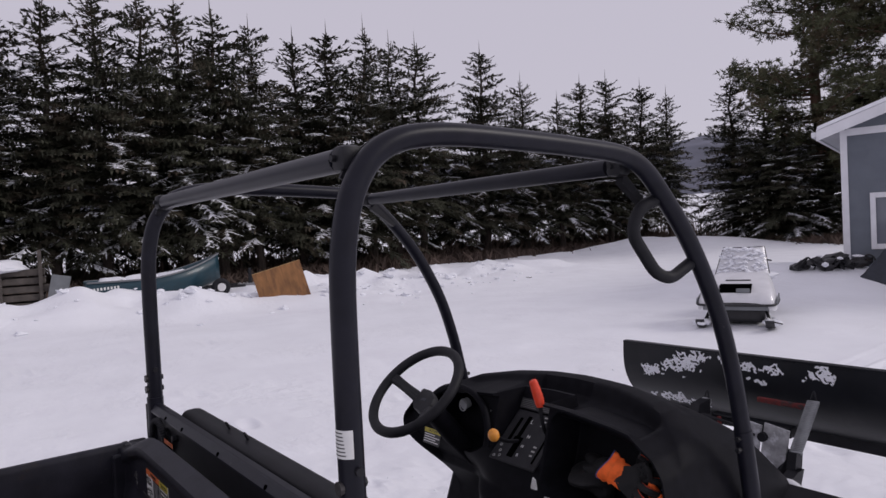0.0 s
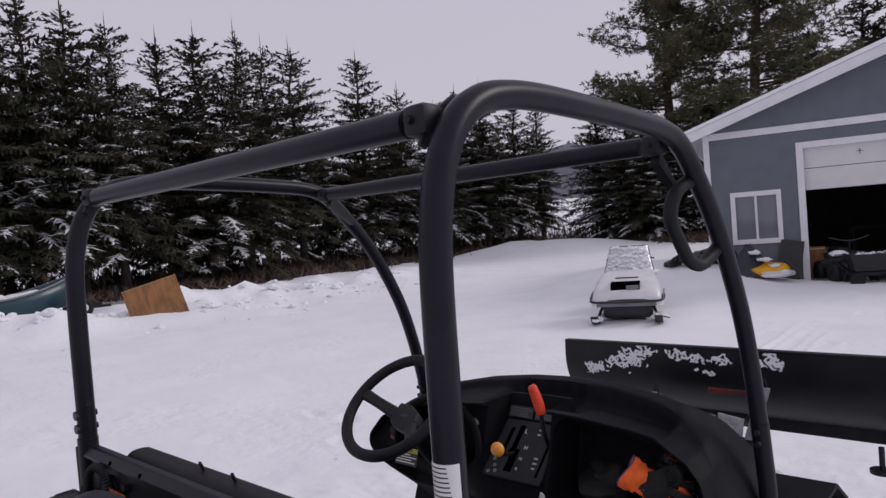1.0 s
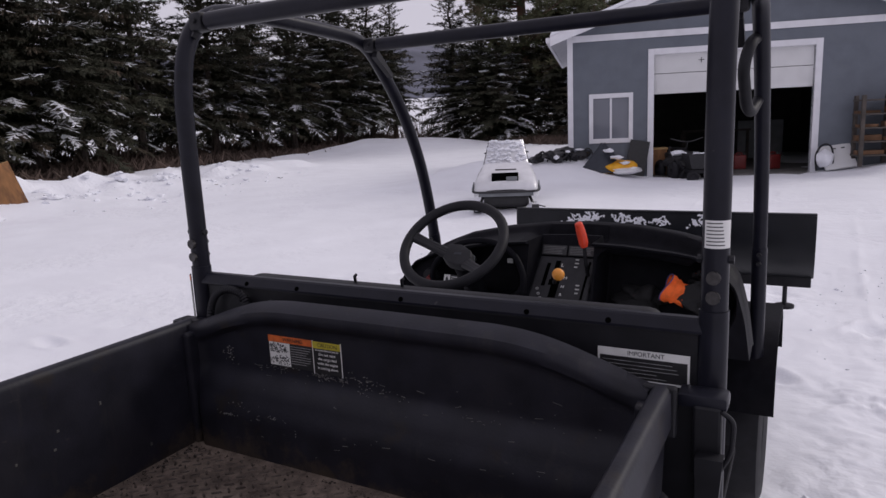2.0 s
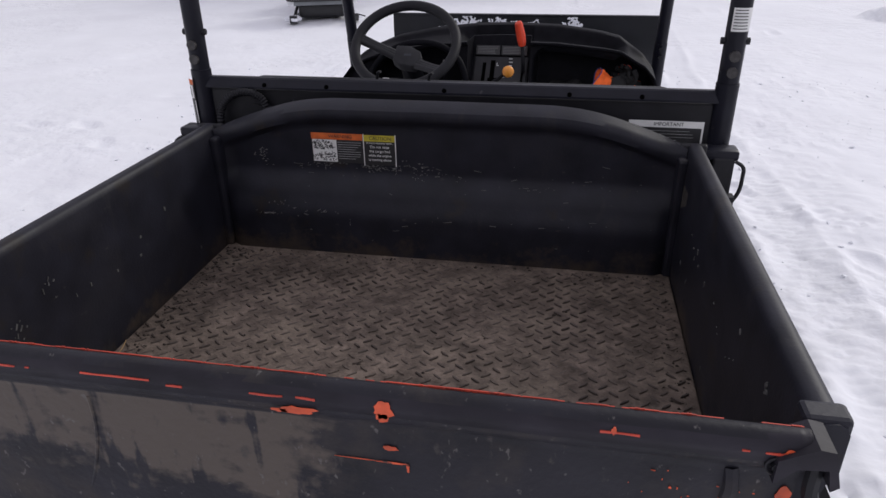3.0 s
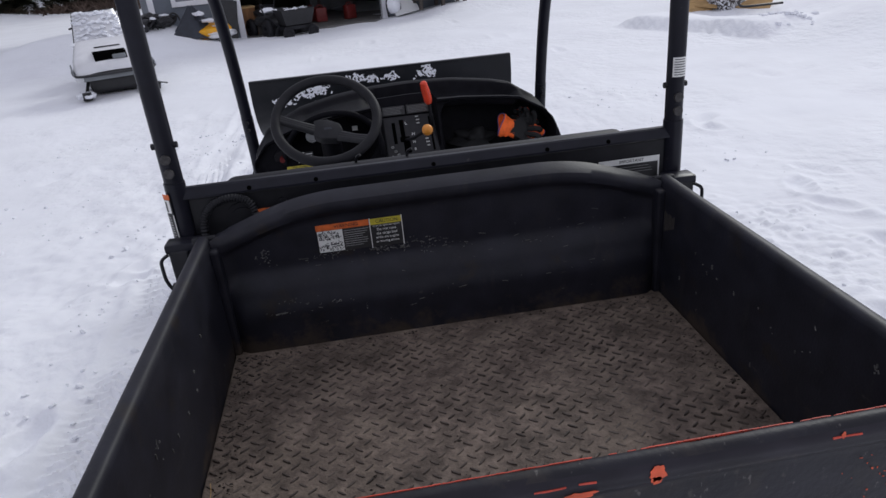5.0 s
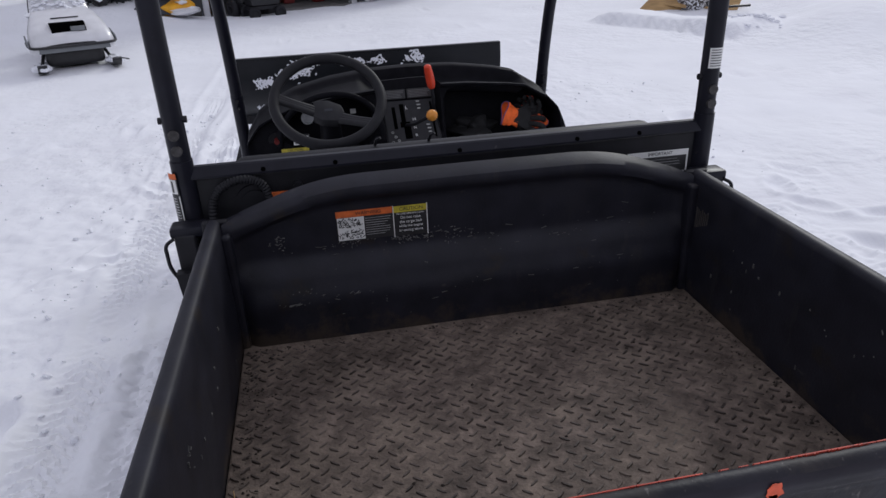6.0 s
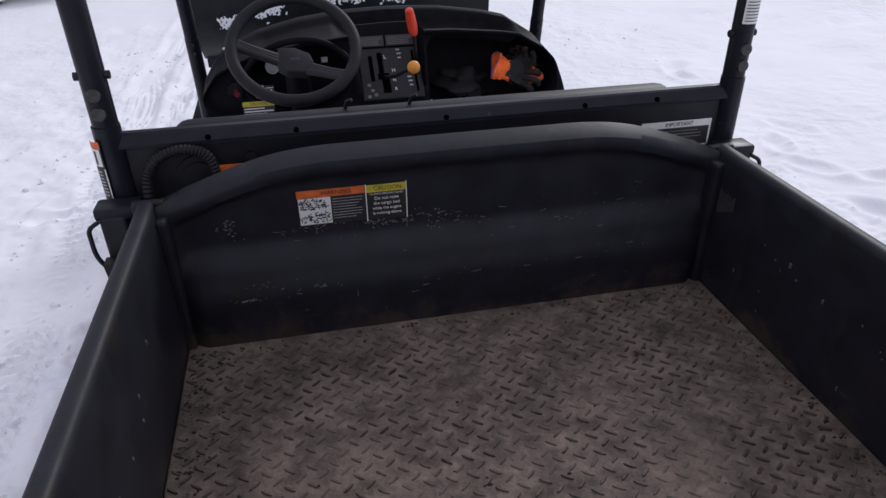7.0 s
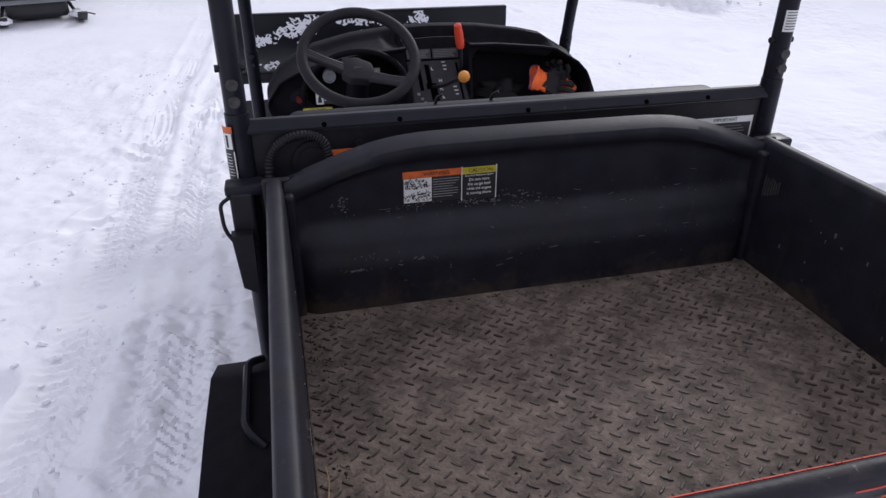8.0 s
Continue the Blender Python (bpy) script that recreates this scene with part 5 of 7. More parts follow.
def build_cowl(car):
    x = np.linspace(-0.665, 0.67, 300)
    rim = rim_z(x)
    for k in range(2):
        rim[1:-1] = (rim[:-2] + 2 * rim[1:-1] + rim[2:]) / 4
    shelf = 0.020 * (1 - np.clip(np.abs(x) / 0.66, 0, 1) ** 6) + 0.004
    top = rim - shelf
    v = np.linspace(0, 1, 170)[:, None]
    z = 0.50 + (top[None, :] - 0.50) * v
    xx = np.broadcast_to(x, z.shape)
    depth = top[None, :] - z
    left = step(-0.05, -0.35, xx)
    y = face_depth(z) + 0.10 * (1 - left) * step(0.82, 0.62, z) + 0.24 * left * step(1.0, 0.70, z)
    face = step(0.006, 0.018, depth)

    def pocket(x0, x1, z0, z1, r, soft=0.006):
        cx, cz, hx, hz = (x0 + x1) / 2, (z0 + z1) / 2, (x1 - x0) / 2, (z1 - z0) / 2
        qx, qz = np.maximum(np.abs(xx - cx) - hx + r, 0), np.maximum(np.abs(z - cz) - hz + r, 0)
        return step(soft, -soft, np.hypot(qx, qz) - r)
    y = y + 0.035 * face * step(0.625, 0.59, np.abs(xx)) * step(0.84, 0.88, z)
    y = y + 0.15 * pocket(0.165, 0.618, 0.905, 1.158, 0.05) * step(0.020, 0.030, depth)
    y = y + 0.125 * step(0.0, 0.10, 1 - ((xx + 0.295) / 0.185) ** 2 - ((z - 1.055) / 0.115) ** 2) * step(0.015, 0.025, depth)
    # the reclined bay of the gear panel
    bay = np.interp(z, [0.90, 0.965, 1.115, 1.20], [0.86, 1.066, 1.243, 1.279])
    y = np.maximum(y, bay * pocket(-0.098, 0.150, 0.90, 1.30, 0.01))
    front = np.stack([xx * (1 - 0.24 * (1 - left) * step(1.0, 0.74, z) - 0.33 * left * step(1.04, 0.76, z)), y, z], -1)
    edge_x = np.where(x < 0, front[-1, :, 0], x)[None, :]
    # the shelf behind the dash face, up to the rim
    u = np.linspace(0.03, 1, 36)[:, None]
    reach = 0.215 * (1 - np.clip(np.abs(x) / 0.665, 0, 1) ** 2.5) + 0.02
    rim_y = face_depth(top)[None, :] + 0.035 + reach[None, :] + 0.24 * left[-1:] * step(1.0, 0.70, top)[None, :]
    sy = y[-1:] * (1 - u) + rim_y * u
    hollow = ((0.3 * step(-0.46, -0.38, x) + 0.7 * step(-0.17, -0.10, x)) * step(0.52, 0.46, x))[None, :]
    sz = top[None, :] + shelf[None, :] * (0.15 * u + 0.85 * u ** 4) - 0.045 * hollow * step(0.10, 0.22, u) * step(1.0, 0.86, u)
    front = np.concatenate([front, np.stack([np.broadcast_to(edge_x, sy.shape), sy, sz], -1)], 0)
    y = sy
    # over the rim and down the hood
    w = np.linspace(0.02, 1, 34)[:, None]
    hy = y[-1:] + (2.10 - y[-1:]) * w
    hz = rim[None, :] + 0.012 * np.sin(np.clip(w * 6, 0, 1) * math.pi) - 0.33 * w ** 1.6 - 0.05 * w
    hx = edge_x * (1 - 0.18 * w ** 2)
    nose = np.linspace(0.05, 1, 12)[:, None]
    ny = hy[-1:] + 0.05 * np.sin(nose * math.pi / 2)
    nz = hz[-1:] - (hz[-1:] - 0.48) * nose
    nx = np.broadcast_to(hx[-1:], nz.shape)
    sheet = np.concatenate([front, np.stack([hx, hy, hz], -1), np.stack([nx, ny, nz], -1)], 0)
    grid_part("dash_cowl", sheet, DASH, car, "black plastic dash and hood with an open tray")


def build_dash(car):
    build_cowl(car)

    def face_y(z):
        return face_depth(z) + 0.035
    tilt = math.degrees(math.atan(0.30))
    # gear panel on the dash face; x across, y up the slope, z out towards the seat
    panel = part("gear_panel", box(B(), -0.062, 0.156, -0.108, 0.104, 0.0, 0.012, 0.006), PANEL_GREY, car, "black gear panel with white marks", at=Matrix.Translation((-0.018, 1.153, 1.033)) @ Matrix.Rotation(radians(40.3), 4, "X"))
    # slots are flat black strips on the panel, their depth painted as darkness
    for u0, u1, w0, w1 in ((0.006, 0.024, -0.004, 0.082), (0.0, 0.040, -0.030, -0.0045), (0.012, 0.040, -0.085, -0.0305), (0.130, 0.138, -0.085, 0.085), (-0.026, -0.012, -0.035, 0.070)):
        part("slot", box(B(), u0, u1, w0, w1, 0.0125, 0.0132), HOLE, panel)
    for words, u, w, s in (("L", 0.034, 0.062, 0.021), ("H", 0.058, 0.005, 0.019), ("N", 0.056, -0.035, 0.016), ("R", 0.057, -0.071, 0.017)):
        flat_text(words, s, WHITE, panel, Matrix.Translation((u, w, 0.0130)))
    rngm = random.Random(9)
    print_grey = material("panel_print", (0.38, 0.38, 0.37), 0.6, vary=0.2, scale=60, bump=0)
    for k in range(6):
        w = 0.088 - 0.017 * k - (0.065 if k > 2 else 0)
        off = 0.016 if k < 3 else 0.044
        part("panel_mark", box(B(), 0.068 + off - rngm.uniform(0.005, 0.009), 0.068 + off + rngm.uniform(0.005, 0.010), w, w + 0.006, 0.0128, 0.0134), print_grey, panel)
    for u, w in ((-0.040, -0.096), (-0.016, -0.090), (-0.026, -0.072), (-0.036, -0.050)):
        ring = tube(B(), [Vector((u + 0.0045 * math.cos(a), w + 0.0045 * math.sin(a), 0.013)) for a in np.linspace(0, 2 * math.pi, 14, endpoint=False)], 0.0012, 5, closed=True)
        part("panel_mark", ring, print_grey, panel)
    # two print plates above the panel
    for x0, x1 in ((-0.060, 0.036), (0.043, 0.146)):
        plate = part("dash_label", box(B(), x0, x1, -0.019, 0.019, 0.0, 0.004, 0.001), LABEL_BLACK, car, at=Matrix.Translation((-0.016, 1.235, 1.130)) @ Matrix.Rotation(radians(64), 4, "X"))
        rngl = random.Random(12)
        lines = B()
        for k in range(5):
            box(lines, x0 + 0.006, x1 - 0.006 - rngl.uniform(0, 0.02), -0.014 + k * 0.0062, -0.0112 + k * 0.0062, 0.0041, 0.0046)
        part("label_lines", lines, material("dim_print", (0.13, 0.13, 0.13), 0.6, bump=0), plate)
    # red-capped lever and amber knob
    lever = part("parking_lever", tube(B(), smooth_path([(0.117, 1.185, 1.040), (0.120, 1.153, 1.075), (0.119, 1.138, 1.12), (0.115, 1.137, 1.173)]), 0.007, 8), RUBBER, car, "bent black lever", smooth=True)
    part("grip", tube(B(), smooth_path([(0.1155, 1.137, 1.166), (0.110, 1.135, 1.198), (0.100, 1.126, 1.246), (0.097, 1.123, 1.258)]), 0.016, 12, radii=[0.0115, 0.013, 0.0145, 0.016, 0.0165, 0.017, 0.017, 0.0172, 0.017, 0.0165, 0.016, 0.015, 0.0148, 0.0142, 0.0135, 0.012, 0.010, 0.007, 0.003]), RED_GRIP, lever, "orange-red plastic grip", smooth=True)
    shift = part("gear_lever", tube(B(), smooth_path([(0.006, 1.128, 1.030), (0.03, 1.055, 1.052), (0.06, 0.985, 1.088), (0.078, 0.960, 1.102)]), 0.0065, 8), RUBBER, car, "black gear lever", smooth=True)
    knob = B()
    bmesh.ops.create_uvsphere(knob, u_segments=20, v_segments=12, radius=0.0215, matrix=Matrix.Translation((0.080, 0.955, 1.105)) @ Matrix.Diagonal((1, 0.8, 1, 1)))
    part("knob", knob, YELLOW_KNOB, shift, "round amber knob", smooth=True)
    # instrument pod
    dial = part("gauge", tube(cyl(B(), (-0.378, 1.226, 1.080), (-0.378, 1.200, 1.074), 0.021, 20), [Vector((-0.378 + 0.022 * math.cos(a), 1.200 + 0.005 * math.sin(a), 1.074 + 0.022 * math.sin(a))) for a in np.linspace(0, 2 * math.pi, 24, endpoint=False)], 0.003, 6, closed=True), LAMP_GLASS, car, "small round silver gauge", smooth=True)
    part("warning_icon", box(B(), -0.208, -0.186, 1.196, 1.200, 1.078, 1.096), WHITE, car, "small pale symbol plate")
    part("pod_hood", tube(B(), smooth_path([(-0.490, 1.090, 1.00), (-0.478, 1.092, 1.065), (-0.43, 1.098, 1.125), (-0.36, 1.105, 1.165), (-0.28, 1.110, 1.178), (-0.20, 1.108, 1.166), (-0.135, 1.100, 1.125), (-0.100, 1.085, 1.06), (-0.095, 1.07, 1.00)]), 0.012, 10), DASH, car, "rounded hood over the gauges", smooth=True)
    # key switch and stickers on the left of the dash
    key = part("key_switch", cyl(B(), (-0.500, 1.118, 1.030), (-0.500, 1.098, 1.025), 0.032, 20), DARK_STEEL, car, smooth=True)
    part("key", cyl(B(), (-0.500, 1.099, 1.026), (-0.500, 1.078, 1.020), 0.010, 10), RED_CAN, key, "red plastic key")

    def sticker(name, x, z, w, h, mat, rows, head=None, words="", yoff=-0.004):
        at = Matrix.Translation((x, face_y(z) + yoff, z)) @ Matrix.Rotation(radians(90 - tilt), 4, "X")
        st = part(name, box(B(), -w / 2, w / 2, -h / 2, h / 2, 0, 0.001), mat, car, at=at)
        if head:
            part("heading", box(B(), -w / 2, w / 2, h / 2 - h * 0.28, h / 2, 0.0011, 0.0016), head, st)
        if rows:
            bm = B()
            r = random.Random(len(name))
            for k in range(rows):
                zz = h / 2 - h * 0.36 - k * h * 0.6 / rows
                box(bm, -w / 2 + 0.004, w / 2 - 0.004 - r.uniform(0, w * 0.3), zz - h * 0.25 / rows, zz, 0.0011, 0.0016)
            part("print", bm, WHITE if mat is LABEL_BLACK else LABEL_BLACK, st)
        if words:
            flat_text(words, h * 0.22, LABEL_BLACK, st, Matrix.Translation((0, h * 0.36, 0.0017)))
        return st
    sticker("caution_sticker", -0.436, 0.960, 0.105, 0.06, LABEL_BLACK, 4, LABEL_YELLOW, "CAUTION")
    st = sticker("symbol_sticker", -0.408, 1.018, 0.062, 0.040, LABEL_BLACK, 0)
    part("border", box(B(), -0.031, -0.004, -0.020, 0.020, 0.0011, 0.0016), WHITE, st)
    part("symbol", prism(B(), [(-0.025, -0.014), (-0.010, -0.014), (-0.012, 0.004), (-0.018, 0.014), (-0.023, 0.004)], "z", 0.0017, 0.0022), LABEL_BLACK, st)
    part("print", box(box(box(B(), 0.0, 0.027, 0.010, 0.013, 0.0011, 0.0016), 0.0, 0.024, 0.002, 0.005, 0.0011, 0.0016), 0.0, 0.027, -0.008, -0.005, 0.0011, 0.0016), WHITE, st)
    low = sticker("plate_sticker", 0.215, 0.885, 0.055, 0.042, WHITE, 0)
    part("plate_field", box(B(), -0.0255, 0.0255, -0.019, 0.019, 0.0011, 0.0016), LABEL_BLACK, low)
    # steering wheel
    up, side = Vector((0.0, 0.770, 0.638)), Vector((1, 0, 0))
    c = Vector((-0.294, 0.915, 1.200))
    out = side.cross(up)
    if out.y > 0:
        out = -out
    ring = [c + (side * math.cos(a) + up * math.sin(a)) * 0.187 for a in np.linspace(0, 2 * math.pi, 48, endpoint=False)]
    wheel = part("steering_wheel", tube(B(), ring, 0.0185, 10, closed=True), RUBBER, car, "black three-spoke steering wheel", smooth=True)
    back = -out * 0.075
    for a in (171, 322):
        d = side * math.cos(radians(a)) + up * math.sin(radians(a))
        across = d.cross(out).normalized()
        spoke = B()
        for off in (-0.008, 0.0, 0.008):
            tube(spoke, smooth_path([c + d * 0.184 + across * off * 1.3, c + d * 0.12 + back * 0.45 + across * off, c + d * 0.035 + back + across * off * 1.5]), 0.0115, 10)
        part("spoke", spoke, PANEL_GREY, wheel, smooth=True)
    hub = prism(B(), [(-0.052, 0.048), (-0.058, -0.020), (-0.030, -0.040), (0.030, -0.050), (0.055, -0.012), (0.045, 0.020), (0.0, 0.046)], "z", -0.022, 0.020)
    bmesh.ops.bevel(hub, geom=hub.edges[:], offset=0.007, segments=2, affect="EDGES", profile=0.5)
    basis = Matrix((side, up, out)).transposed().to_4x4()
    part("hub", hub, PANEL_GREY, wheel, smooth=True, at=Matrix.Translation(c + back) @ basis)
    emblem = box(B(), -0.016, 0.012, -0.004, 0.006, 0.0203, 0.0210)
    part("emblem", emblem, LAMP_DIM, wheel, at=Matrix.Translation(c + back) @ basis)
    part("column", tube(B(), [c + back * 1.2, c - out * 0.26, c - out * 0.42], 0.03, 12, radii=[0.038, 0.042, 0.03]), DASH, car, smooth=True)
    part("white_tab", prism(B(), [(0.145, 0.925), (0.17, 0.925), (0.165, 0.955), (0.155, 0.962)], "y", 1.045, 1.052), WHITE, car, "small white plastic tab")


def build_running_gear(car):
    part("chassis", box(B(), -0.45, 0.45, -0.80, 2.25, 0.42, 0.52, 0.02), DARK_STEEL, car)
    part("cab_floor", box(B(), -0.62, 0.62, 0.10, 1.30, 0.40, 0.43, 0.005), DASH, car)
    part("under_bed", box(B(), -0.55, 0.55, -0.85, 0.08, 0.66, 0.80, 0.01), DARK_STEEL, car)
    for sgn in (-1, 1):
        for y, r in ((-0.38, 0.31), (1.78, 0.30)):
            t = B()
            ring = []
            n = 40
            for k in range(n):
                a = 2 * math.pi * k / n
                ring.append(Vector((sgn * 0.58, y + (r - 0.10) * math.cos(a), r + (r - 0.10) * math.sin(a))))
            prof = [(-0.10, 0.0), (-0.115, 0.05), (-0.10, 0.088), (-0.05, 0.10), (0.05, 0.10), (0.10, 0.088), (0.115, 0.05), (0.10, 0.0)]
            rows = []
            for k in range(n):
                a = 2 * math.pi * k / n
                bump = 0.012 if k % 2 else 0
                rows.append([t.verts.new((sgn * 0.58 + u, y + (r - 0.10 + w + (bump if w > 0.08 else 0)) * math.cos(a), r - 0.02 + (r - 0.10 + w + (bump if w > 0.08 else 0)) * math.sin(a))) for u, w in prof])
            for k in range(n):
                for q in range(len(prof) - 1):
                    t.faces.new((rows[k][q], rows[k][q + 1], rows[(k + 1) % n][q + 1], rows[(k + 1) % n][q]))
            wheel = part("wheel", t, RUBBER, car, "black lugged tyre", smooth=True)
            part("rim", cyl(B(), (sgn * 0.58 - 0.085, y, r - 0.02), (sgn * 0.58 + 0.085, y, r - 0.02), r - 0.098, 24), STEEL, wheel)
        # rear fender with its rail, front fender
        fend = B()
        pts = [(-0.80, 0.60), (-0.78, 0.70), (-0.70, 0.755), (-0.30, 0.765), (-0.12, 0.755), (0.0, 0.70), (0.03, 0.60)]
        prism(fend, pts + [(y, z - 0.012) for y, z in pts[::-1]], "x", *sorted((sgn * 0.60, sgn * 0.775)))
        f = part("rear_fender", fend, DASH, car, "black plastic rear fender", smooth=True)
        part("fender_rail", tube(B(), round_path([(sgn * 0.665, -0.08, 0.76), (sgn * 0.695, -0.11, 0.775), (sgn * 0.695, -0.33, 0.785), (sgn * 0.66, -0.36, 0.76)], 0.03), 0.009, 8), TUBE, f, smooth=True)
        pts = [(1.36, 0.55), (1.42, 0.70), (1.56, 0.79), (1.95, 0.80), (2.10, 0.70), (2.14, 0.56)]
        fend = prism(B(), pts + [(y, z - 0.015) for y, z in pts[::-1]], "x", *sorted((sgn * 0.50, sgn * 0.735)))
        part("front_fender", fend, DASH, car, smooth=True)
        lamp = B()
        bmesh.ops.create_uvsphere(lamp, u_segments=18, v_segments=10, radius=0.07, matrix=Matrix.Translation((sgn * 0.50, 2.02, 0.72)) @ Matrix.Diagonal((1, 0.6, 1, 1)))
        part("headlight", lamp, LAMP_GLASS, car, "round clear headlight", smooth=True)


def blade_y(a):
    """How far forward the blade lies, from its top (0) to its cutting edge (1)."""
    return 2.800 - 0.012 * math.sin(a * math.pi) + 0.185 * a ** 3


def build_plow(car):
    # blade: a curved sheet between the two top corners, its back towards the hood
    x0, x1 = -0.825, 0.855
    prof = [(blade_y(k / 16), 1.066 - 0.385 * k / 16) for k in range(17)]
    inner = [(y + 0.012, z) for y, z in prof[::-1]]
    blade = prism(B(), prof + inner, "x", x0, x1)
    plow = part("plow_blade", blade, PLOW, car, "dark curved snow plow blade with snow clinging to its back", smooth=True)
    part("top_lip", box(B(), x0, x1, 2.795, 2.835, 1.055, 1.068, 0.004), PLOW, plow)
    part("cutting_edge", box(B(), x0 + 0.01, x1 - 0.01, 2.990, 3.003, 0.625, 0.70, 0.002), DARK_STEEL, plow)
    part("cross_channel", box(B(), -0.20, 0.20, 2.68, 2.74, 0.72, 0.77, 0.006), PLOW, plow)
    part("red_strip", box(B(), 0.02, 0.29, 2.725, 2.745, 0.855, 0.880, 0.003), RED_BAR, plow, "dull red bar")
    for x, lean, z0, z1 in ((-0.255, 0.01, 0.71, 0.82), (0.283, 0.055, 0.665, 0.900)):
        a, b = Vector((x - lean, 2.66, z0)), Vector((x, 2.735, z1))
        out = (b - a).normalized().cross(Vector((1, 0, 0)))
        turns = int((z1 - z0) / 0.0075)
        pts = [a.lerp(b, k / (turns * 10)) + 0.024 * (Vector((1, 0, 0)) * math.cos(k * 0.6283) + out * math.sin(k * 0.6283)) for k in range(turns * 10 + 1)]
        sp = part("spring", tube(B(), pts, 0.0048, 5), SPRING_STEEL, plow, "close-wound zinc trip spring", smooth=True)
        part("hook", tube(B(), smooth_path([b + Vector((-0.014, 0, -0.004)), b + Vector((-0.006, 0.004, 0.030)), b + Vector((0.0, 0.008, 0.044)), b + Vector((0.006, 0.004, 0.030)), b + Vector((0.014, 0, -0.004))]), 0.0040, 6), DARK_STEEL, sp, smooth=True)
        part("anchor", prism(B(), [(2.58, z0 - 0.16), (2.66, z0 - 0.16), (2.69, z0 + 0.01), (2.63, z0 + 0.01)], "x", x - lean - 0.02, x - lean + 0.02), DARK_STEEL, sp)
    for x, w in ((0.005, 0.105), (0.128, 0.120)):
        plate = box(B(), -w / 2, w / 2, -0.006, 0.006, -0.15, 0.13, 0.004, m=Matrix.Translation((x, 2.66, 0.645)) @ Matrix.Rotation(radians(9), 4, "Y"))
        part("mount_plate", plate, FROSTED, plow, "pale snow-dusted steel mount plate")
    part("pivot_pin", cyl(B(), (0.085, 2.63, 0.715), (0.085, 2.70, 0.715), 0.022, 12), DARK_STEEL, plow)
    part("side_bracket", prism(B(), [(2.55, 0.66), (2.70, 0.68), (2.72, 0.83), (2.62, 0.82)], "x", -0.275, -0.225), DARK_STEEL, plow)
    part("lower_link", tube(B(), [(0.20, 2.69, 0.66), (0.15, 2.66, 0.53), (0.06, 2.60, 0.38)], 0.026, 8), DARK_STEEL, plow, smooth=True)
    part("cross_tie", tube(B(), [(-0.02, 2.62, 0.50), (0.19, 2.66, 0.545)], 0.016, 8), DARK_STEEL, plow, smooth=True)
    part("lift_arm", tube(B(), [(-0.20, 2.60, 0.78), (-0.03, 2.615, 0.755), (0.055, 2.63, 0.72)], 0.007, 8), DARK_STEEL, plow, smooth=True)
    part("lower_arm", prism(B(), [(2.10, 0.36), (2.62, 0.52), (2.66, 0.60), (2.60, 0.60), (2.10, 0.44)], "x", 0.215, 0.265), DARK_STEEL, plow)
    part("lift_strap", tube(B(), smooth_path([(-0.12, 2.62, 0.78), (-0.115, 2.61, 0.72), (-0.12, 2.60, 0.66)]), 0.010, 6), RED_CAN, plow, "red lift strap")
    for sgn in (-1, 1):
        arm = prism(B(), [(2.05, 0.44), (2.62, 0.50), (2.64, 0.55), (2.05, 0.50)], "x", *sorted((sgn * 0.20, sgn * 0.23)))
        part("push_arm", arm, DARK_STEEL, plow)
    part("skid_foot", cyl(cyl(B(), (0.72, 2.84, 0.55), (0.72, 2.84, 0.66), 0.012, 8), (0.72, 2.84, 0.545), (0.72, 2.84, 0.56), 0.05, 16), DARK_STEEL, plow)
    mount = B()
    rng = random.Random(2)
    for k in range(9):
        lump(mount, (rng.uniform(-0.10, 0.16), rng.uniform(2.46, 2.62), rng.uniform(0.52, 0.60)), rng.uniform(0.03, 0.06), 0.7, 0.3, 3, rng)
    part("packed_snow", mount, SNOW_LUMP, plow, "snow packed on the plow mount", smooth=True)
    tagged(bpy.data.objects["packed_snow"], kind="stuff")
    part("lift_bar", tube(B(), [(0.12, 2.25, 0.60), (0.12, 2.6, 0.56)], 0.02, 8), DARK_STEEL, plow)
    # crusted snow on the back of the blade
    crust = B()
    rng = random.Random(14)
    for i in range(430):
        for j in range(110):
            x, a = -0.80 + i * 0.0039, 0.012 + j * 0.0082
            slant = x + 0.43 + (a - 0.2) * 0.45
            zone = max(math.exp(-(slant / 0.13) ** 2 - ((a - 0.18) / 0.20) ** 2) * 1.05, math.exp(-((x + 0.06) / 0.30) ** 2 - ((a - 0.12 - 0.25 * (x + 0.1)) / 0.09) ** 2) * 0.92,
                       math.exp(-((x - 0.300) / 0.060) ** 2 - ((a - 0.16) / 0.11) ** 2) * 1.05, math.exp(-((x + 0.62) / 0.085) ** 2 - ((a - 0.36) / 0.10) ** 2) * 0.95,
                       math.exp(-((x + 0.005) / 0.045) ** 2 - ((a - 0.315 - 0.5 * x) / 0.040) ** 2) * 1.3, math.exp(-((x + 0.52) / 0.20) ** 2 - ((a - 0.80) / 0.11) ** 2) * 0.85)
            patch = noise.noise((x * 13, a * 6, 1.7)) * 0.45 + noise.noise((x * 34, a * 15, 4.2)) * 0.45
            lace = abs(noise.noise((x * 46, a * 20, 8.2)))
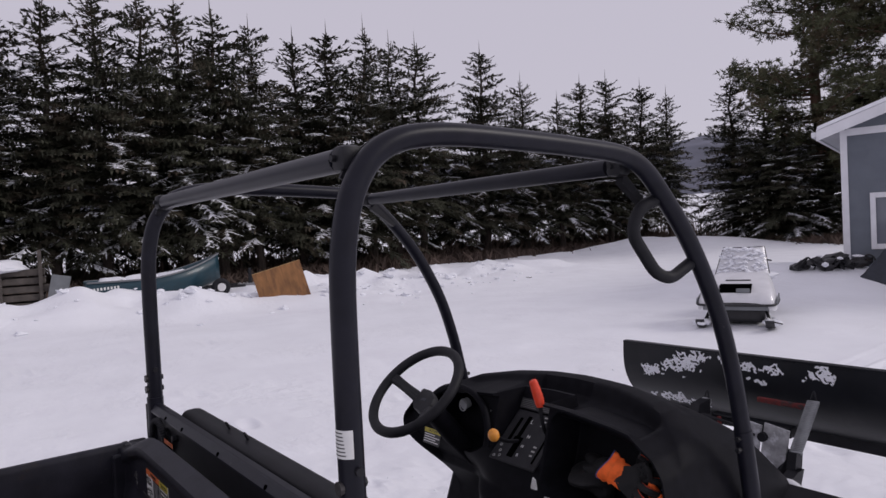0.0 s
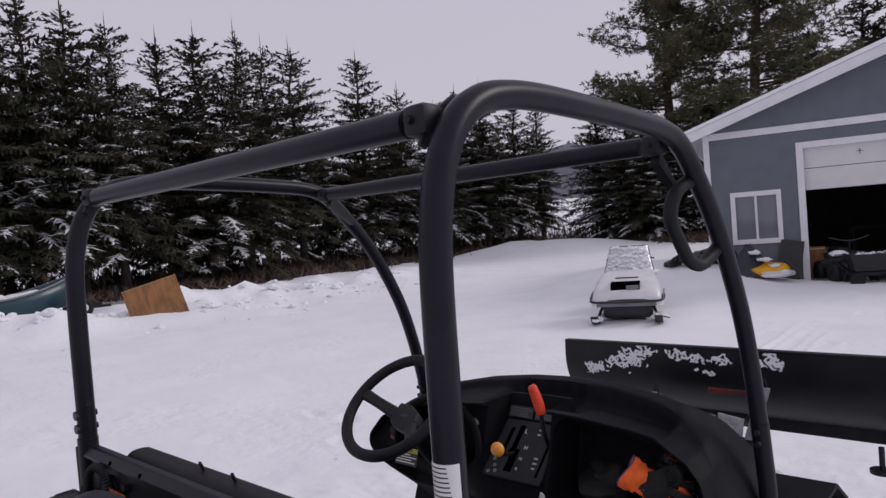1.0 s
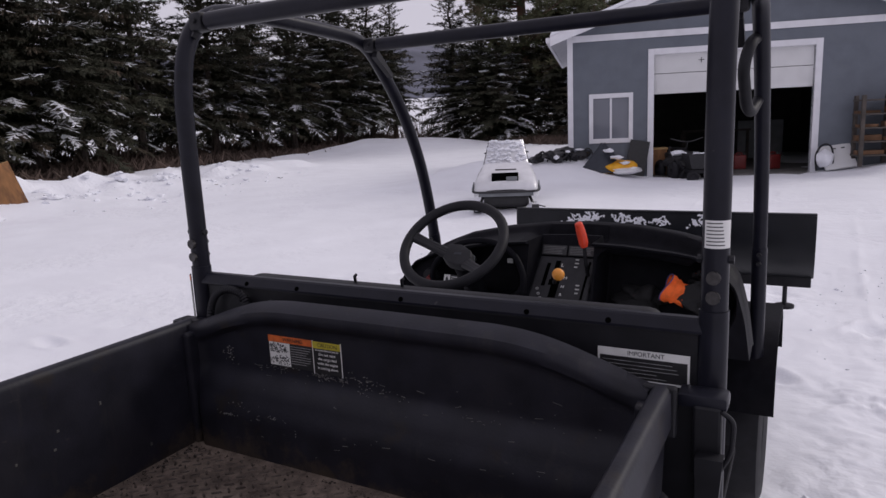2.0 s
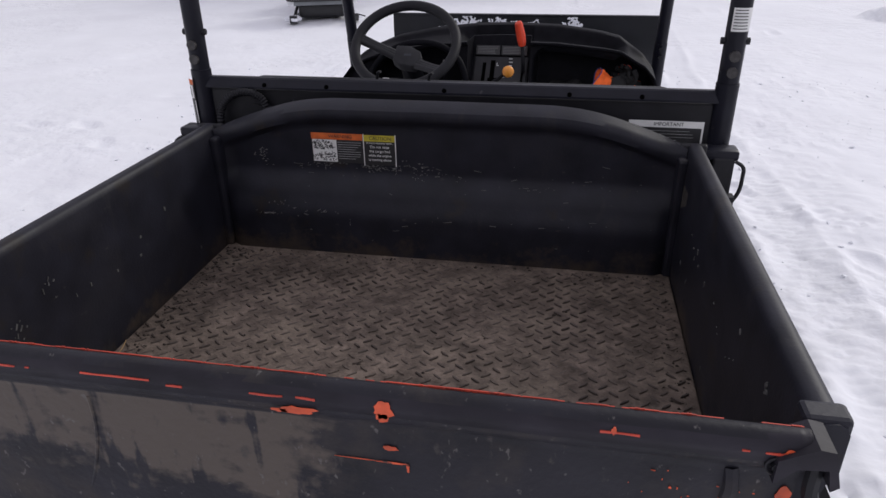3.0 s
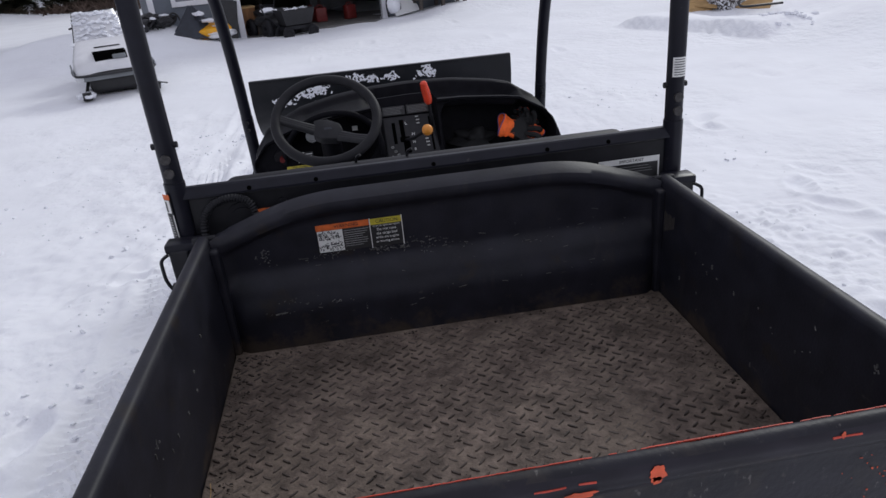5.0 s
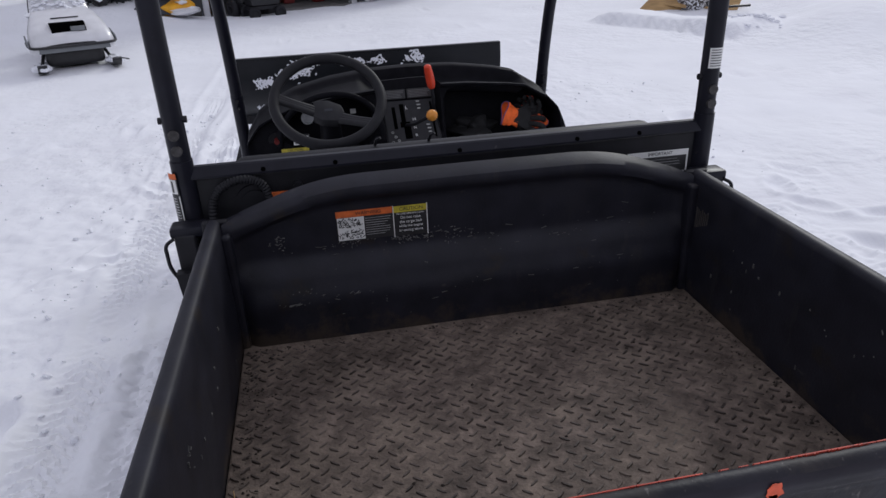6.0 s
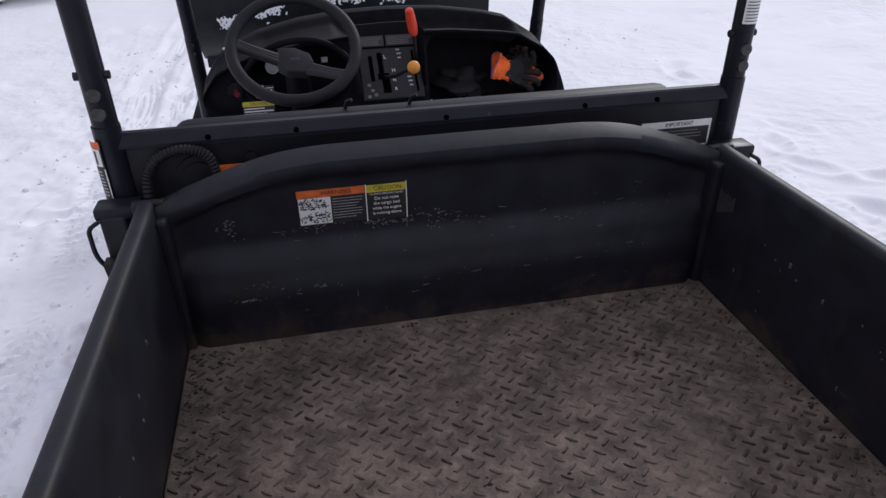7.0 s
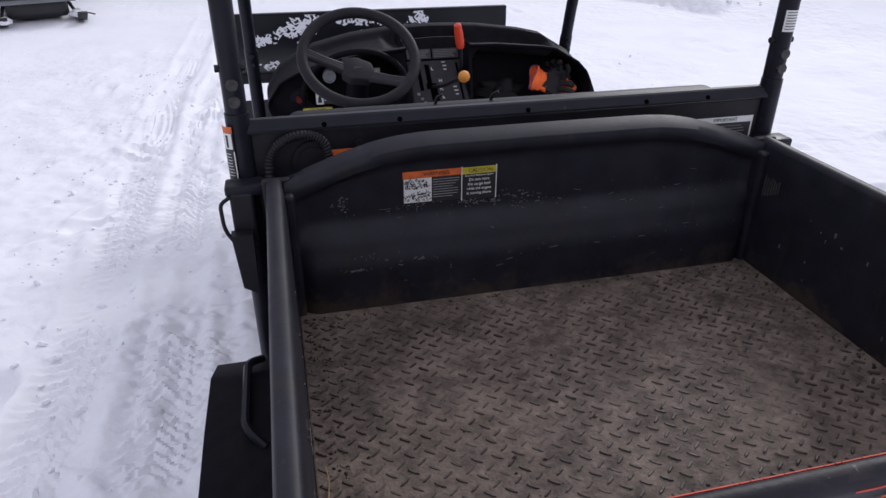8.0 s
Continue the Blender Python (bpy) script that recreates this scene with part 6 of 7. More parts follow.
            if zone > 0.15 and zone + patch > 0.58 and lace < 0.15 + 0.42 * max(0.0, zone + patch - 0.58) + rng.uniform(-0.06, 0.10):
                y = blade_y(a * 1.05)
                z = 1.066 - 0.385 * a * 1.05
                r = rng.uniform(0.0016, 0.0030)
                p = [crust.verts.new((x + u * r * rng.uniform(0.6, 1.5), y - 0.0010 - h * rng.uniform(0.0005, 0.003), z + w * r * rng.uniform(0.6, 1.5))) for u, w, h in ((-1, -1, 0), (1, -1, 0), (1, 1, 0), (-1, 1, 0), (0, 0, 1))]
                for q in range(4):
                    crust.faces.new((p[q], p[(q + 1) % 4], p[4]))
    tagged(part("snow_crust", crust, SNOW_LUMP, plow, "white snow crust stuck to the blade"), kind="stuff")


def build_labels(car):
    # wall labels in the bed
    def panel(name, x0, x1, z0, z1, y, mat):
        return part(name, box(B(), x0, x1, y - 0.0008, y, z0, z1), mat, car)
    y = 0.0113
    w = panel("warning_label", -0.321, -0.188, 1.068, 1.144, y - 0.012, LABEL_BLACK)
    part("heading", box(B(), -0.321, -0.188, y - 0.0138, y - 0.0130, 1.128, 1.144), LABEL_ORANGE, w, "orange heading")
    pic = part("pictogram", box(B(), -0.319, -0.256, y - 0.0138, y - 0.0130, 1.070, 1.127), WHITE, w, "white pictogram field")
    bm = B()
    rng = random.Random(23)
    for k in range(150):
        cx, cz = rng.uniform(-0.316, -0.260), rng.choice((rng.uniform(1.073, 1.094), rng.uniform(1.103, 1.124)))
        a = rng.uniform(0, math.pi)
        q = Matrix.Translation((cx, y - 0.0142, cz)) @ Matrix.Rotation(a, 4, "Y")
        box(bm, -rng.uniform(0.001, 0.006), rng.uniform(0.001, 0.003), -0.0002, 0.0002, -0.0007, 0.0007, m=q)
    part("symbols", bm, LABEL_BLACK, pic)
    flat_text("WARNING", 0.0125, LABEL_BLACK, w, Matrix.Translation((-0.245, y - 0.0141, 1.136)) @ Matrix.Rotation(radians(90), 4, "X"))
    part("print", bars(B(), -0.253, -0.192, y - 0.0138, 1.122, 8, 0.0012, 0.0048, rng=random.Random(31)), GREY_PRINT, w)
    c = panel("caution_label", -0.185, -0.106, 1.066, 1.143, y - 0.012, LABEL_BLACK)
    for x0 in (-0.187, -0.106):
        part("border", box(B(), x0, x0 + 0.002, y - 0.0132, y - 0.012, 1.064, 1.145), WHITE, c)
    part("heading", box(B(), -0.185, -0.106, y - 0.0138, y - 0.0130, 1.127, 1.143), LABEL_YELLOW, c, "yellow heading")
    flat_text("CAUTION", 0.0125, LABEL_BLACK, c, Matrix.Translation((-0.143, y - 0.0141, 1.135)) @ Matrix.Rotation(radians(90), 4, "X"))
    for k, (words, size) in enumerate((("TO AVOID PERSONAL INJURY:", 0.0050), ("Do not raise", 0.0095), ("the cargo bed", 0.0095), ("while the engine", 0.0088), ("is running above", 0.0088))):
        z = (1.1225, 1.113, 1.102, 1.091, 1.080)[k]
        flat_text(words, size, WHITE, c, Matrix.Translation((-0.1455, y - 0.0134, z)) @ Matrix.Rotation(radians(90), 4, "X"))
    # notice on the panel behind the bed
    imp = panel("important_label", 0.452, 0.626, 1.112, 1.176, 0.1075, LABEL_BLACK)
    part("heading", box(B(), 0.452, 0.626, 0.1055, 0.1062, 1.160, 1.176), WHITE, imp, "white heading")
    for x0, x1, z0, z1 in ((0.452, 0.456, 1.112, 1.160), (0.622, 0.626, 1.112, 1.160), (0.452, 0.626, 1.112, 1.116)):
        part("border", box(B(), x0, x1, 0.1055, 0.1062, z0, z1), WHITE, imp)
    flat_text("IMPORTANT", 0.0125, LABEL_BLACK, imp, Matrix.Translation((0.545, 0.1050, 1.168)) @ Matrix.Rotation(radians(90), 4, "X"))
    part("print", bars(B(), 0.462, 0.615, 0.1055, 1.152, 5, 0.0009, 0.0066, rng=random.Random(41)), GREY_PRINT, imp)
    red = panel("side_label", -0.468, -0.37, 1.164, 1.178, 0.086, LABEL_ORANGE)
    # labels wrapped round the posts
    def wrapped(name, x, y, z0, z1, a0, a1, r, mat, parent):
        n = 8
        rows = [[(x + r * math.cos(radians(a)), y + r * math.sin(radians(a)), z) for a in np.linspace(a0, a1, n)] for z in (z0, z1)]
        return grid_part(name, np.array(rows), mat, parent)
    lab = wrapped("post_label", 0.664, 0.115, 1.385, 1.435, 225, 345, 0.0245, WHITE, car)
    tagged(lab, "worn white paper label on the post")
    for k in range(7):
        z = 1.431 - k * 0.0065
        wrapped("print", 0.664, 0.115, z - 0.002, z, 235, 300 + (k * 37) % 35, 0.0248, LABEL_BLACK, lab)
    lab = wrapped("post_label", -0.664, 0.112, 1.118, 1.245, 196, 256, 0.0269, LABEL_BLACK, car)
    wrapped("heading", -0.664, 0.112, 1.231, 1.245, 196, 256, 0.0272, LABEL_ORANGE, lab)
    wrapped("picture", -0.664, 0.112, 1.195, 1.230, 202, 250, 0.0272, WHITE, lab)
    wrapped("symbol", -0.664, 0.112, 1.198, 1.226, 218, 232, 0.0274, LABEL_BLACK, lab)
    wrapped("border", -0.664, 0.112, 1.118, 1.19, 251, 256, 0.0272, WHITE, lab)
    for k in range(8):
        z = 1.184 - k * 0.007
        wrapped("print", -0.664, 0.112, z - 0.0012, z, 203, 236 + (k * 29) % 14, 0.0272, WHITE, lab)


def build_vehicle():
    car = thing("utility_vehicle", "black utility vehicle with cargo bed, roll bars and snow plow", "utility vehicle")
    build_bed(car)
    build_frame(car)
    build_dash(car)
    build_running_gear(car)
    build_plow(car)
    build_labels(car)
    return car


build_vehicle()


# ---- gloves and odds and ends in the dash tray ----
def build_glove(m, name_label, ring=False):
    """A limp knit glove: cuff along x, fingers standing up and away from it."""
    g = thing("work_glove", name_label, "glove", m)
    cuff = B()
    rings = []
    for k in range(8):
        q = k / 7
        r = 0.043 - 0.010 * q + 0.003 * math.sin(k * 2.1)
        rings.append([cuff.verts.new((q * 0.062 + 0.006 * math.sin(a * 2 + k), r * math.cos(a), r * 0.42 * math.sin(a) + 0.004 * math.sin(3 * a + k) + 0.02)) for a in np.linspace(0, 2 * math.pi, 18, endpoint=False)])
    for a, b in zip(rings, rings[1:]):
        for i in range(18):
            cuff.faces.new((a[i], a[(i + 1) % 18], b[(i + 1) % 18], b[i]))
    part("cuff", cuff, GLOVE_ORANGE, g, "bright orange knit cuff", smooth=True)
    part("cuff_hem", tube(B(), [v for v in [Vector((0.006 * math.sin(a * 2), 0.0435 * math.cos(a), 0.0185 * math.sin(a) + 0.004 * math.sin(3 * a) + 0.02)) for a in np.linspace(0, 2 * math.pi, 20, endpoint=False)]], 0.0017, 6, closed=True), material("blue_hem", (0.08, 0.07, 0.20), 0.8, bump=0), g, "dull blue stitched hem", smooth=True)
    part("palm", lump(B(), (0.088, 0, 0.022), 0.036, 0.55, 0.4, 3), GLOVE_BLACK, g, "black coated palm", smooth=True)
    for k, (dy, ln, up) in enumerate(((-0.030, 0.050, 0.02), (-0.010, 0.062, 0.035), (0.012, 0.058, 0.03), (0.032, 0.046, 0.01))):
        path = smooth_path([(0.10, dy * 0.8, 0.024), (0.10 + ln * 0.55, dy * 1.2, 0.030 + up), (0.10 + ln, dy * 1.5, 0.018 + up * 0.8)])
        f = part("finger", tube(B(), path, 0.0105, 8), GLOVE_BLACK, g, smooth=True)
        part("knit_edge", tube(B(), [v + Vector((0, 0.0085, 0.004)) for v in path], 0.0017, 6), GLOVE_RED, f, "dull red knit between the fingers", smooth=True)
    part("thumb", tube(B(), smooth_path([(0.07, 0.034, 0.024), (0.09, 0.058, 0.026), (0.115, 0.070, 0.02)]), 0.0105, 8), GLOVE_BLACK, g, smooth=True)
    if ring:
        part("cord_loop", tube(B(), [Vector((0.02 + 0.010 * math.cos(a), 0.012, 0.045 + 0.012 * math.sin(a))) for a in np.linspace(0, 2 * math.pi, 14, endpoint=False)], 0.0014, 5, closed=True), material("cord", (0.25, 0.27, 0.45), 0.7, bump=0), g, "pale blue cord loop", smooth=True)


build_glove(pose(0.395, 1.137, 1.040, 66, 24, 6) @ Matrix.Scale(1.12, 4), "orange and black work glove crumpled in the dash tray")
build_glove(pose(0.560, 1.120, 0.970, 62, -50, 174) @ Matrix.Scale(0.88, 4), "orange and black knit work glove lying on its side", True)
junk = B()
rng = random.Random(77)
lump(junk, (0.30, 1.215, 0.970), 0.090, 0.55, 0.4, 4, rng)
tagged(part("black_rag", junk, GLOVE_BLACK, smooth=True), "crumpled black rag stuffed in the dash tray", "rag")


# ---- things about the yard ----
def build_sled():
    """An old snowmobile, its nose towards -y."""
    sled = thing("snowmobile", "old white snowmobile dusted with snow, standing in the yard", "snowmobile", pose(-3.55, 8.95, ground_at(-3.6, 9.3) - 0.07, 0, 0, 22))
    sled.scale = (1.05, 1.05, 1.02)
    # hood: rings from the nose back
    rows = []
    for k, (y, hw, z0, z1) in enumerate(((0.0, 0.42, 0.33, 0.40), (0.02, 0.47, 0.30, 0.47), (0.10, 0.51, 0.29, 0.53), (0.28, 0.52, 0.29, 0.62), (0.50, 0.50, 0.29, 0.70), (0.72, 0.46, 0.29, 0.77), (0.92, 0.42, 0.29, 0.80), (0.98, 0.40, 0.29, 0.78))):
        zm = z0 + (z1 - z0) * 0.30
        half = [(1.0, z0), (1.01, zm), (0.97, zm + (z1 - zm) * 0.45), (0.90, zm + (z1 - zm) * 0.80), (0.80, z1 - 0.012), (0.66, z1), (0.33, z1 + 0.008)]
        rows.append([(u * hw, y, v) for u, v in half] + [(0.0, y, z1 + 0.010)] + [(-u * hw, y, v) for u, v in half[::-1]])
    part_hood = grid_part("hood", np.array(rows), SLED_WHITE, sled, "white fibreglass hood")
    # grey nose face: the shade below the hood edge is put into its colour
    part("nose_shade", prism(B(), [(-0.43, 0.30), (0.43, 0.30), (0.42, 0.385), (-0.42, 0.385)], "y", -0.012, 0.03), HULL_GREY, sled, "nose panel, coloured grey for the shade under the hood")
    # grey pieces on both flanks imitate the shading of the hood sides
    for sgn in (-1, 1):
        part("side_shade", prism(B(), [(0.06, 0.375), (0.55, 0.375), (0.50, 0.50), (0.12, 0.445)], "x", *sorted((sgn * 0.520, sgn * 0.536))), HULL_GREY, sled, "grey panel painted in for shading on the hood side")
    part("belt_line", tube(B(), smooth_path([(-0.53, 0.45, 0.41), (-0.525, 0.15, 0.385), (-0.47, 0.0, 0.375), (-0.25, -0.03, 0.372), (0.25, -0.03, 0.372), (0.47, 0.0, 0.375), (0.525, 0.15, 0.385), (0.53, 0.45, 0.41)]), 0.018, 8), SLED_BLACK, sled, "black bumper strip", smooth=True)
    part("lower_pan", box(B(), -0.36, 0.36, 0.16, 1.0, 0.09, 0.33, 0.07, seg=4), SLED_BLACK, sled, smooth=True)
    lampbox = part("headlight_recess", prism(B(), [(0.100, 0.535), (0.155, 0.640), (0.32, 0.655), (0.32, 0.52)], "x", -0.22, 0.20), HOLE, sled, "black headlight recess")
    part("headlight", box(B(), 0.01, 0.185, 0.092, 0.13, 0.545, 0.605, 0.008), HULL_GREY, lampbox, "rectangular glass headlight")
    part("hood_vent", box(B(), -0.17, 0.17, 0.44, 0.47, 0.69, 0.705, 0.004), SLED_BLACK, sled)
    rows = []
    for k in range(9):
        q = k / 8
        w = 0.40 - 0.09 * q
        rows.append([(math.sin(a) * w, 0.80 + 0.34 * q + (1 - math.cos(a)) * 0.20, 0.76 + 0.40 * q) for a in np.linspace(-1.25, 1.25, 17)])
    sh = grid_part("windshield", np.array(rows), SLED_WHITE, sled, "windshield coated in frost and snow")
    crust = B()
    rng = random.Random(51)
    for k in range(150):
        q, a = rng.uniform(0.03, 0.97), rng.uniform(-1.1, 1.1)
        w = 0.40 - 0.09 * q
        lump(crust, (math.sin(a) * w, 0.795 + 0.34 * q + (1 - math.cos(a)) * 0.20, 0.765 + 0.40 * q), rng.uniform(0.02, 0.05), 0.5, 0.4, 1, rng)
    tagged(part("frost_crust", crust, SNOW_LUMP, sled, "snow crust on the windshield", smooth=True), kind="stuff")
    edge = [(math.sin(a) * (0.40 - 0.09 * q), 0.80 + 0.34 * q + (1 - math.cos(a)) * 0.20, 0.76 + 0.40 * q) for q, a in [(k / 6, -1.25) for k in range(7)] + [(1, -1.25 + 2.5 * k / 10) for k in range(1, 11)] + [(1 - k / 6, 1.25) for k in range(1, 7)]]
    part("windshield_edge", tube(B(), edge, 0.008, 6), SLED_BLACK, sled, smooth=True)
    part("seat", box(B(), -0.18, 0.18, 1.35, 2.35, 0.45, 0.66, 0.07, seg=3), SLED_BLACK, sled, smooth=True)
    part("seat_snow", lump(B(), (0, 1.85, 0.66), 0.42, 0.18, 0.2, 3), SNOW_LUMP, sled, smooth=True)
    part("handlebar", tube(B(), round_path([(-0.38, 1.34, 0.93), (-0.18, 1.26, 0.98), (0.18, 1.26, 0.98), (0.38, 1.34, 0.93)], 0.05), 0.013, 8), SLED_BLACK, sled, smooth=True)
    part("tunnel", box(B(), -0.22, 0.22, 1.0, 2.5, 0.22, 0.45, 0.02), SLED_BLACK, sled)
    part("track", box(B(), -0.19, 0.19, 1.0, 2.6, 0.02, 0.24, 0.08, seg=4), RUBBER, sled, smooth=True)
    for sgn in (-1, 1):
        part("fork", tube(B(), [(sgn * 0.36, 0.30, 0.30), (sgn * 0.44, 0.16, 0.10)], 0.022, 8), SLED_BLACK, sled)
        ski = prism(B(), [(-0.20, 0.17), (-0.16, 0.18), (-0.04, 0.085), (0.70, 0.075), (0.70, 0.05), (-0.06, 0.055), (-0.18, 0.14)], "x", sgn * 0.45 - 0.055, sgn * 0.45 + 0.055)
        ob = part("ski", ski, SLED_BLACK, sled)
        sn = B()
        for k in range(9):
            lump(sn, (sgn * 0.45 + rng.uniform(-0.09, 0.09), rng.uniform(-0.20, 0.3), 0.12), rng.uniform(0.03, 0.075), 0.7, 0.3, 2, rng)
        tagged(part("snow_clump", sn, SNOW_LUMP, ob, smooth=True), kind="stuff")
    part("ski_loop", tube(B(), round_path([(0.42, -0.12, 0.13), (0.50, -0.20, 0.17), (0.60, -0.12, 0.13)], 0.04), 0.010, 8), SLED_BLACK, sled, smooth=True)


def build_boat():
    x, y = -20.4, 5.1
    boat = thing("boat", "teal drift boat with a grey bottom, snow inside, on a trailer", "boat", pose(x, y, ground_at(x, y) + 0.14, 0, -3, 84))
    n, L = 24, 3.9
    rows, low = [], []
    for k in range(n + 1):
        q = k / n
        hw = 0.85 * math.sin(min(1, 0.35 + q * 0.75) * math.pi * 0.5) if q < 0.55 else 0.85 * max(0.02, math.cos((q - 0.55) / 0.45 * math.pi / 2)) ** 0.8
        hw = 0.85 * (1 - max(0, (q - 0.45) / 0.55) ** 2.2) * (0.78 + 0.22 * min(1, q * 3)) + 0.01
        s = q * L - L / 2
        sheer = 0.55 + 0.12 * (1 - q) ** 2 + 0.55 * max(0, (q - 0.35) / 0.65) ** 2
        chine = 0.02 + 0.30 * max(0, (q - 0.55) / 0.45) ** 2
        rows.append([(s, -hw, sheer), (s, -hw * 0.93, (sheer + chine) / 2), (s, -hw * 0.82, chine), (s, -hw * 0.4, chine - 0.06), (s, 0, chine - 0.08), (s, hw * 0.4, chine - 0.06), (s, hw * 0.82, chine), (s, hw * 0.93, (sheer + chine) / 2), (s, hw, sheer)])
    a = np.array(rows)
    for sl, name, mat in ((slice(0, 3), "hull_side", TEAL), (slice(2, 7), "hull_bottom", HULL_GREY), (slice(6, 9), "hull_side", TEAL)):
        ob = grid_part(name, a[:, sl], mat, boat)
        so = ob.modifiers.new("thick", "SOLIDIFY")
        so.thickness = 0.03
    for c in (0, 8):
        part("gunwale", tube(B(), [tuple(p) for p in a[:, c]], 0.028, 8), HULL_GREY, boat, smooth=True)
    part("transom", prism(B(), [(p[1], p[2]) for p in a[0]], "x", -L / 2 - 0.03, -L / 2 + 0.01), TEAL, boat)
    sn = B()
    for k, (s, r) in enumerate(((-1.3, 0.5), (-0.4, 0.55), (0.5, 0.5))):
        lump(sn, (s, 0, 0.56), r, 0.35, 0.2, 3)
    part("snow_fill", sn, SNOW_LUMP, boat, "snow heaped inside the hull", smooth=True)
    # hull letters too small to read: a plain row of pale bars
    bm = B()
    for k in range(9):
        s = -1.9 + k * 0.09
        box(bm, s, s + 0.05, -0.80, -0.775, 0.42, 0.50)
    part("hull_marks", bm, WHITE, boat, "row of small pale marks")
    trailer = thing("boat_trailer", "low steel boat trailer with one tyre showing", "trailer", pose(x, y, ground_at(x, y), 0, 0, 84))
    for sgn in (-1, 1):
        part("rail", box(B(), -1.6, 2.6, sgn * 0.5 - 0.04, sgn * 0.5 + 0.04, 0.22, 0.30, 0.01), DARK_STEEL, trailer)
        t = part("tyre", tube(B(), [Vector((1.75 + 0.20 * math.cos(b), sgn * 0.85, 0.29 + 0.20 * math.sin(b))) for b in np.linspace(0, 2 * math.pi, 24, endpoint=False)], 0.09, 10, closed=True), RUBBER, trailer, smooth=True)
        part("hub", cyl(B(), (1.75, sgn * 0.85 - 0.09, 0.29), (1.75, sgn * 0.85 + 0.09, 0.29), 0.13, 16), DOOR_WHITE, t, "white wheel rim")
    part("tongue", box(B(), 2.5, 3.9, -0.05, 0.05, 0.22, 0.30, 0.01), STEEL, trailer)
    part("winch_post", box(B(), 2.85, 2.95, -0.04, 0.04, 0.28, 0.80, 0.01), DARK_STEEL, trailer)
    part("jack", cyl(B(), (3.4, 0.08, 0.0), (3.4, 0.08, 0.6), 0.03, 8), DARK_STEEL, trailer)


def build_plywood():
    ob = thing("plywood_sheet", "weathered orange-brown plywood sheet propped in the snow bank", "plywood")
    ob.matrix_basis = pose(-14.10, 6.65, 0.0, -16, -15, 66)
    part("panel", box(B(), -0.62, 0.62, -0.01, 0.01, 0, 1.15, 0.002), OSB, ob)
    part("edge_batten", box(B(), -0.62, 0.62, 0.011, 0.05, 1.08, 1.15, 0.004), WOOD, ob)
    part("top_edge", box(B(), -0.622, 0.622, -0.012, 0.012, 1.1505, 1.162, 0.002), WOOD, ob, "pale raw top edge")


def build_shed_stack():
    """Old timber and a snow-topped crate at the left end of the yard."""
    base = pose(-21.5, 1.2, ground_at(-21.5, 1.2), 0, 0, 82)
    st = thing("timber_stack", "stack of weathered grey timber and planks under snow", "timber stack", base)
    rng = random.Random(61)
    for k in range(5):
        z = 0.05 + k * 0.24
        part("plank", box(B(), -1.6 + rng.uniform(-0.2, 0.2), 1.1 + rng.uniform(-0.3, 0.3), -0.5, 0.4, z, z + 0.18, 0.01), OLD_WOOD, st)
    for s in (-1.3, -0.1, 0.9):
        part("post", box(B(), s - 0.05, s + 0.05, -0.62, -0.52, 0, 1.75, 0.008), OLD_WOOD, st)
    part("snow_cap", lump(B(), (-0.5, 0, 1.28), 1.0, 0.25, 0.2, 3), SNOW_LUMP, st, "thick snow cap", smooth=True)
    part("leaning_sheet", box(B(), 0.95, 1.45, -0.75, -0.72, 0.55, 1.25, 0.004, m=Matrix.Rotation(radians(12), 4, "Y")), HULL_GREY, st)


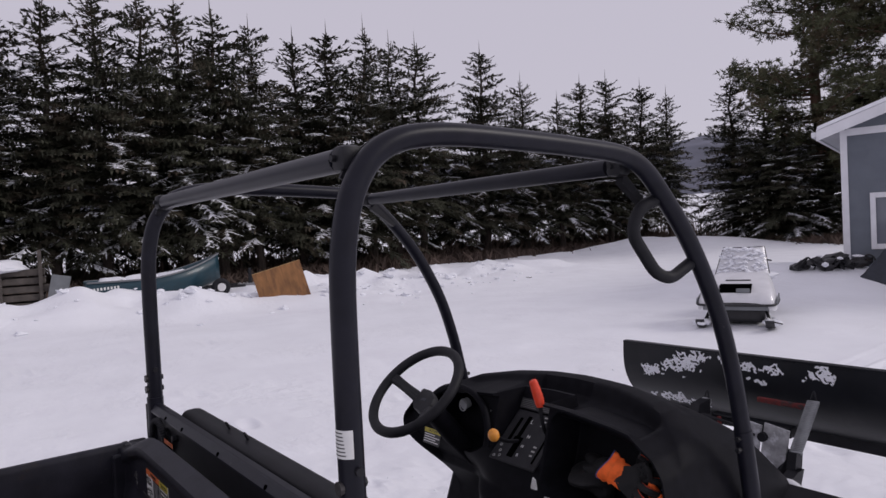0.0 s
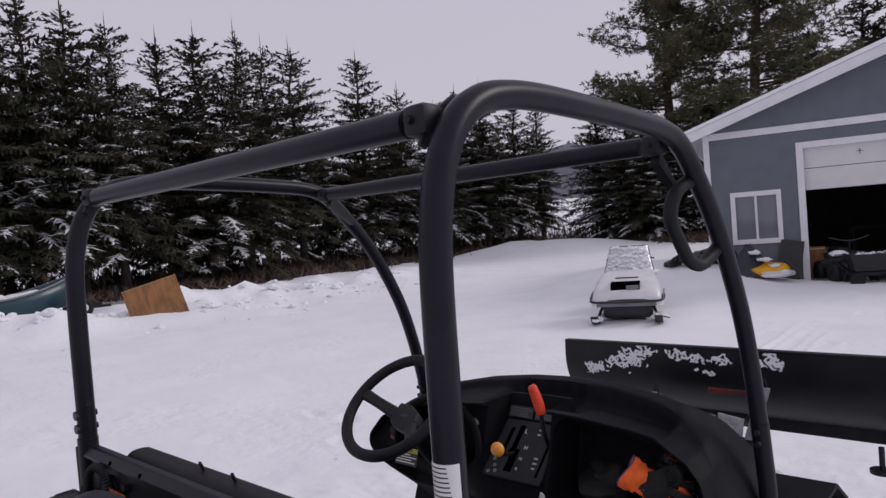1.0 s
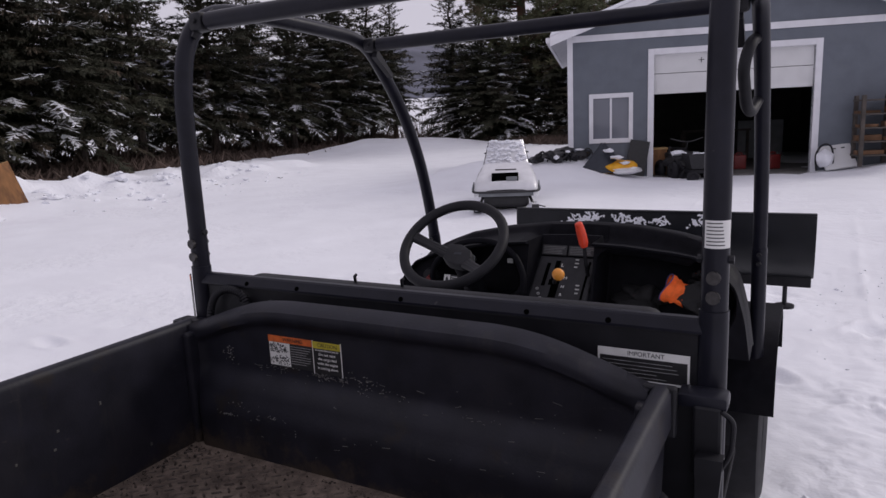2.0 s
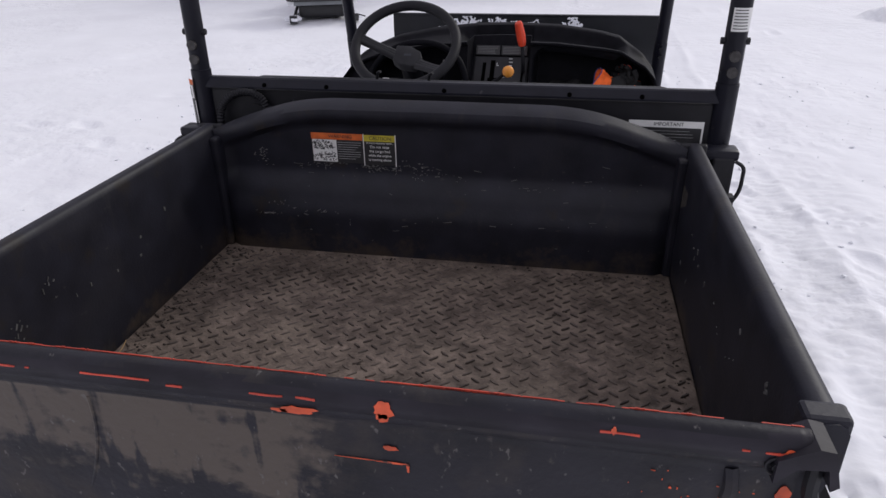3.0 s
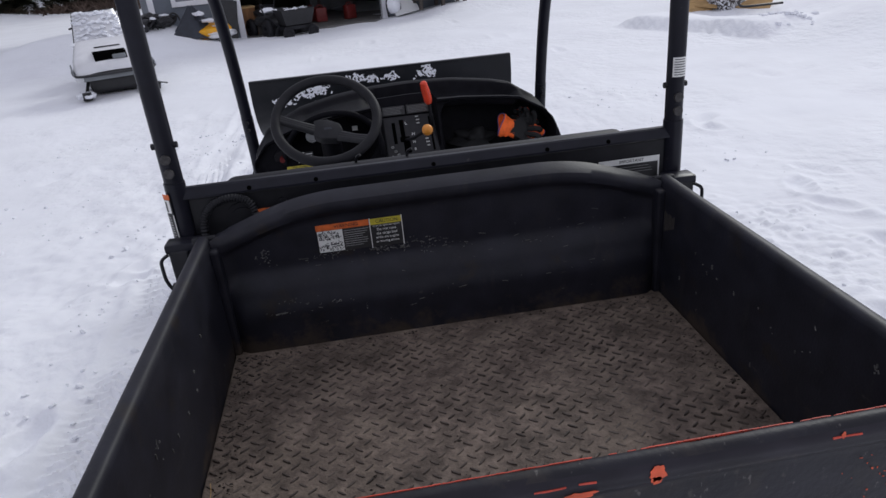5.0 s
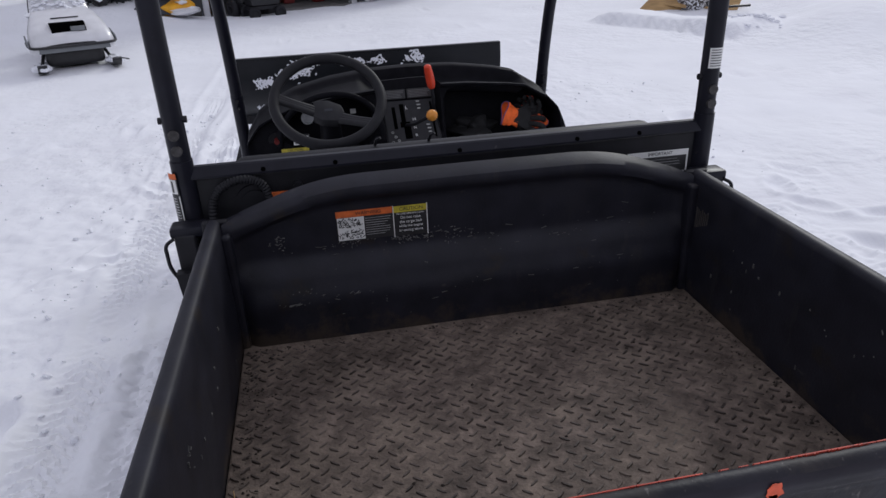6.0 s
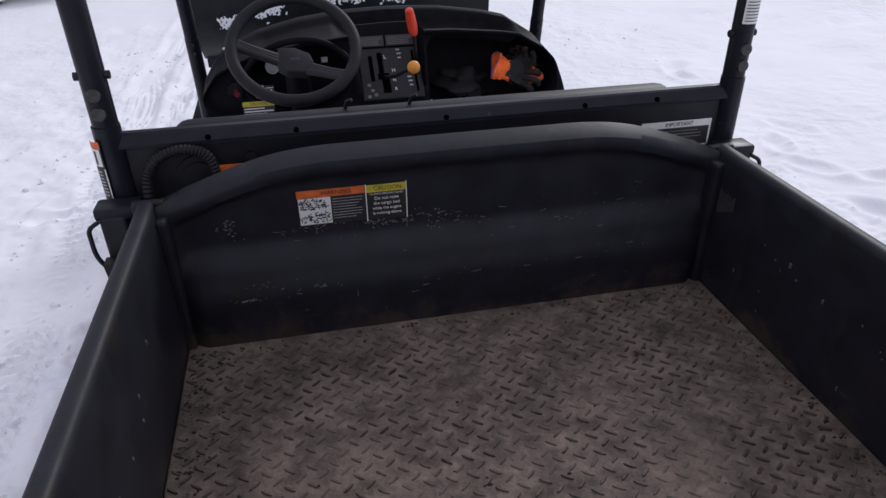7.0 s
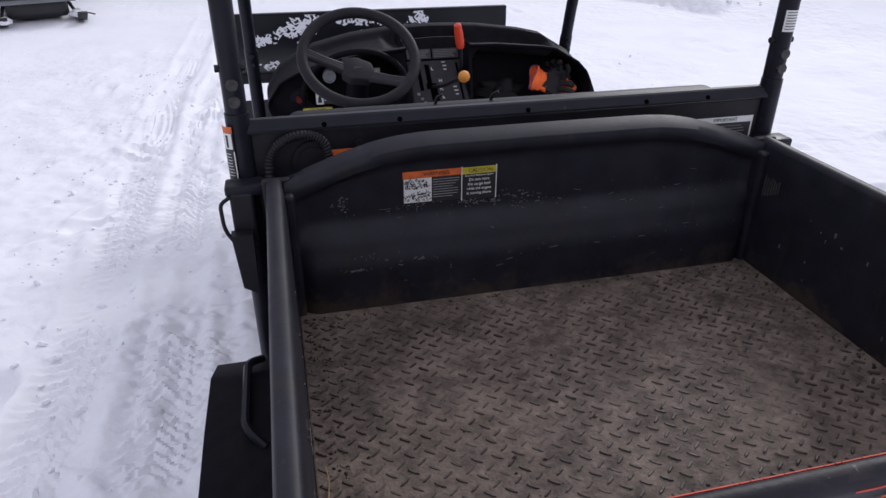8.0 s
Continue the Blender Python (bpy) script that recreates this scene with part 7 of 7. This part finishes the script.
def build_cart():
    c = thing("dump_cart", "black tub dump cart with snow on its rim", "cart", pose(-1.30, 14.98, ground_at(-1.30, 14.98) - 0.06, 0, 0, 205))
    tub = B()
    lo = [(-0.38, -0.26), (0.38, -0.26), (0.38, 0.26), (-0.38, 0.26)]
    rings = []
    for z, k in ((0.30, 0.82), (0.62, 1.05), (0.64, 1.10), (0.62, 1.0), (0.34, 0.78)):
        rings.append([tub.verts.new((u * k, w * k, z)) for u, w in lo])
    for a, b in zip(rings, rings[1:]):
        for i in range(4):
            tub.faces.new((a[i], a[(i + 1) % 4], b[(i + 1) % 4], b[i]))
    tub.faces.new(rings[0][::-1])
    tub.faces.new(rings[-1])
    part("tub", tub, SLED_BLACK, c)
    for sx in (-0.3, 0.3):
        for sy in (-0.27, 0.27):
            w = part("tyre", tube(B(), [Vector((sx + 0.09 * math.cos(a), sy, 0.13 + 0.09 * math.sin(a))) for a in np.linspace(0, 2 * math.pi, 20, endpoint=False)], 0.05, 8, closed=True), RUBBER, c, smooth=True)
            part("rim", cyl(B(), (sx, sy - 0.03, 0.13), (sx, sy + 0.03, 0.13), 0.06, 12), DARK_STEEL, w)
    part("axle_frame", box(B(), -0.35, 0.35, -0.2, 0.2, 0.2, 0.28, 0.01), DARK_STEEL, c)
    part("handle", tube(B(), round_path([(0.40, 0, 0.28), (0.72, 0, 0.62), (0.74, -0.12, 0.80), (0.74, 0.12, 0.80)], 0.05), 0.016, 8), DARK_STEEL, c, smooth=True)
    sn = B()
    rng = random.Random(71)
    for k in range(14):
        lump(sn, (rng.uniform(-0.38, 0.38), rng.choice((-0.24, 0.24, rng.uniform(-0.2, 0.2))), 0.64), rng.uniform(0.03, 0.07), 0.5, 0.4, 1, rng)
    tagged(part("snow_clump", sn, SNOW_LUMP, c, smooth=True), kind="stuff")
    m = thing("quad_bike", "dark machine with snowy handlebars standing in the doorway", "quad bike", pose(-1.85, 15.75, ground_at(-1.85, 15.75), 0, 0, 30))
    part("body", lump(B(), (0, 0, 0.48), 0.42, 0.55, 0.25, 3), SLED_BLACK, m, smooth=True)
    part("seat", box(B(), -0.15, 0.15, 0.1, 0.7, 0.62, 0.76, 0.05), VINYL, m, smooth=True)
    part("handlebar", tube(B(), round_path([(-0.38, -0.18, 1.0), (-0.1, -0.24, 0.92), (0.1, -0.24, 0.92), (0.38, -0.18, 1.0)], 0.05), 0.015, 8), SLED_BLACK, m, smooth=True)
    part("steering_post", cyl(B(), (0, -0.1, 0.6), (0, -0.24, 0.93), 0.02, 8), SLED_BLACK, m)
    part("snow_cap", lump(B(), (-0.22, -0.25, 0.66), 0.20, 0.3, 0.4, 2), SNOW_LUMP, m, smooth=True)
    for sx in (-0.38, 0.38):
        for sy in (-0.42, 0.50):
            part("tyre", tube(B(), [Vector((sx, sy + 0.15 * math.cos(a), 0.24 + 0.15 * math.sin(a))) for a in np.linspace(0, 2 * math.pi, 18, endpoint=False)], 0.09, 8, closed=True), RUBBER, m, smooth=True)


def build_wall_things():
    """What leans and lies along the shop front."""
    def at(s, d, turn=0, lift=0.0):
        x, y = -2.55 + 0.9607 * s + 0.2776 * d, 15.72 + 0.2776 * s - 0.9607 * d
        return pose(x, y, ground_at(x, y) + lift, 0, 0, 16.1 + turn)
    t = thing("tarped_sled", "yellow snowmobile half covered by a dark tarp and snow", "snowmobile", at(-0.95, 0.75, 8, -0.12))
    part("hood", lump(B(), (0.1, 0, 0.26), 0.46, 0.36, 0.12, 3), SLED_YELLOW, t, "yellow hood", smooth=True)
    part("white_panel", lump(B(), (0.22, -0.12, 0.20), 0.42, 0.25, 0.15, 3), SLED_WHITE, t, smooth=True)
    tarp = B()
    rings = []
    for k in range(9):
        q = k / 8
        rings.append([tarp.verts.new((-0.25 + math.cos(a) * (0.04 + 0.62 * q) * (1 + 0.15 * math.sin(a * 5 + q * 3)), math.sin(a) * (0.03 + 0.36 * q), 0.82 - 0.68 * q ** 0.8 + 0.03 * math.sin(a * 7))) for a in np.linspace(0, 2 * math.pi, 28, endpoint=False)])
    for a, b in zip(rings, rings[1:]):
        for i in range(28):
            tarp.faces.new((a[i], a[(i + 1) % 28], b[(i + 1) % 28], b[i]))
    tarp.faces.new(rings[0][::-1])
    part("tarp", tarp, CANVAS, t, "dark wrinkled tarp", smooth=True)
    for k, (u, w, z) in enumerate(((0.02, -0.27, 0.50), (0.20, -0.32, 0.36), (-0.15, -0.22, 0.66), (0.35, -0.30, 0.24))):
        part("snow_streak", lump(B(), (u, w, z), 0.13, 0.35, 0.4, 2), SNOW_LUMP, t, smooth=True)
    b = thing("rubber_sheet", "black rubber panel leaning against the wall by the door", "panel", at(-0.40, 0.22, 0, -0.1))
    b.matrix_basis = b.matrix_basis @ Matrix.Rotation(radians(-10), 4, "X") @ Matrix.Rotation(radians(10), 4, "Y")
    part("panel", box(B(), -0.30, 0.16, -0.02, 0.02, 0, 0.95, 0.008), SLED_BLACK, b)
    p = thing("scrap_heap", "heap of black machine parts and hoses in the snow", "scrap heap", at(-2.3, 0.75, 0, -0.04))
    rng = random.Random(81)
    for k in range(7):
        part("scrap", lump(B(), (rng.uniform(-0.55, 0.6), rng.uniform(-0.2, 0.25), rng.uniform(0.08, 0.24)), rng.uniform(0.10, 0.24), 0.7, 0.6, 2, rng), SLED_BLACK, p)
    for k in range(6):
        u = rng.uniform(-0.5, 0.5)
        part("rod", tube(B(), smooth_path([(u, rng.uniform(-0.3, 0.2), 0.05), (u + rng.uniform(-0.2, 0.2), 0, 0.3), (u + rng.uniform(-0.4, 0.4), rng.uniform(-0.3, 0.2), 0.12)]), 0.018, 6), DARK_STEEL, p)
    for k in range(5):
        part("snow_clump", lump(B(), (rng.uniform(-0.5, 0.5), rng.uniform(-0.25, 0.2), rng.uniform(0.15, 0.32)), rng.uniform(0.05, 0.10), 0.5, 0.4, 1, rng), SNOW_LUMP, p, smooth=True)
    x, y = -4.12, 14.95
    e = thing("engine_block", "small black engine lying in the snow", "engine", pose(x, y, ground_at(x, y) - 0.02, 0, 0, 20))
    part("block", lump(B(), (0, 0, 0.12), 0.19, 0.75, 0.5, 2), SLED_BLACK, e)
    part("cowling", cyl(B(), (-0.06, -0.14, 0.14), (-0.06, -0.05, 0.14), 0.10, 14), SLED_BLACK, e)
    part("handle", tube(B(), smooth_path([(0.05, 0, 0.2), (0.16, 0, 0.27), (0.25, 0, 0.22), (0.29, 0, 0.10)]), 0.02, 8), SLED_BLACK, e, smooth=True)
    part("snow_cap", lump(B(), (-0.03, 0.02, 0.25), 0.10, 0.3, 0.3, 2), SNOW_LUMP, e, smooth=True)
    # beside the right jamb
    w = thing("white_panel_door", "dented white panel leaning in the snow by the shop door", "panel", at(4.05, 0.35, 0, 0.05))
    w.matrix_basis = w.matrix_basis @ Matrix.Rotation(radians(-35), 4, "X") @ Matrix.Rotation(radians(-8), 4, "Y")
    part("sheet", box(B(), -0.32, 0.36, -0.03, 0.03, 0, 0.62, 0.012), DOOR_WHITE, w)
    part("hole_row", box(box(box(B(), -0.24, -0.16, -0.0335, -0.0305, 0.48, 0.51), -0.05, 0.03, -0.0335, -0.0305, 0.5, 0.53), 0.14, 0.22, -0.0335, -0.0305, 0.5, 0.53), LABEL_BLACK, w)
    s = thing("swing_seat", "snow-covered rounded frame leaning beside the door", "frame", at(3.72, 0.3, 0, 0.02))
    part("hoop", tube(B(), smooth_path([(-0.16, 0, 0.0), (-0.18, 0.02, 0.35), (-0.05, 0.03, 0.58), (0.12, 0.03, 0.55), (0.18, 0.02, 0.3), (0.16, 0, 0.0)]), 0.022, 8), DARK_STEEL, s, smooth=True)
    part("snow_fill", lump(B(), (0, 0.02, 0.26), 0.18, 1.2, 0.2, 2), SNOW_LUMP, s, smooth=True)
    # timber rack on the wall
    r = thing("lumber_rack", "open rack of old brown lumber along the shop wall", "lumber rack", at(4.95, 0.42, 0, -0.05))
    for sx in (-0.62, 0.0, 0.62):
        for dy in (-0.22, 0.22):
            part("upright", box(B(), sx - 0.04, sx + 0.04, dy - 0.04, dy + 0.04, 0, 1.55, 0.006), OLD_WOOD, r)
    for k in range(5):
        z = 0.22 + k * 0.30
        part("shelf_bar", box(B(), -0.68, 0.68, -0.25, 0.25, z, z + 0.035, 0.004), OLD_WOOD, r)
        u = -0.66
        while u < 0.55 and k < 4:
            dy = rng.uniform(-0.22, 0.05)
            ln = rng.uniform(0.25, 0.6)
            part("board", box(B(), u, min(0.70, u + ln), dy, dy + 0.2, z + 0.036, z + 0.036 + rng.uniform(0.04, 0.14), 0.004), BROWN_WOOD, r)
            u += ln + rng.uniform(0.02, 0.08)
    # inside the shop
    for k, (s, d) in enumerate(((2.25, -1.4), (3.0, -1.2), (2.1, -1.9))):
        g = thing("fuel_can", "red plastic fuel can on the shop floor", "fuel can", at(s, d, 20 * k, 0.0), group="fuel cans")
        x, y = g.matrix_basis.translation.x, g.matrix_basis.translation.y
        g.matrix_basis = pose(x, y, 0.10, 0, 0, 16.1 + 20 * k)
        part("body", box(B(), -0.15, 0.15, -0.10, 0.10, 0, 0.36, 0.03, seg=3), RED_CAN, g, smooth=True)
        part("handle", tube(B(), round_path([(-0.10, 0, 0.35), (-0.08, 0, 0.42), (0.04, 0, 0.42), (0.06, 0, 0.35)], 0.03), 0.016, 8), RED_CAN, g, smooth=True)
        part("spout", cyl(B(), (0.10, 0, 0.35), (0.12, 0, 0.44), 0.025, 10, 0.018), SLED_BLACK, g, smooth=True)
    wb = thing("workbench", "cluttered dim workbench at the back of the shop", "workbench", at(2.3, -5.5, 0))
    wb.matrix_basis = pose(wb.matrix_basis.translation.x, wb.matrix_basis.translation.y, 0.10, 0, 0, 16.1)
    part("top", box(B(), -1.0, 1.0, -0.35, 0.35, 0.86, 0.92, 0.006), OLD_WOOD, wb)
    for u in (-0.92, 0.92):
        for w2 in (-0.28, 0.28):
            part("leg", box(B(), u - 0.04, u + 0.04, w2 - 0.04, w2 + 0.04, 0, 0.86, 0.004), OLD_WOOD, wb)
    cab = thing("grey_cabinet", "low pale grey cabinet standing in the dim shop", "cabinet", at(3.6, -5.6, 0))
    cab.matrix_basis = pose(cab.matrix_basis.translation.x, cab.matrix_basis.translation.y, 0.10, 0, 0, 16.1)
    part("body", box(B(), -0.65, 0.65, -0.3, 0.3, 0, 1.15, 0.01), HULL_GREY, cab)
    for u in (-0.32, 0.32):
        part("door", box(B(), u - 0.31, u + 0.31, -0.32, -0.302, 0.05, 1.10, 0.006), HULL_GREY, cab)
    sh = thing("wooden_shelf", "orange-brown wooden shelf just inside the door", "shelf", at(0.18, -0.6, 0))
    sh.matrix_basis = pose(sh.matrix_basis.translation.x, sh.matrix_basis.translation.y, 0.10, 0, 0, 16.1)
    part("side", box(B(), -0.18, 0.18, -0.25, 0.25, 0, 0.62, 0.006), OSB, sh)
    part("top_board", box(B(), -0.20, 0.20, -0.27, 0.27, 0.62, 0.66, 0.004), WOOD, sh)


def build_woodpile():
    x, y = 7.25, 11.45
    w_pile = thing("woodpile", "heap of pale plywood and boards under netting and snow", "woodpile", pose(x, y, ground_at(x, y) - 0.12, 0, 0, -35))
    rng = random.Random(91)
    # offcuts of sheet, cut askew, leaning out of the heap
    for u, v, z, rz, lean, w, h, cut in ((-0.62, -0.42, 0.20, 14, 56, 0.85, 0.62, 0.55), (-0.42, -0.30, 0.30, -6, 48, 0.70, 0.55, 0.2), (0.56, -0.42, 0.18, -12, 40, 0.62, 0.40, 0.5), (0.30, 0.05, 0.45, 20, 62, 0.7, 0.5, 0.1), (-0.05, 0.25, 0.50, -15, 66, 0.9, 0.45, 0.3)):
        m = Matrix.Translation((u, v, z)) @ Matrix.Rotation(radians(rz), 4, "Z") @ Matrix.Rotation(radians(lean), 4, "X")
        sheet = prism(B(), [(-w / 2, -h * 0.35), (w / 2, -h * 0.5), (w / 2, h * 0.5), (-w / 2 + w * cut, h * 0.5)], "z", -0.009, 0.009)
        part("board", sheet, WOOD, w_pile, at=m)
    net = lump(B(), (-0.02, -0.12, 0.42), 0.48, 0.9, 0.25, 3, rng)
    part("netting", net, material("netting", (0.05, 0.04, 0.035), 0.9, vary=0.5, scale=30, bump=0.8, bump_scale=24, other=(0.72, 0.73, 0.76), other_scale=26, other_at=0.48, soft=0.05), w_pile, "dark mesh netting flecked with snow")
    part("snow_cap", lump(B(), (0.15, 0.2, 0.72), 0.55, 0.35, 0.25, 3, rng), SNOW_LUMP, w_pile, smooth=True)
    part("black_edge", tube(B(), smooth_path([(0.30, -0.80, 0.22), (0.40, -0.98, 0.16), (0.75, -0.90, 0.17), (1.05, -0.78, 0.18)]), 0.022, 6), SLED_BLACK, w_pile, smooth=True)
    x, y = 12.2, 13.6
    p = thing("parked_trailer", "dark green utility trailer behind the snow bank", "trailer", pose(x, y, ground_at(x, y), 0, 0, -38))
    part("box", box(B(), -1.3, 1.3, -0.6, 0.6, 0.45, 0.95, 0.02), material("dark_green_paint", (0.03, 0.045, 0.035), 0.6, vary=0.3, scale=5, bump=0.1, bump_scale=30), p)
    for sx in (-0.5, 0.5):
        part("wheel", tube(B(), [Vector((sx + 0.2 * math.cos(a), -0.64, 0.29 + 0.2 * math.sin(a))) for a in np.linspace(0, 2 * math.pi, 20, endpoint=False)], 0.08, 8, closed=True), RUBBER, p, smooth=True)
    part("snow_cap", lump(B(), (0, 0, 0.95), 1.15, 0.2, 0.2, 3), SNOW_LUMP, p, smooth=True)


build_sled()
build_boat()
build_plywood()
build_shed_stack()
build_cart()
build_wall_things()
build_woodpile()

# a straw on the bed floor, and short twigs on the snow
tagged(part("straw", tube(B(), smooth_path([(-0.562, -0.615, 0.8365), (-0.556, -0.580, 0.838), (-0.553, -0.548, 0.843), (-0.556, -0.525, 0.850)]), 0.0010, 5), WOOD, smooth=True), "pale dry straw lying on the bed floor", "straw")
for x, y, turn in ((-13.2, 14.2, 10), (-14.0, 12.4, 60)):
    z = ground_at(x, y)
    tw = tube(B(), smooth_path([(-0.14, 0, 0.0), (-0.03, 0.03, 0.02), (0.06, -0.02, 0.01), (0.12, 0.03, 0.02)]), 0.008, 5)
    tagged(part("twig", tw, BARK, at=pose(x, y, z, 0, 0, turn)), "short dark twig lying on the snow", "twig", group="twigs on the snow")

# grit and bark crumbs gathered along the edges of the bed floor
rng = random.Random(33)
verts, faces = [], []
for k in range(650):
    edge = rng.random()
    x, y = rng.uniform(-0.56, 0.56), rng.uniform(-0.90, -0.06)
    if edge < 0.35:
        x = -0.565 + abs(rng.gauss(0, 0.035))
    elif edge < 0.55:
        x = 0.565 - abs(rng.gauss(0, 0.03))
    elif edge < 0.8:
        y = -0.055 - abs(rng.gauss(0, 0.03))
    r, turn = 0.0012 + 0.0035 * rng.random() ** 3, rng.uniform(0, 6)
    base = len(verts)
    for q in range(5):
        a = turn + q * 1.257
        verts.append((x + math.cos(a) * r * rng.uniform(0.6, 1.5), y + math.sin(a) * r * rng.uniform(0.6, 1.3), 0.8355))
    verts.append((x, y, 0.836 + r * rng.uniform(0.5, 1.1)))
    faces += [(base + q, base + (q + 1) % 5, base + 5) for q in range(5)]
tagged(mesh_part("floor_grit", verts, faces, material("dark_grit", (0.030, 0.022, 0.017), 0.9, vary=0.5, scale=40, bump=0), None), "dark grit and bark crumbs on the bed floor", "grit", kind="stuff")
